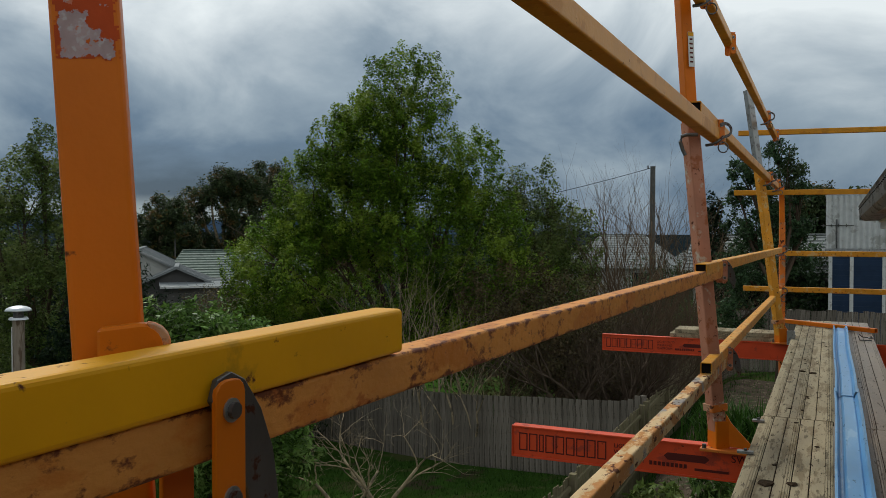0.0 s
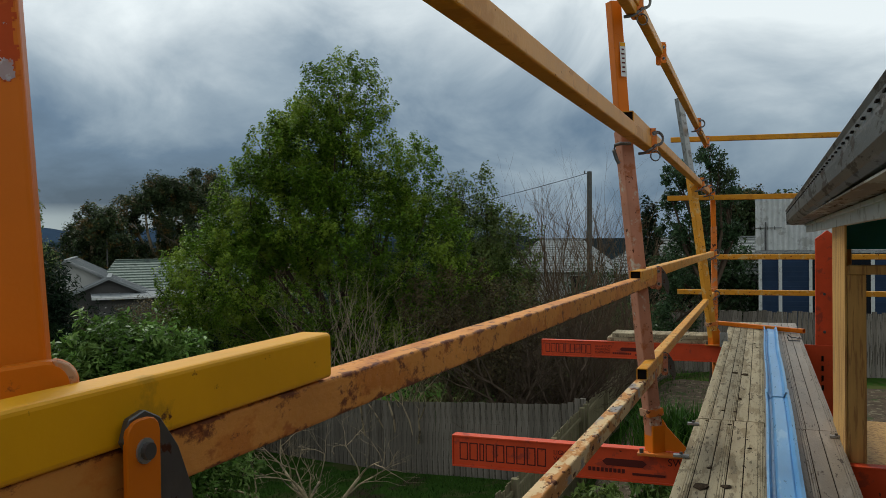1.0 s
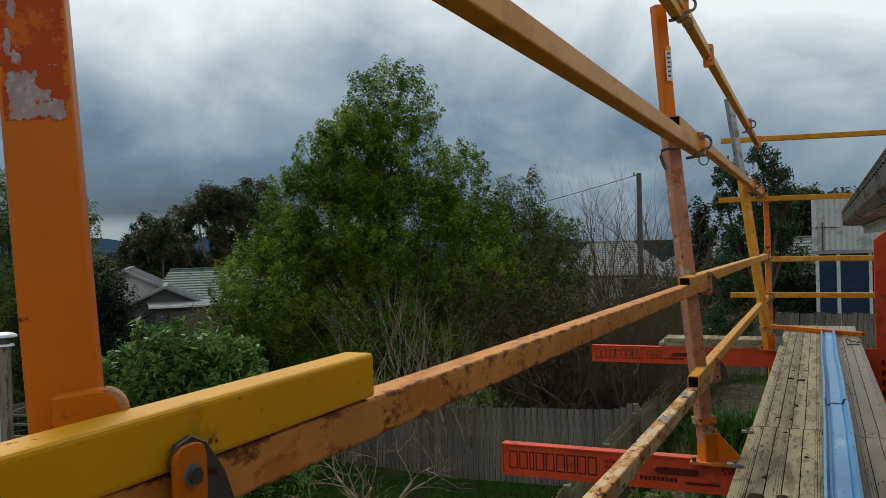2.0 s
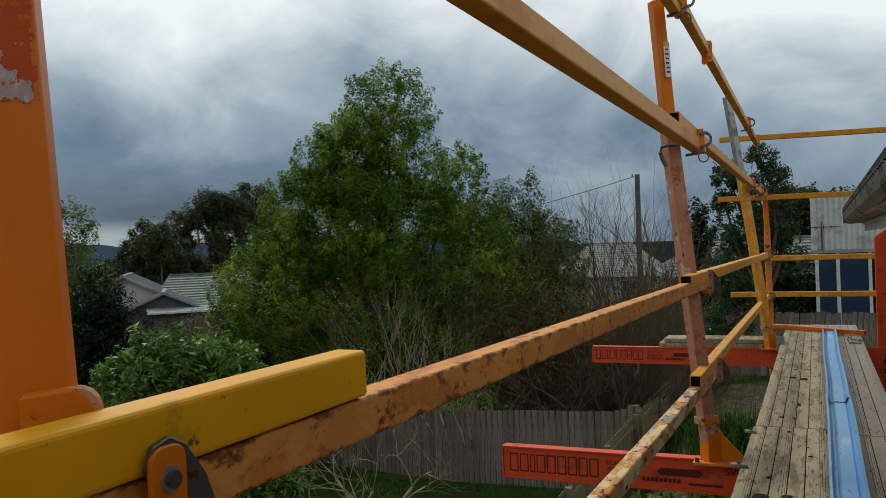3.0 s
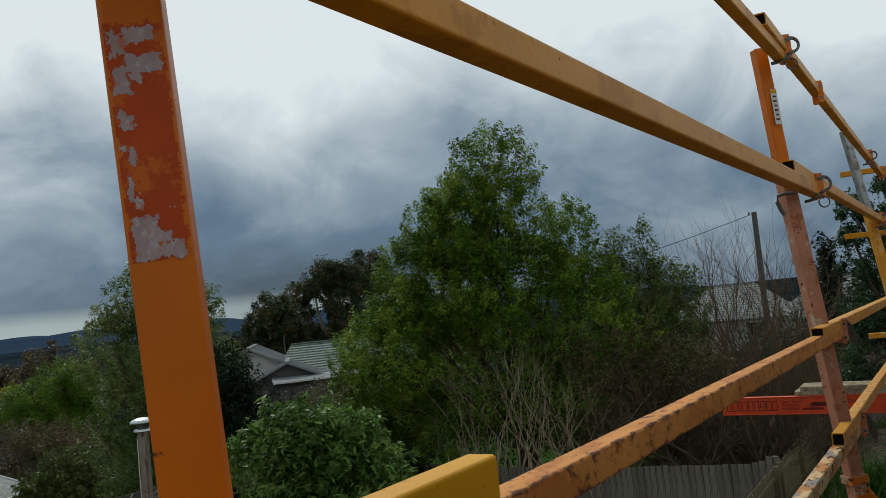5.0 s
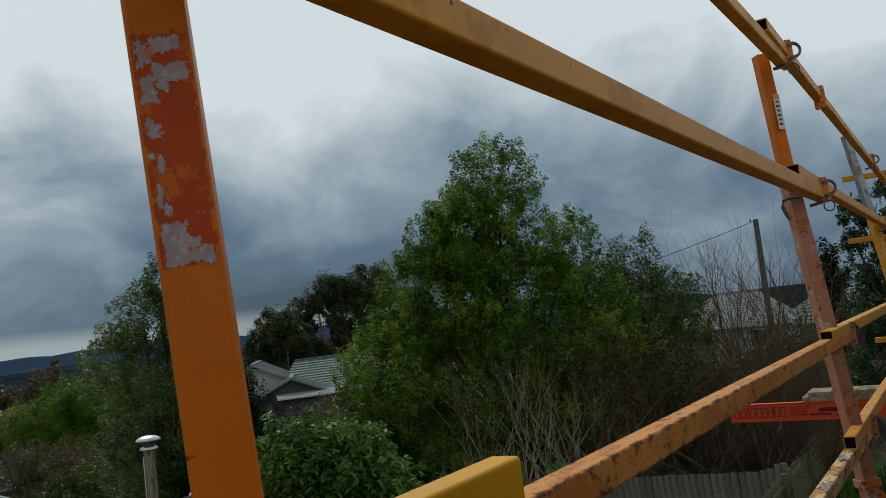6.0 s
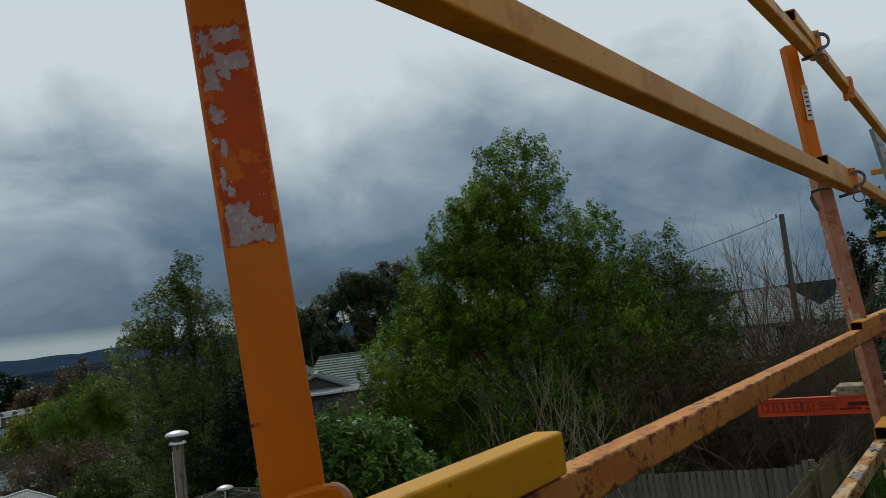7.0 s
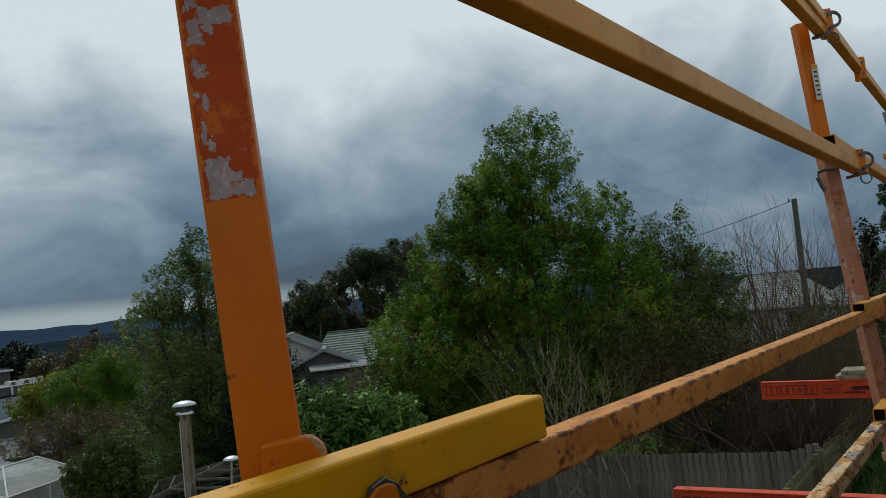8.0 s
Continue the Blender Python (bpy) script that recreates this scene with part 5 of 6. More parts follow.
leafy_tree("young_gum_tree", "young gum tree with dense dark green leaf clumps", (-0.8, 18.0, gz_(-0.8, 18.0)), 2.6, 0.09,
    [(-0.82, 18.1, 5.05, 0.26, 0.26, 0.26), (-0.62, 18.1, 4.72, 0.28, 0.26, 0.24), (-1.42, 18.0, 4.72, 0.28, 0.26, 0.26), (-1.05, 18.0, 4.45, 0.34, 0.3, 0.26), (-0.45, 18.1, 4.28, 0.26, 0.26, 0.2), (-1.5, 18.0, 4.2, 0.26, 0.26, 0.2),
     (-0.9, 18.1, 3.95, 0.42, 0.36, 0.34), (-0.4, 18.2, 3.45, 0.34, 0.3, 0.30), (-1.45, 18.0, 3.5, 0.42, 0.36, 0.40), (-1.0, 18.1, 3.2, 0.45, 0.4, 0.35), (-1.55, 18.0, 2.6, 0.5, 0.4, 0.45), (-0.5, 18.2, 2.9, 0.3, 0.3, 0.25), (-1.6, 18.0, 1.6, 0.5, 0.45, 0.6)],
    22000, 0.038, M["leaf_young"], 24, clumps=330, clump_r=0.13, up=0.2, long=2.0, fill=0.35)
leafy_tree("cypress_tree", "thin dark green pencil cypress", (-3.5, 30.0, gz_(-3.5, 30.0)), 2.0, 0.1,
    [(-3.5, 30, 4.1, 0.22, 0.22, 0.6), (-3.5, 30, 3.2, 0.38, 0.38, 0.9), (-3.5, 30, 1.9, 0.5, 0.5, 1.3)], 4500, 0.09, M["leaf_dark"], 25, clumps=150, clump_r=0.2, up=1.0)
for k, (x, y, z, w) in enumerate(((-1.6, 33.0, 2.2, 1.6), (-1.0, 58.0, 5.2, 2.2), (2.4, 59.0, 5.0, 2.4), (-3.2, 34.5, 1.5, 1.6), (-5.6, 36.0, 1.0, 2.2), (-2.6, 46.0, 3.0, 1.5))):
    leafy_tree("tree", "dark leafy tree behind the garden fence", (x, y, gz_(x, y)), 2.0, 0.15,
        [(x, y, z, w, w, 1.1), (x + w * 0.5, y, z - 0.9, w * 0.8, w * 0.7, 1.2), (x - w * 0.5, y, z - 1.1, w * 0.8, w * 0.7, 1.2), (x, y, z - 2.2, w * 1.1, w, 1.2)],
        34000 if k in (1, 2) else 16000, 0.12 if k in (1, 2) else 0.085, M["leaf_gum" if k in (1, 2) else "leaf_young"], 30 + k, clumps=220, clump_r=0.42, group="background trees", up=0.6)

# twiggy and bare plants
bare_tree("bare_tree", "bare brown tree with upright twigs by the side fence", (-4.35, 17.9, gz_(-4.35, 17.9)), 6, 1.5, 0.095, 4, 41, "bark", 0.50, 3, 0.42)
bare_tree("bare_tree", "bare many-stemmed tree with reddish twigs", (-4.9, 24.2, gz_(-4.9, 24.2)), 7, 2.6, 0.062, 4, 42, "bark_red", 0.42, 3, 0.22)
bare_tree("bare_tree", "bare many-stemmed tree with reddish twigs", (-3.9, 24.8, gz_(-3.9, 24.8)), 7, 2.4, 0.062, 4, 43, "bark_red", 0.42, 3, 0.22)
bare_tree("bare_tree", "bare many-stemmed tree with reddish twigs", (-5.9, 25.2, gz_(-5.9, 25.2)), 6, 2.1, 0.062, 4, 44, "bark_red", 0.5, 3, 0.3)
for k, (x, y, ln) in enumerate(((-5.0, 21.6, 1.5), (-4.2, 22.2, 1.5), (-5.8, 21.0, 1.4), (-3.9, 20.6, 1.3), (-4.6, 19.8, 1.2), (-6.6, 18.9, 1.3), (-5.4, 18.7, 1.15), (-4.4, 23.0, 1.6), (-3.6, 22.4, 1.5), (-5.4, 23.2, 1.6), (-6.4, 23.6, 1.6), (-3.4, 21.4, 1.3), (-4.0, 18.9, 1.1))):
    bare_tree("twig_shrub", "dense brown leafless shrub", (x, y, gz_(x, y)), 12, ln, 0.027, 4, 50 + k, "bark_red" if k % 2 else "bark", 0.55, 3, 0.55, "shrub", "leafless shrubs")
for k, (x, y, ln) in enumerate(((-7.9, 14.5, 1.05), (-8.4, 14.0, 0.8))):
    bare_tree("fruit_tree", "bare fruit tree with pale lichened branches", (x, y, gz_(x, y)), 3, ln, 0.045, 4, 60 + k, "bark_pale", 0.75, 3, 0.8, "tree", "fruit trees", droop=0.02)
for k, (x, y, ln) in enumerate(((-8.6, 18.3, 1.05), (-9.4, 18.6, 1.2), (-10.2, 18.8, 1.25), (-7.8, 18.1, 1.05), (-11.1, 19.1, 1.2), (-7.1, 17.9, 0.95), (-12.0, 19.3, 1.1))):
    bare_tree("twig_shrub", "pale leafless shrub with upright stems before the trees", (x, y, gz_(x, y)), 6, ln * 1.65, 0.034, 3, 70 + k, "bark_pale", 0.40, 2, 0.24, "shrub", "leafless shrubs")

# leafy things on the valley side
leafy_tree("shrub", "dense dark green shrub beside the greenhouse", (-14.2, 9.45, gz_(-14.2, 9.45)), 1.6, 0.08,
    [(-14.2, 9.45, 1.30, 0.45, 0.42, 0.36), (-14.45, 9.25, 0.95, 0.50, 0.45, 0.42), (-13.95, 9.70, 0.95, 0.50, 0.45, 0.42), (-14.2, 9.45, 0.45, 0.62, 0.58, 0.42)], 26000, 0.034, M["leaf_olive"], 81, clumps=360, clump_r=0.16, category="shrub", stems=4, shoot=0.3, long=1.8)
leafy_tree("tree", "round bright green tree beyond the yards", (-37.5, 24.8, gz_(-37.5, 24.8)), 2.5, 0.2,
    [(-37.6, 24.9, 1.9, 1.5, 1.5, 1.1), (-38.4, 23.6, 0.9, 1.5, 1.4, 1.1), (-36.9, 25.8, 1.0, 1.4, 1.3, 1.2), (-37.6, 24.6, -0.4, 2.3, 2.0, 1.2)], 60000, 0.055, M["leaf_fresh"], 82, clumps=420, clump_r=0.30, up=0.9)
leafy_tree("shrub", "lime yellow flowering shrub", (-41.2, 24.2, gz_(-41.2, 24.2)), 2.0, 0.12,
    [(-41.3, 24.4, 0.9, 1.3, 1.2, 0.8), (-42.0, 23.4, 0.4, 1.2, 1.1, 0.8), (-40.6, 24.9, 0.2, 1.3, 1.2, 1.0)], 9000, 0.11, M["leaf_lime"], 83, clumps=140, clump_r=0.4, category="shrub")
leafy_tree("shrub", "low russet brown hedge shrub", (-29.5, 18.0, gz_(-29.5, 18.0)), 1.2, 0.1,
    [(-30.0, 17.9, 0.3, 1.4, 1.2, 0.7), (-28.7, 18.6, 0.1, 1.5, 1.2, 0.8), (-31.2, 17.2, -0.3, 1.5, 1.2, 0.7), (-27.6, 19.2, -0.2, 1.4, 1.2, 0.8), (-29.4, 18.0, -1.3, 2.6, 1.6, 0.8)], 34000, 0.040, M["leaf_brown"], 84, clumps=420, clump_r=0.36, category="shrub", shoot=0.8, long=2.2)
leafy_tree("shrub", "grey-green hedge before the workshop", (-42.5, 17.0, gz_(-42.5, 17.0)), 1.2, 0.1,
    [(-42.0, 18.2, -1.4, 1.6, 1.3, 0.7), (-43.2, 16.0, -1.5, 1.8, 1.5, 0.8), (-42.4, 14.0, -1.6, 1.8, 1.5, 0.8), (-41.2, 19.4, -1.7, 1.2, 1.1, 0.6)], 12000, 0.10, M["leaf_grey"], 85, clumps=200, clump_r=0.4, category="shrub")
# filler shrubs along the yards
rng = random.Random(21)
for k, (x, y, z, w, mt) in enumerate(((-17.5, 12.6, -0.9, 1.3, "leaf_dark"), (-20.0, 16.2, -0.6, 1.5, "leaf_mid"), (-22.5, 19.0, -0.3, 1.7, "leaf_mid"), (-13.2, 16.6, -0.4, 1.4, "leaf_dark"), (-14.5, 18.0, 0.2, 1.5, "leaf_dark"), (-24.0, 24.0, -0.2, 1.8, "leaf_brown"), (-21.0, 22.5, 0.1, 1.8, "leaf_dark"),
        (-27.5, 25.5, -0.6, 1.6, "leaf_brown"), (-16.8, 20.5, 0.5, 1.7, "leaf_mid"), (-19.0, 24.5, 0.6, 1.9, "leaf_brown"), (-30.0, 28.0, -0.5, 1.6, "leaf_brown"), (-12.0, 23.5, 0.6, 2.0, "leaf_dark"), (-9.0, 24.5, 0.6, 2.0, "leaf_dark"), (-24.5, 29.0, 0.0, 1.5, "leaf_brown"), (-34.5, 26.5, -1.0, 2.0, "leaf_dark"), (-6.5, 27.0, 0.2, 1.8, "leaf_brown"), (-3.6, 27.5, 0.4, 1.4, "leaf_mid"))):
    leafy_tree("shrub", "dense evergreen yard shrub" if mt != "leaf_brown" else "brown winter yard shrub", (x, y, gz_(x, y)), 0.9, 0.08,
        [(x, y, z, w, w, 0.9), (x + w * 0.7, y + 0.3, z - 0.5, w * 0.8, w * 0.8, 0.8), (x - w * 0.7, y - 0.3, z - 0.5, w * 0.8, w * 0.8, 0.8), (x, y, z - 1.2, w * 1.1, w, 0.8)],
        16000, 0.048, M[mt], 100 + k, clumps=260, clump_r=0.32, group="yard shrubs", category="shrub")
# trees of the valley town
for k in range(90):
    a = radians(rng.uniform(30, 72)); r = rng.uniform(75, 420) if k > 8 else rng.uniform(95, 130)
    x, y = -r * math.sin(a), r * math.cos(a)
    g = gz_(x, y); w = rng.uniform(3.0, 6.0); hgt = rng.uniform(5, 9)
    if -135 < x < -50 and 8 < y < 68 or r < 90:
        continue
    leafy_tree("tree", "distant tree in the valley town", (x, y, g), hgt * 0.4, 0.25,
        [(x, y, g + hgt * 0.7, w * 0.6, w * 0.6, hgt * 0.35), (x + w * 0.4, y, g + hgt * 0.5, w * 0.5, w * 0.5, hgt * 0.3), (x - w * 0.4, y, g + hgt * 0.5, w * 0.5, w * 0.5, hgt * 0.3)],
        1500, 0.55, M[rng.choice(["leaf_gum", "leaf_dark", "leaf_brown", "leaf_gum"])], 200 + k, clumps=60, clump_r=1.2, group="valley trees")


for k, (x, y, top, w, mt) in enumerate(((-93.6, 59.7, 4.6, 3.4, "leaf_brown"), (-105.5, 57.0, 3.8, 2.8, "leaf_dark"), (-91.4, 52.5, 2.0, 2.6, "leaf_brown"), (-140.0, 66.0, 3.4, 3.6, "leaf_dark"), (-152.0, 62.0, 3.2, 4.0, "leaf_gum"), (-128.0, 72.0, 2.2, 3.6, "leaf_gum"), (-112.0, 74.0, 2.4, 3.6, "leaf_gum"), (-84.0, 66.0, 2.4, 3.0, "leaf_gum"), (-100.0, 84.0, 2.6, 4.0, "leaf_dark"), (-165.0, 84.0, 3.0, 4.6, "leaf_dark"), (-78.0, 74.0, 2.6, 3.4, "leaf_brown"))):
    g0 = gz_(x, y)
    leafy_tree("tree", "brown winter tree at the edge of the town" if mt == "leaf_brown" else "dark rounded tree at the edge of the town", (x, y, g0), (top - g0) * 0.4, 0.22,
        [(x, y, top - w * 0.75, w * 0.75, w * 0.75, w * 0.7), (x - w * 0.5, y - w * 0.3, top - w * 1.35, w * 0.65, w * 0.65, w * 0.6), (x + w * 0.5, y + w * 0.3, top - w * 1.3, w * 0.65, w * 0.65, w * 0.6), (x, y, top - w * 2.0, w * 0.9, w * 0.9, w * 0.7)],
        15000, 0.20, M[mt], 500 + k, clumps=150, clump_r=0.60, group="valley trees", up=0.8)


def grass_patch(name, label, x0, x1, y0, y1, count, height, material, seed, inside=None):
    """Loose upright blades over a piece of ground."""
    g = np.random.default_rng(seed)
    xs, ys = g.uniform(x0, x1, count), g.uniform(y0, y1, count)
    verts, faces = [], []
    for x, y, a, h, l in zip(xs, ys, g.uniform(0, 6.28, count), height * g.uniform(0.5, 1.2, count), g.normal(0, 0.35, (count, 2))):
        z = ground_z(x, y)
        w = 0.008 + 0.012 * h
        k = len(verts)
        verts += [(x - w * math.cos(a), y - w * math.sin(a), z - 0.02), (x + w * math.cos(a), y + w * math.sin(a), z - 0.02), (x + l[0] * h, y + l[1] * h, z + h)]
        faces.append((k, k + 1, k + 2))
    ob = mesh_from(name, verts, faces, material)
    tagged(ob, label, "grass", kind="stuff")


grass_patch("grass", "short lawn grass before the paling fence", -13.5, -3.2, 9.5, 17.6, 26000, 0.07, M["blade"], 3)
grass_patch("grass", "rough grass below the scaffold", -3.0, -0.4, 9.0, 24.0, 5000, 0.12, M["blade"], 4)
# strappy garden clump and a pale sack beside the house
cp = thing("garden_clump", "bright green strappy garden clump", "plant", (-1.35, 15.5, gz_(-1.35, 15.5) + 0.03))
g = np.random.default_rng(9)
vv, ff = [], []
for k in range(700):
    a, l, h = g.uniform(0, 6.28), abs(g.normal(0.25, 0.2)), g.uniform(0.5, 1.1)
    bx, by = g.normal(0, 0.32), g.normal(0, 0.32)
    c, s = math.cos(a), math.sin(a)
    n0 = len(vv)
    vv += [(bx - 0.012 * s, by + 0.012 * c, 0), (bx + 0.012 * s, by - 0.012 * c, 0), (bx + c * l * 0.5 + 0.014 * s, by + s * l * 0.5 - 0.014 * c, h * 0.7), (bx + c * l * 0.5 - 0.014 * s, by + s * l * 0.5 + 0.014 * c, h * 0.7), (bx + c * l * 1.3, by + s * l * 1.3, h)]
    ff += [(n0, n0 + 1, n0 + 2, n0 + 3), (n0 + 3, n0 + 2, n0 + 4)]
mesh_from("leaves", vv, ff, M["blade"], cp)
for k, (x, y) in enumerate(((-1.5, 9.4), (-1.0, 10.2), (-1.9, 10.6), (-0.7, 11.6), (-2.1, 12.2), (-1.3, 12.8), (-0.9, 14.0))):
    leafy_tree("garden_plant", "low leafy garden plant in the bed", (x, y, gz_(x, y)), 0.12, 0.015,
        [(x, y, gz_(x, y) + 0.28, 0.38, 0.38, 0.22)], 700, 0.06, M["leaf_mid" if k % 2 else "leaf_grey"], 300 + k, clumps=40, clump_r=0.12, group="garden plants", category="plant", long=2.6)
sk = bmesh.new()
bmesh.ops.create_icosphere(sk, subdivisions=3, radius=1.0)
for v in sk.verts:
    q = 1 + 0.25 * noise.noise(v.co * 1.7)
    v.co = Vector((v.co.x * 0.30 * q, v.co.y * 0.22 * q, max(v.co.z, -0.6) * 0.22 * q))
sack = link("sack", sk, M["wall_pale"], smooth=True)
sack.location = (-0.95, 15.9, gz_(-0.95, 15.9) + 0.15)
tagged(sack, "crumpled pale sack lying in the garden", "sack")

# ---- clamps and fittings on the rails ----
def crescent(r_out, r_in, shift, a0, a1, n=14):
    outer = [(r_out * math.cos(radians(a0 + (a1 - a0) * k / n)), r_out * math.sin(radians(a0 + (a1 - a0) * k / n))) for k in range(n + 1)]
    inner = [(shift + r_in * math.cos(radians(a1 + (a0 - a1) * k / n)), r_in * math.sin(radians(a1 + (a0 - a1) * k / n))) for k in range(n + 1)]
    return outer + inner


def clamp(label, at, lever="blade", plate_mat="orange_dirty", ring=True, turn=0):
    """Rail clamp on the inner face of a rail: plate, two bolts, swinging lever, wire ring. Local x points along the rail."""
    c = thing("rail_clamp", label, "clamp", at, "rail clamps")
    c.rotation_euler = (0, 0, radians(90 + (turn if lever == "blade" else -58)))
    part("plate", plate(round_rect(0.034, 0.118, 0.012), 0.006, 0.001), M[plate_mat], c)
    part("back_plate", plate(round_rect(0.034, 0.118, 0.012), 0.006, 0.001), M[plate_mat], c).location.y = 0.066
    for z in (0.036, -0.030):
        b = part("bolt", rod((0, -0.010, z), (0, 0.0, z), 0.0062, seg=12), M["steel"], c)
        part("washer", rod((0, -0.005, z), (0, -0.003, z), 0.0092, seg=14), M["galv"], b)
    if lever != "blade":
        part("yoke", box(-0.015, 0.015, 0.0, 0.066, 0.059, 0.066, 0.002), M[plate_mat], c)
    if lever == "blade":
        # curved steel blade hanging from the top bolt
        out = [(-0.018, 0.045), (-0.012, 0.060), (0.004, 0.064), (0.020, 0.056), (0.040, 0.030), (0.055, -0.005), (0.062, -0.045), (0.058, -0.080), (0.050, -0.088), (0.038, -0.060), (0.024, -0.035), (0.010, 0.0), (0.0, 0.020)]
        part("lever", plate(out, 0.007, 0.001), M["steel"], c).location.y = 0.004
    elif lever == "hook":
        ear = plate(crescent(0.040, 0.024, 0.006, -95, 130), 0.010, 0.001)
        part("lever", turned(ear, Matrix.Translation((0.014, -0.006, 0.012))), M["steel"], c)
        part("handle", wire_path([(0.01, -0.006, -0.02), (-0.02, -0.010, -0.045), (-0.055, -0.010, -0.062), (-0.085, -0.008, -0.066)], 0.008), M["steel"], c)
    if ring:
        part("wire_ring", wire_path([(0.006 + 0.026 * math.cos(2 * math.pi * k / 16), -0.008, -0.075 + 0.026 * math.sin(2 * math.pi * k / 16)) for k in range(17)], 0.0035), M["steel"], c)
    return c


clamp("orange bolted rail clamp with a grey curved steel lever", (-0.378, 0.800, 3.281), "blade", "orange", False).scale = (1.3, 1.0, 1.3)
clamp("worn orange rail clamp where two rails overlap", (-0.343, 4.62, 3.292), "blade", "pink", False, -60)
clamp("worn orange rail clamp where two rails overlap", (-0.318, 4.66, 2.838), "blade", "pink", False, -60)
clamp("orange rail clamp with a steel hook lever and wire ring", (-0.350, 4.52, 3.995), "hook", "orange_dirty")
clamp("orange rail clamp with a steel hook lever and wire ring", (-0.372, 4.22, 4.615), "hook", "orange_dirty")
clamp("plain orange rail clip on the upper rail", (-0.372, 5.25, 4.590), "none", "orange", False)
clamp("rusty rail clamp with a hook lever and wire ring", (-0.370, 8.35, 4.545), "hook", "orange_dirty")
clamp("rusty rail clamp with a hook lever and wire ring", (-0.352, 8.45, 3.990), "hook", "orange_dirty")
clamp("rusty clamp at the corner of the rails", (-0.350, 9.72, 3.990), "hook", "orange_dirty")
clamp("rusty clamp at the corner of the rails", (-0.303, 9.62, 3.300), "hook", "orange_dirty")
clamp("rusty clamp at the corner of the rails", (-0.305, 9.62, 2.855), "hook", "orange_dirty")
clamp("rusty clamp at the corner of the rails", (-0.370, 9.70, 4.525), "none", "orange_dirty")

# rounded lug welded to the near post, and a bent hook on the middle post
lug = thing("post_lug", "rounded orange lug with worn paint beside the post", "lug", (-0.461, 0.764, 3.390))
tab = [(-0.034, -0.022), (0.006, -0.022)] + [(0.006 + 0.022 * math.cos(radians(-80 + 17 * k)), 0.022 * math.sin(radians(-80 + 17 * k))) for k in range(11)] + [(-0.034, 0.018)]
lb = plate(tab, 0.020, 0.003)
part("tab", turned(lb, Matrix.Rotation(radians(42), 4, "Z")), M["orange"], lug)
rim = plate([(0.010 + 0.0225 * math.cos(radians(-70 + 20 * k)), 0.0225 * math.sin(radians(-70 + 20 * k))) for k in range(9)] + [(0.016, 0.012), (0.022, 0.0), (0.018, -0.012)], 0.0195, 0.001)
part("worn_rim", turned(rim, Matrix.Rotation(radians(42), 4, "Z")), M["orange_dirty"], lug, "scuffed orange rim")
hook = thing("locking_hook", "bent grey steel locking hook on the post", "hook", (-0.455, 4.30, 3.94))
part("hook_rod", wire_path([(0.03, -0.045, 0.02), (-0.02, -0.05, 0.022), (-0.045, -0.05, 0.015), (-0.052, -0.05, -0.01), (-0.040, -0.05, -0.05), (-0.028, -0.05, -0.075)], 0.009, 8), M["steel"], hook)

# torn sticker on the near post: a thin red film with paper left on it in tatters
M["sticker"] = paint("torn_sticker_paper", (0.40, 0.30, 0.30), 0.7, spots=[((0.50, 0.17, 0.10), 0.30, 55, 0.6), ((0.45, 0.40, 0.41), 0.34, 80, 0.7)], vary=0.2, scale=40, bump=0.2)
M["sticker_red"] = paint("red_sticker_film", (0.46, 0.060, 0.004), 0.55, spots=[((0.56, 0.12, 0.006), 0.40, 28, 0.5)], vary=0.16, scale=18, bump=0.1)
POST_W, STICK_Z = 0.066, 3.668
post_base, post_top = Vector((-0.440, 0.782, 2.46)), Vector((-0.588, 0.782, 4.30))
post_axes = axis_frame(post_base, post_top, 43)
post_face = min((post_axes @ Matrix.Rotation(radians(90 * q), 4, "Z") for q in range(4)), key=lambda r: (r @ Vector((0, -0.034, 1.2)) - Vector((0.15, 0.15, 3.5))).length)
side_sign = 1 if (post_face.to_3x3() @ Vector((1, 0, 0))).dot(Vector((0.9, 0.42, 0))) > 0 else -1
stick_t = (STICK_Z - post_base.z) / (post_top - post_base).normalized().z


def tatter(name, pieces, lift, material, seed, label, cell=0.0007):
    """What is left of a sheet on the post's face; pieces are (u0, u1, v0, v1) in post widths, with ragged edges."""
    u0, u1 = min(p[0] for p in pieces) - 0.06, max(p[1] for p in pieces) + 0.06
    v0, v1 = min(p[2] for p in pieces) - 0.06, max(p[3] for p in pieces) + 0.06
    step = cell / POST_W
    nu, nv = int((u1 - u0) / step), int((v1 - v0) / step)
    index, verts, faces = {}, [], []

    def corner(i, j):
        if (i, j) not in index:
            index[i, j] = len(verts)
            p = post_face @ Vector((side_sign * (u0 + i * step - 0.5) * POST_W, -0.0332 - lift, stick_t + (v0 + j * step) * POST_W))
            verts.append(p - p1.location)
        return index[i, j]

    for i in range(nu):
        for j in range(nv):
            u, v = u0 + (i + 0.5) * step, v0 + (j + 0.5) * step
            if not 0.06 < u < 0.96:
                continue
            rag = 0.075 * noise.fractal(Vector((u * 7, v * 5, seed)), 0.7, 2.0, 6)
            if max(min(u - a, b - u, v - c, e - v) for a, b, c, e in pieces) + rag > 0.02:
                faces.append((corner(i, j), corner(i + 1, j), corner(i + 1, j + 1), corner(i, j + 1)))
    mesh_from(name, verts, faces, material, p1, label)


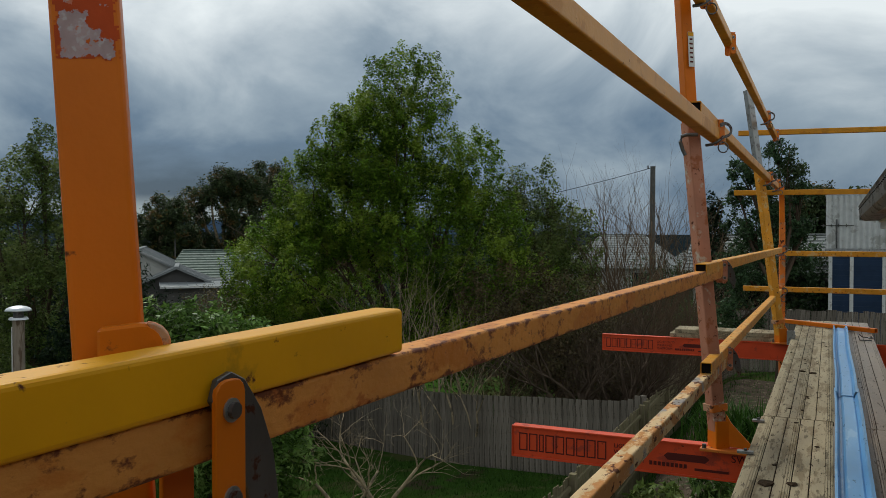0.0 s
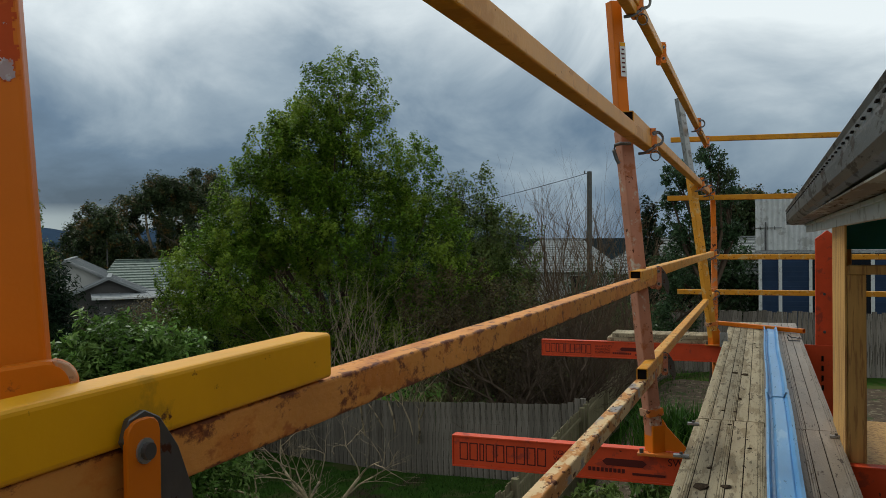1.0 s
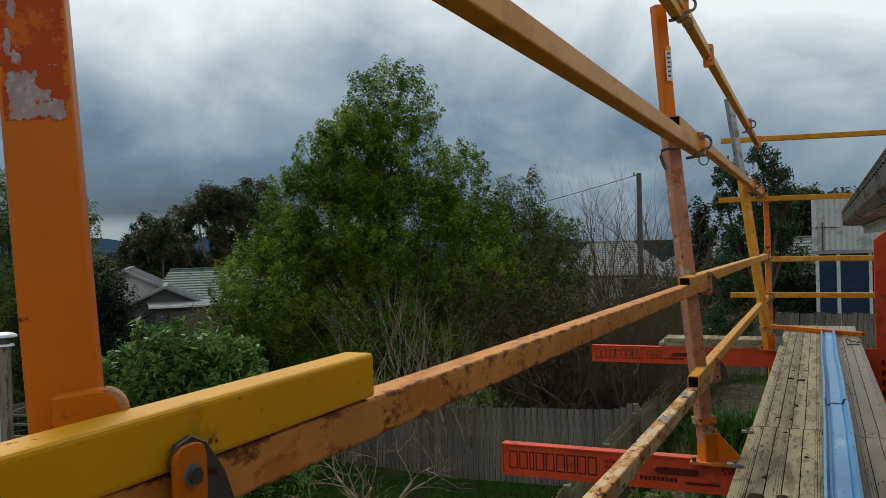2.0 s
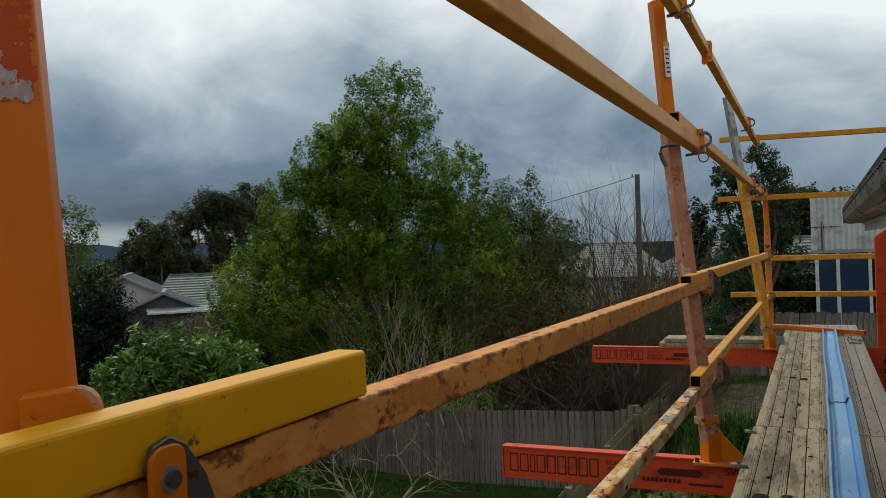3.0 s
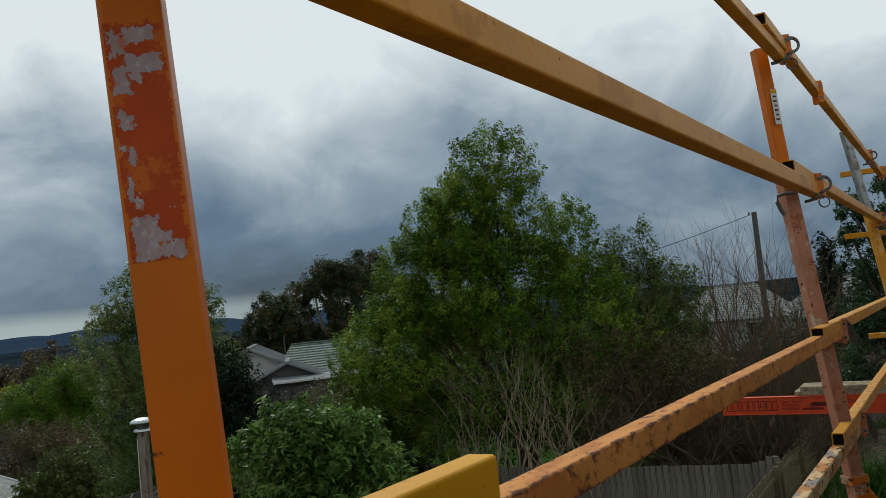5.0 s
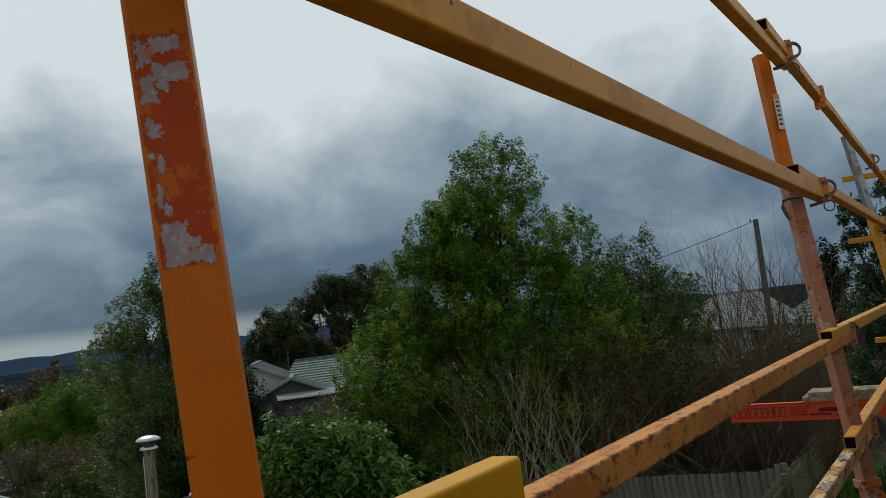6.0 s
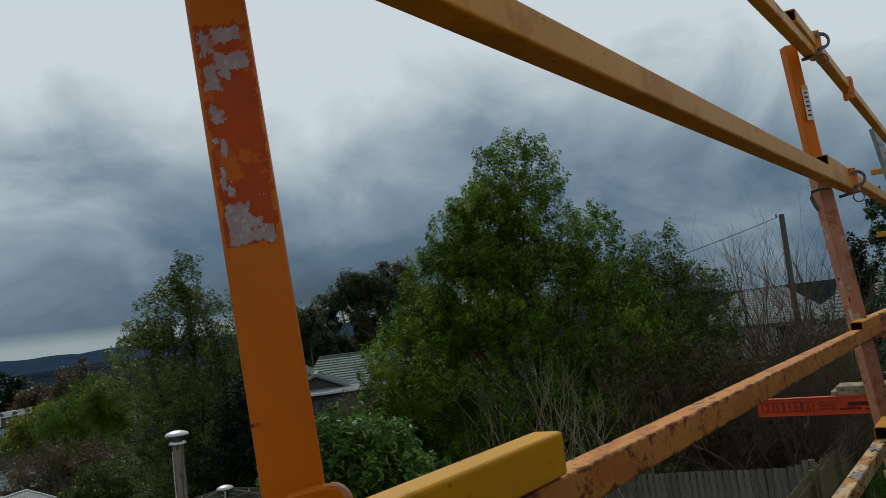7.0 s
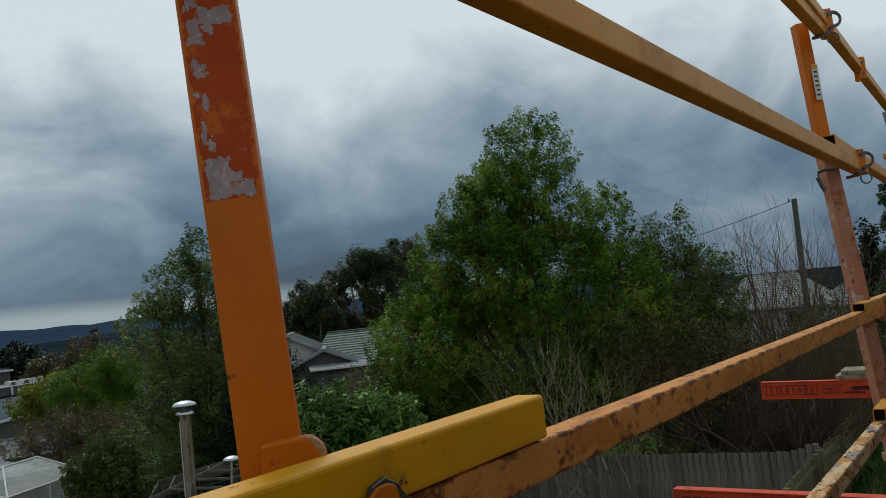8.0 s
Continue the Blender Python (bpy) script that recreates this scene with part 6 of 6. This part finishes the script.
tatter("sticker_film", [(0.06, 0.96, 0.0, 3.85)], 0.0002, M["sticker_red"], 3.0, "red film left by the sticker", 0.0022)
for k, pieces in enumerate((
        [(0.12, 0.56, 0.02, 0.74), (0.12, 0.90, 0.02, 0.30), (0.52, 0.72, 0.24, 0.50)],
        [(0.14, 0.24, 0.95, 1.38), (0.22, 0.32, 0.84, 1.12)],
        [(0.12, 0.22, 1.66, 1.90), (0.20, 0.34, 1.46, 1.84)],
        [(0.12, 0.24, 2.16, 2.50), (0.18, 0.38, 2.06, 2.34)],
        [(0.10, 0.38, 2.66, 3.12), (0.28, 0.90, 3.00, 3.34), (0.30, 0.56, 2.86, 3.06), (0.12, 0.36, 3.28, 3.72), (0.30, 0.86, 3.50, 3.80)],
        [(0.44, 0.54, 1.02, 1.07), (0.62, 0.84, 0.80, 0.84)])):
    tatter("sticker_scrap", pieces, 0.0006, M["sticker"], 11.0 + 7 * k, "torn greyish paper scrap of a sticker")

label2 = part("warning_label", box(0.0, 0.001, -0.016, 0.016, 0, 0.17), M["white"], p2, "white printed label with unreadable bars")
label2.matrix_local = Matrix.Translation((-0.130 + 0.005, -0.075, 1.83)) @ Matrix.Rotation(radians(-48), 4, "Z") @ Matrix.Rotation(radians(-4.5), 4, "Y")
for k in range(6):
    part("print_bar", box(0.0012, 0.002, -0.010 + 0.003 * (k % 2), 0.008, 0.02 + 0.022 * k, 0.028 + 0.022 * k), M["ink"], label2)
part("yellow_band", box(0.0012, 0.002, -0.015, 0.015, 0.150, 0.168), M["yellow"], label2)

# ---- clips, hooks and mud on the planks ----
for x, y, w in ((-0.185, 4.78, 0.06), (0.500, 4.70, 0.06), (-0.165, 8.71, 0.05), (0.50, 8.80, 0.05), (-0.19, 4.10, 0.07)):
    cl = thing("plank_clip", "grey steel hold-down clip on a plank edge", "clip", (x, y, PZ), "plank clips")
    part("clip_body", box(-w / 2, w / 2, -0.016, 0.016, 0.001, 0.014, 0.003), M["galv"], cl)
    part("clip_bolt", rod((0, 0, 0.012), (0, 0, 0.024), 0.008, seg=6), M["steel"], cl)
wh = thing("wire_hook", "bent black wire hook lying on the planks", "hook", (0.40, 8.70, PZ))
part("wire", wire_path([(0.10, -0.10, 0.008), (0.0, -0.10, 0.008), (-0.01, -0.10, 0.04), (-0.01, 0.10, 0.045), (0.03, 0.12, 0.012), (0.12, 0.12, 0.010)], 0.006), M["steel"], wh)
blk = thing("steel_block", "grey galvanised socket beside the far post", "block", (-0.175, 8.50, 2.444))
part("socket", hollow((0, 0, 0), (0, 0, 0.13), 0.07, 0.07, 0.005), M["galv"], blk)
rng = random.Random(77)
M["mud"] = paint("dried_mud", (0.055, 0.038, 0.024), 0.95, vary=0.3, bump=0.8)
spots = [(-0.075, 3.66, 0.030), (0.017, 3.69, 0.020), (0.047, 6.52, 0.026), (-0.023, 6.58, 0.022), (-0.06, 3.95, 0.010), (0.10, 4.35, 0.012), (0.06, 3.45, 0.012), (0.03, 5.6, 0.012), (-0.05, 5.2, 0.012)]
spots += [(rng.uniform(-0.16, 0.15), rng.uniform(2.6, 8.5), rng.uniform(0.004, 0.011)) for k in range(34)]
for x, y, r in spots:
    cl = bmesh.new()
    bmesh.ops.create_icosphere(cl, subdivisions=2, radius=1.0)
    sq = rng.uniform(0.6, 1.8)
    for v in cl.verts:
        k = 1 + 0.45 * noise.noise(v.co * 2.3 + Vector((x * 90, y * 50, 0)))
        v.co = Vector((v.co.x * r * k, v.co.y * r * sq * k, max(v.co.z, -0.2) * r * 0.35 * k))
    clod = link("mud_clod", cl, M["mud"])
    clod.location = (x, y, PZ + 0.0025)
    tagged(clod, "dried dark mud clod stuck on the plank", "mud", "mud clods")

# ---- things in the yards below, on the valley side ----
fl = thing("flue", "stained metal flue pipe with a pale domed cap", "flue", (-10.93, 8.74, ground_z(-10.93, 8.74)))
fz = 2.16 - fl.location.z
part("pipe", rod((0, 0, 0), (0, 0, fz), 0.085, seg=20), M["flue"], fl)
for z in (fz - 0.02, fz - 0.9, fz - 1.9):
    part("joint_band", rod((0, 0, z), (0, 0, z + 0.035), 0.092, seg=20), M["flue"], fl)
part("conduit", rod((-0.10, -0.03, 0), (-0.10, -0.03, fz - 0.1), 0.016, seg=6), M["frame_white"], fl)
part("collar", rod((0, 0, fz + 0.02), (0, 0, fz + 0.05), 0.14, 0.13, 24), M["cap"], fl)
part("neck", rod((0, 0, fz + 0.05), (0, 0, fz + 0.15), 0.075, seg=16), M["steel"], fl)
dome = bmesh.new()
bmesh.ops.create_uvsphere(dome, u_segments=24, v_segments=12, radius=0.19)
for v in dome.verts:
    v.co.z = max(v.co.z, 0.0) * 0.42 + fz + 0.15
part("cap", dome, M["cap"], fl, "pale domed rain cap", True)

# gazebo: bare hexagonal roof frame
gb = thing("gazebo", "weathered open hexagonal timber gazebo frame", "gazebo", (-12.80, 11.2, ground_z(-12.80, 11.2)))
gzb = gb.location.z
R, ze, zp = 1.72, 0.44 - gzb, 0.86 - gzb
def hexp(r, k, z):
    a = radians(60 * k + 18)
    return (r * math.cos(a), r * math.sin(a), z)
for k in range(6):
    part("corner_post", box(hexp(R * 0.96, k, 0)[0] - 0.05, hexp(R * 0.96, k, 0)[0] + 0.05, hexp(R * 0.96, k, 0)[1] - 0.05, hexp(R * 0.96, k, 0)[1] + 0.05, 0, ze), M["timber_grey"], gb)
    part("edge_beam", hollow(hexp(R, k, ze), hexp(R, k + 1, ze), 0.045, 0.14, 0.015), M["timber_grey"], gb)
    part("rafter", hollow(hexp(R, k, ze + 0.06), hexp(0.12, k, zp), 0.04, 0.07, 0.015), M["timber_grey"], gb)
    for q, f in enumerate((0.30, 0.52, 0.76)):
        z = ze + 0.08 + (zp - ze - 0.06) * (1 - f)
        part("purlin", hollow(hexp(R * f, k, z), hexp(R * f, k + 1, z), 0.03, 0.045, 0.012), M["timber_grey"], gb)
    for q in range(7):
        a, b = Vector(hexp(R * 0.95, k, 0)), Vector(hexp(R * 0.95, k + 1, 0))
        if k not in (3, 4):
            p = a.lerp(b, (q + 0.5) / 7)
            part("lattice_slat", rod((p.x, p.y, ze - 0.75), (p.x, p.y, ze - 0.07), 0.015, seg=4), M["timber_grey"], gb)
    if k not in (3, 4):
        for q in range(4):
            part("lattice_rail", rod((*hexp(R * 0.95, k, 0)[:2], ze - 0.2 - 0.16 * q), (*hexp(R * 0.95, k + 1, 0)[:2], ze - 0.2 - 0.16 * q), 0.013, seg=4), M["timber_grey"], gb)
part("deck", rod((0, 0, 0.05), (0, 0, 0.12), R * 0.95, seg=6), M["timber_grey"], gb)
cap = bmesh.new()
bmesh.ops.create_uvsphere(cap, u_segments=20, v_segments=10, radius=0.17)
for v in cap.verts:
    v.co.z = max(v.co.z, 0) * 0.45 + zp + 0.03
part("dome", cap, M["cap"], gb, "small white dome at the peak", True)
for k, (p, q) in enumerate((((1.4, -1.25, ze), (1.9, -0.1, 0.0)), ((1.5, -0.9, ze - 0.4), (2.1, 0.0, 0.0)))):
    part("prop", rod(p, q, 0.022, seg=5), M["timber_grey"], gb)

# greenhouse: pipe frame under milky film, hipped roof, blue door
gh = thing("greenhouse", "milky plastic greenhouse with a white pipe frame and blue door", "greenhouse", (-25.0, 13.1, -2.85))
A, B, C, D = Vector((0, 0, 0)), Vector((-3.35, -0.25, 0)), Vector((-4.75, 3.2, 0)), Vector((-1.45, 3.45, 0))
H = Vector((0, 0, 1.92))
rid1, rid2 = Vector((-2.0, 0.95, 2.55)), Vector((-2.75, 2.5, 2.55))
def film(name, pts, material, parent):
    bm = bmesh.new()
    vs = [bm.verts.new(p) for p in pts]
    n = (vs[1].co - vs[0].co).cross(vs[2].co - vs[0].co).normalized() * 0.008
    back = [bm.verts.new(p.co - n) for p in vs]
    bm.faces.new(vs); bm.faces.new(back[::-1])
    for k in range(len(vs)):
        bm.faces.new((vs[k], back[k], back[(k + 1) % len(vs)], vs[(k + 1) % len(vs)]))
    return part(name, bm, material, parent)
lowz = Vector((0, 0, 0.30))
film("side_film", [A + lowz, A + H, D + H, D + lowz], M["plastic"], gh)
film("front_film", [A + lowz, A + H, A.lerp(B, 0.55) + H, A.lerp(B, 0.55) + lowz], M["plastic"], gh)
film("front_film", [A.lerp(B, 0.78) + lowz * 0.3, A.lerp(B, 0.78) + H, B + H, B + lowz * 0.3], M["plastic"], gh)
film("rear_film", [B + lowz, B + H, C + H, C + lowz], M["plastic"], gh)
film("rear_film", [C + lowz, C + H, D + H, D + lowz], M["plastic"], gh)
for pts in ([A + H, D + H, rid2, rid1], [B + H, A + H, rid1], [C + H, B + H, rid1, rid2], [D + H, C + H, rid2]):
    film("roof_film", [p + Vector((0, 0, 0.01)) for p in pts], M["plastic"], gh)
for a, b in ((A, A + H), (B, B + H), (C, C + H), (D, D + H), (A + H, B + H), (B + H, C + H), (C + H, D + H), (D + H, A + H), (A + H, rid1), (B + H, rid1), (C + H, rid2), (D + H, rid2), (rid1, rid2), (A.lerp(D, 0.5), A.lerp(D, 0.5) + H)):
    part("frame_pipe", rod(a + Vector((0.015, -0.01, 0.02)), b + Vector((0.015, -0.01, 0.02)), 0.028, seg=8), M["frame_white"], gh)
dA, dB = A.lerp(B, 0.57), A.lerp(B, 0.72)
part("door", box(min(dA.x, dB.x), max(dA.x, dB.x), -0.20, -0.15, 0.05, 1.82, 0.01), M["bluedoor"], gh)
for p in (A.lerp(B, 0.56), A.lerp(B, 0.75)):
    part("door_jamb", box(p.x - 0.07, p.x + 0.07, p.y - 0.06, p.y + 0.06, 0, 1.95, 0.005), M["timber_grey"], gh)
corrugated("skirt", A + Vector((0.05, -0.02, 0.0)), (0, 0, 1), (D - A).normalized(), 0.36, (D - A).length, 0.076, 0.018, M["corr"], gh)
corrugated("skirt", A + Vector((0.0, -0.05, 0.0)), (0, 0, 1), (B - A).normalized(), 0.30, (B - A).length * 0.54, 0.076, 0.018, M["corr"], gh)
for k in range(6):
    px = A.lerp(C, 0.25 + 0.1 * k)
    plant = leaf_cloud("seedling", [(px.x, px.y, 0.35, 0.3, 0.3, 0.3)], 400, 0.07, M["leaf_mid"], gh, 400 + k, 20, 0.15)
for k in range(5):
    part("trellis_wire", rod(A.lerp(D, 0.35 + 0.1 * k) + Vector((-0.1, 0, 0.7)), A.lerp(D, 0.35 + 0.1 * k) + Vector((-0.1, 0, 1.7)), 0.01, seg=4), M["steel"], gh)

# sheds and roofs
sh = thing("shed", "brown brick shed with a pale corrugated skillion roof", "shed", (-31.5, 12.5, ground_z(-31.5, 12.5) - 0.2))
shz = sh.location.z
part("wall", box(-3.2, 3.0, -6.0, 3.4, 0, -0.85 - shz), M["brick"], sh)
corrugated("roof", (3.4, -6.4, -0.83 - shz), (-1, 0, 0.055), (0, 1, 0), 7.2, 10.2, 0.12, 0.025, M["corr"], sh)
part("fascia", box(3.34, 3.42, -6.4, 3.8, -1.02 - shz, -0.84 - shz, 0.005), M["timber_grey"], sh)
part("parapet", box(3.1, 3.3, -6.3, -1.8, -0.72 - shz, -0.42 - shz, 0.01), M["pine"], sh)
corrugated("porch_roof", (5.2, -6.5, -1.25 - shz), (-1, 0, 0.10), (0, 1, 0), 1.9, 4.0, 0.12, 0.025, M["corr_white"], sh)
part("door", box(3.0, 3.04, 1.6, 2.4, 0.2, 1.75), M["dark_wall"], sh)
br = thing("tin_roof_shed", "low shed with a rusty brown corrugated roof", "shed", (-11.1, 4.33, ground_z(-11.1, 4.33)))
o = Vector((0, 0, 1.45 - br.location.z))
corrugated("roof", o + Vector((-0.35, -0.8, 0.42)), (0.55, 1.25, -0.66), (0.9, -0.36, -0.12), 4.6, 3.2, 0.076, 0.018, M["corr_brown"], br)
part("barge_board", hollow(o + Vector((-0.37, -0.8, 0.42)), o + Vector((-0.37, -0.8, 0.42)) + Vector((0.55, 1.25, -0.66)).normalized() * 4.6, 0.03, 0.10, 0.01), M["white"], br)
part("wall", box(0.2, 2.2, -1.8, 0.4, 0, 1.2 - br.location.z - 0.8), M["brick"], br)
cl = thing("clothes_hoist", "rotary clothes hoist with thin metal arms", "clothes line", (-22.6, 9.6, ground_z(-22.6, 9.6)))
part("mast", rod((0, 0, 0), (0, 0, 1.9), 0.03, seg=8), M["steel"], cl)
for k in range(4):
    a = radians(35 + 90 * k)
    part("arm", rod((0, 0, 1.5), (1.7 * math.cos(a), 1.7 * math.sin(a), 1.85), 0.018, seg=6), M["steel"], cl)
    for q in (0.45, 0.7, 0.97):
        b = radians(125 + 90 * k)
        part("line", rod((1.7 * q * math.cos(a), 1.7 * q * math.sin(a), 1.5 + 0.35 * q), (1.7 * q * math.cos(b), 1.7 * q * math.sin(b), 1.5 + 0.35 * q), 0.006, seg=4), M["frame_white"], cl)


def big_roof(name, label, corners, z0, z1, roof_mat, wall_mat, rib=1.0):
    """A wide low industrial building: walls under a ribbed metal roof. Corners: front left, front right, back right, back left."""
    c = [Vector((x, y, 0)) for x, y in corners]
    b = thing(name, label, "building", (c[0].x, c[0].y, -5.5))
    o = Vector((c[0].x, c[0].y, -5.5))
    zs = (z0, z0, z1, z1)
    top = [Vector((p.x, p.y, z)) - o for p, z in zip(c, zs)]
    bm = bmesh.new()
    lo = [bm.verts.new((p.x, p.y, 0)) for p in top]
    hi = [bm.verts.new(p - Vector((0, 0, 0.15))) for p in top]
    for k in range(4):
        bm.faces.new((lo[k], lo[(k + 1) % 4], hi[(k + 1) % 4], hi[k]))
    part("wall", bm, wall_mat, b)
    mid = sum(top, Vector()) / 4
    over = [mid + (p - mid) * 1.02 for p in top]
    film("roof", over, roof_mat, b)
    n = int((over[1] - over[0]).length / rib)
    for k in range(n + 1):
        f = k / n
        part("roof_rib", hollow(over[0].lerp(over[1], f) + Vector((0, 0, 0.02)), over[3].lerp(over[2], f) + Vector((0, 0, 0.02)), 0.07, 0.07, 0.03), roof_mat, b)
    part("fascia", hollow(over[0], over[1], 0.1, 0.17, 0.03), M["frame_white"], b)
    return b


i1 = big_roof("workshop", "wide low workshop with a dark grey-blue metal roof", [(-52.0, 20.5), (-64.9, 38.7), (-78.5, 44.0), (-74.0, 14.0)], -1.65, -1.25, M["grey_roof"], M["dark_wall"], 1.1)
i2 = big_roof("workshop", "workshop with a pale metal roof", [(-75.0, 20.0), (-83.0, 46.3), (-100.3, 55.7), (-98.0, 20.0)], -1.0, -0.9, M["light_roof"], M["dark_wall"], 2.0)
i3 = big_roof("workshop", "long dark workshop with a pale roof edge", [(-95.0, 20.0), (-100.0, 53.0), (-125.0, 62.0), (-130.0, 22.0)], 0.65, 1.5, M["grey_roof"], M["dark_wall"], 2.5)
for k in range(10):
    f = k / 9
    rp = thing("guard_post", "white roof guard post on the workshop", "post", (-74.0 - 8.5 * f, 22.0 + 24.0 * f, -1.25), "roof guard posts")
    part("upright", box(-0.08, 0.08, -0.08, 0.08, 0, 1.0), M["frame_white"], rp)
    part("rail", rod((0, 0, 0.9), (-8.5 / 9, 24.0 / 9, 0.9), 0.035, seg=5), M["frame_white"], rp)
    part("netting", hollow((-0.15, 0, 0.42), (-8.5 / 9 - 0.15, 24.0 / 9, 0.42), 0.03, 0.8, 0.01), M["dark_wall"], rp, "sagging black netting")
for x, y in ((-61.5, 26.5), (-66.0, 36.5), (-68.5, 38.5)):
    vn = thing("roof_vent", "round white roof ventilator", "vent", (x, y, -1.47), "roof ventilators")
    part("stem", rod((0, 0, 0), (0, 0, 0.5), 0.35, seg=12), M["corr"], vn)
    tb = bmesh.new(); bmesh.ops.create_uvsphere(tb, u_segments=12, v_segments=8, radius=0.5)
    for v in tb.verts: v.co.z = v.co.z * 0.6 + 0.65
    part("head", tb, M["cap"], vn, "", True)
for k, (x, y) in enumerate(((-86.0, 33.0), (-87.0, 35.0), (-88.5, 47.0), (-89.5, 49.0), (-90.5, 51.0))):
    ac = thing("air_conditioner", "pale box air conditioner on the workshop roof", "air conditioner", (x, y, -0.93), "air conditioners")
    part("case", box(-0.35, 0.35, -0.55, 0.55, 0.05, 0.75, 0.04), M["corr_white"], ac)
    part("fan_grille", rod((0.36, 0, 0.4), (0.375, 0, 0.4), 0.27, seg=14), M["dark_wall"], ac)
gable_house("shed", "small shed with a bright white sheet roof", (-41.5, 21.5, -4.2), 60, 5.0, 4.0, 2.6, 0.5, M["dark_wall"], M["light_roof"], 0.3, sheet=True)
# pale far buildings across the town
rng = random.Random(5)
for k in range(26):
    a = radians(rng.uniform(38, 68)); r = rng.uniform(130, 420)
    x, y = -r * math.sin(a), r * math.cos(a)
    w, d, hgt = rng.uniform(6, 16), rng.uniform(6, 12), rng.uniform(3, 5)
    gable_house("house", "small distant house in the valley town", (x, y, ground_z(x, y)), rng.uniform(0, 180), w, d, hgt, 1.6, M["wall_pale"], M[rng.choice(["light_roof", "greytile", "grey_roof"])], 0.3, sheet=False, hip=1.0)
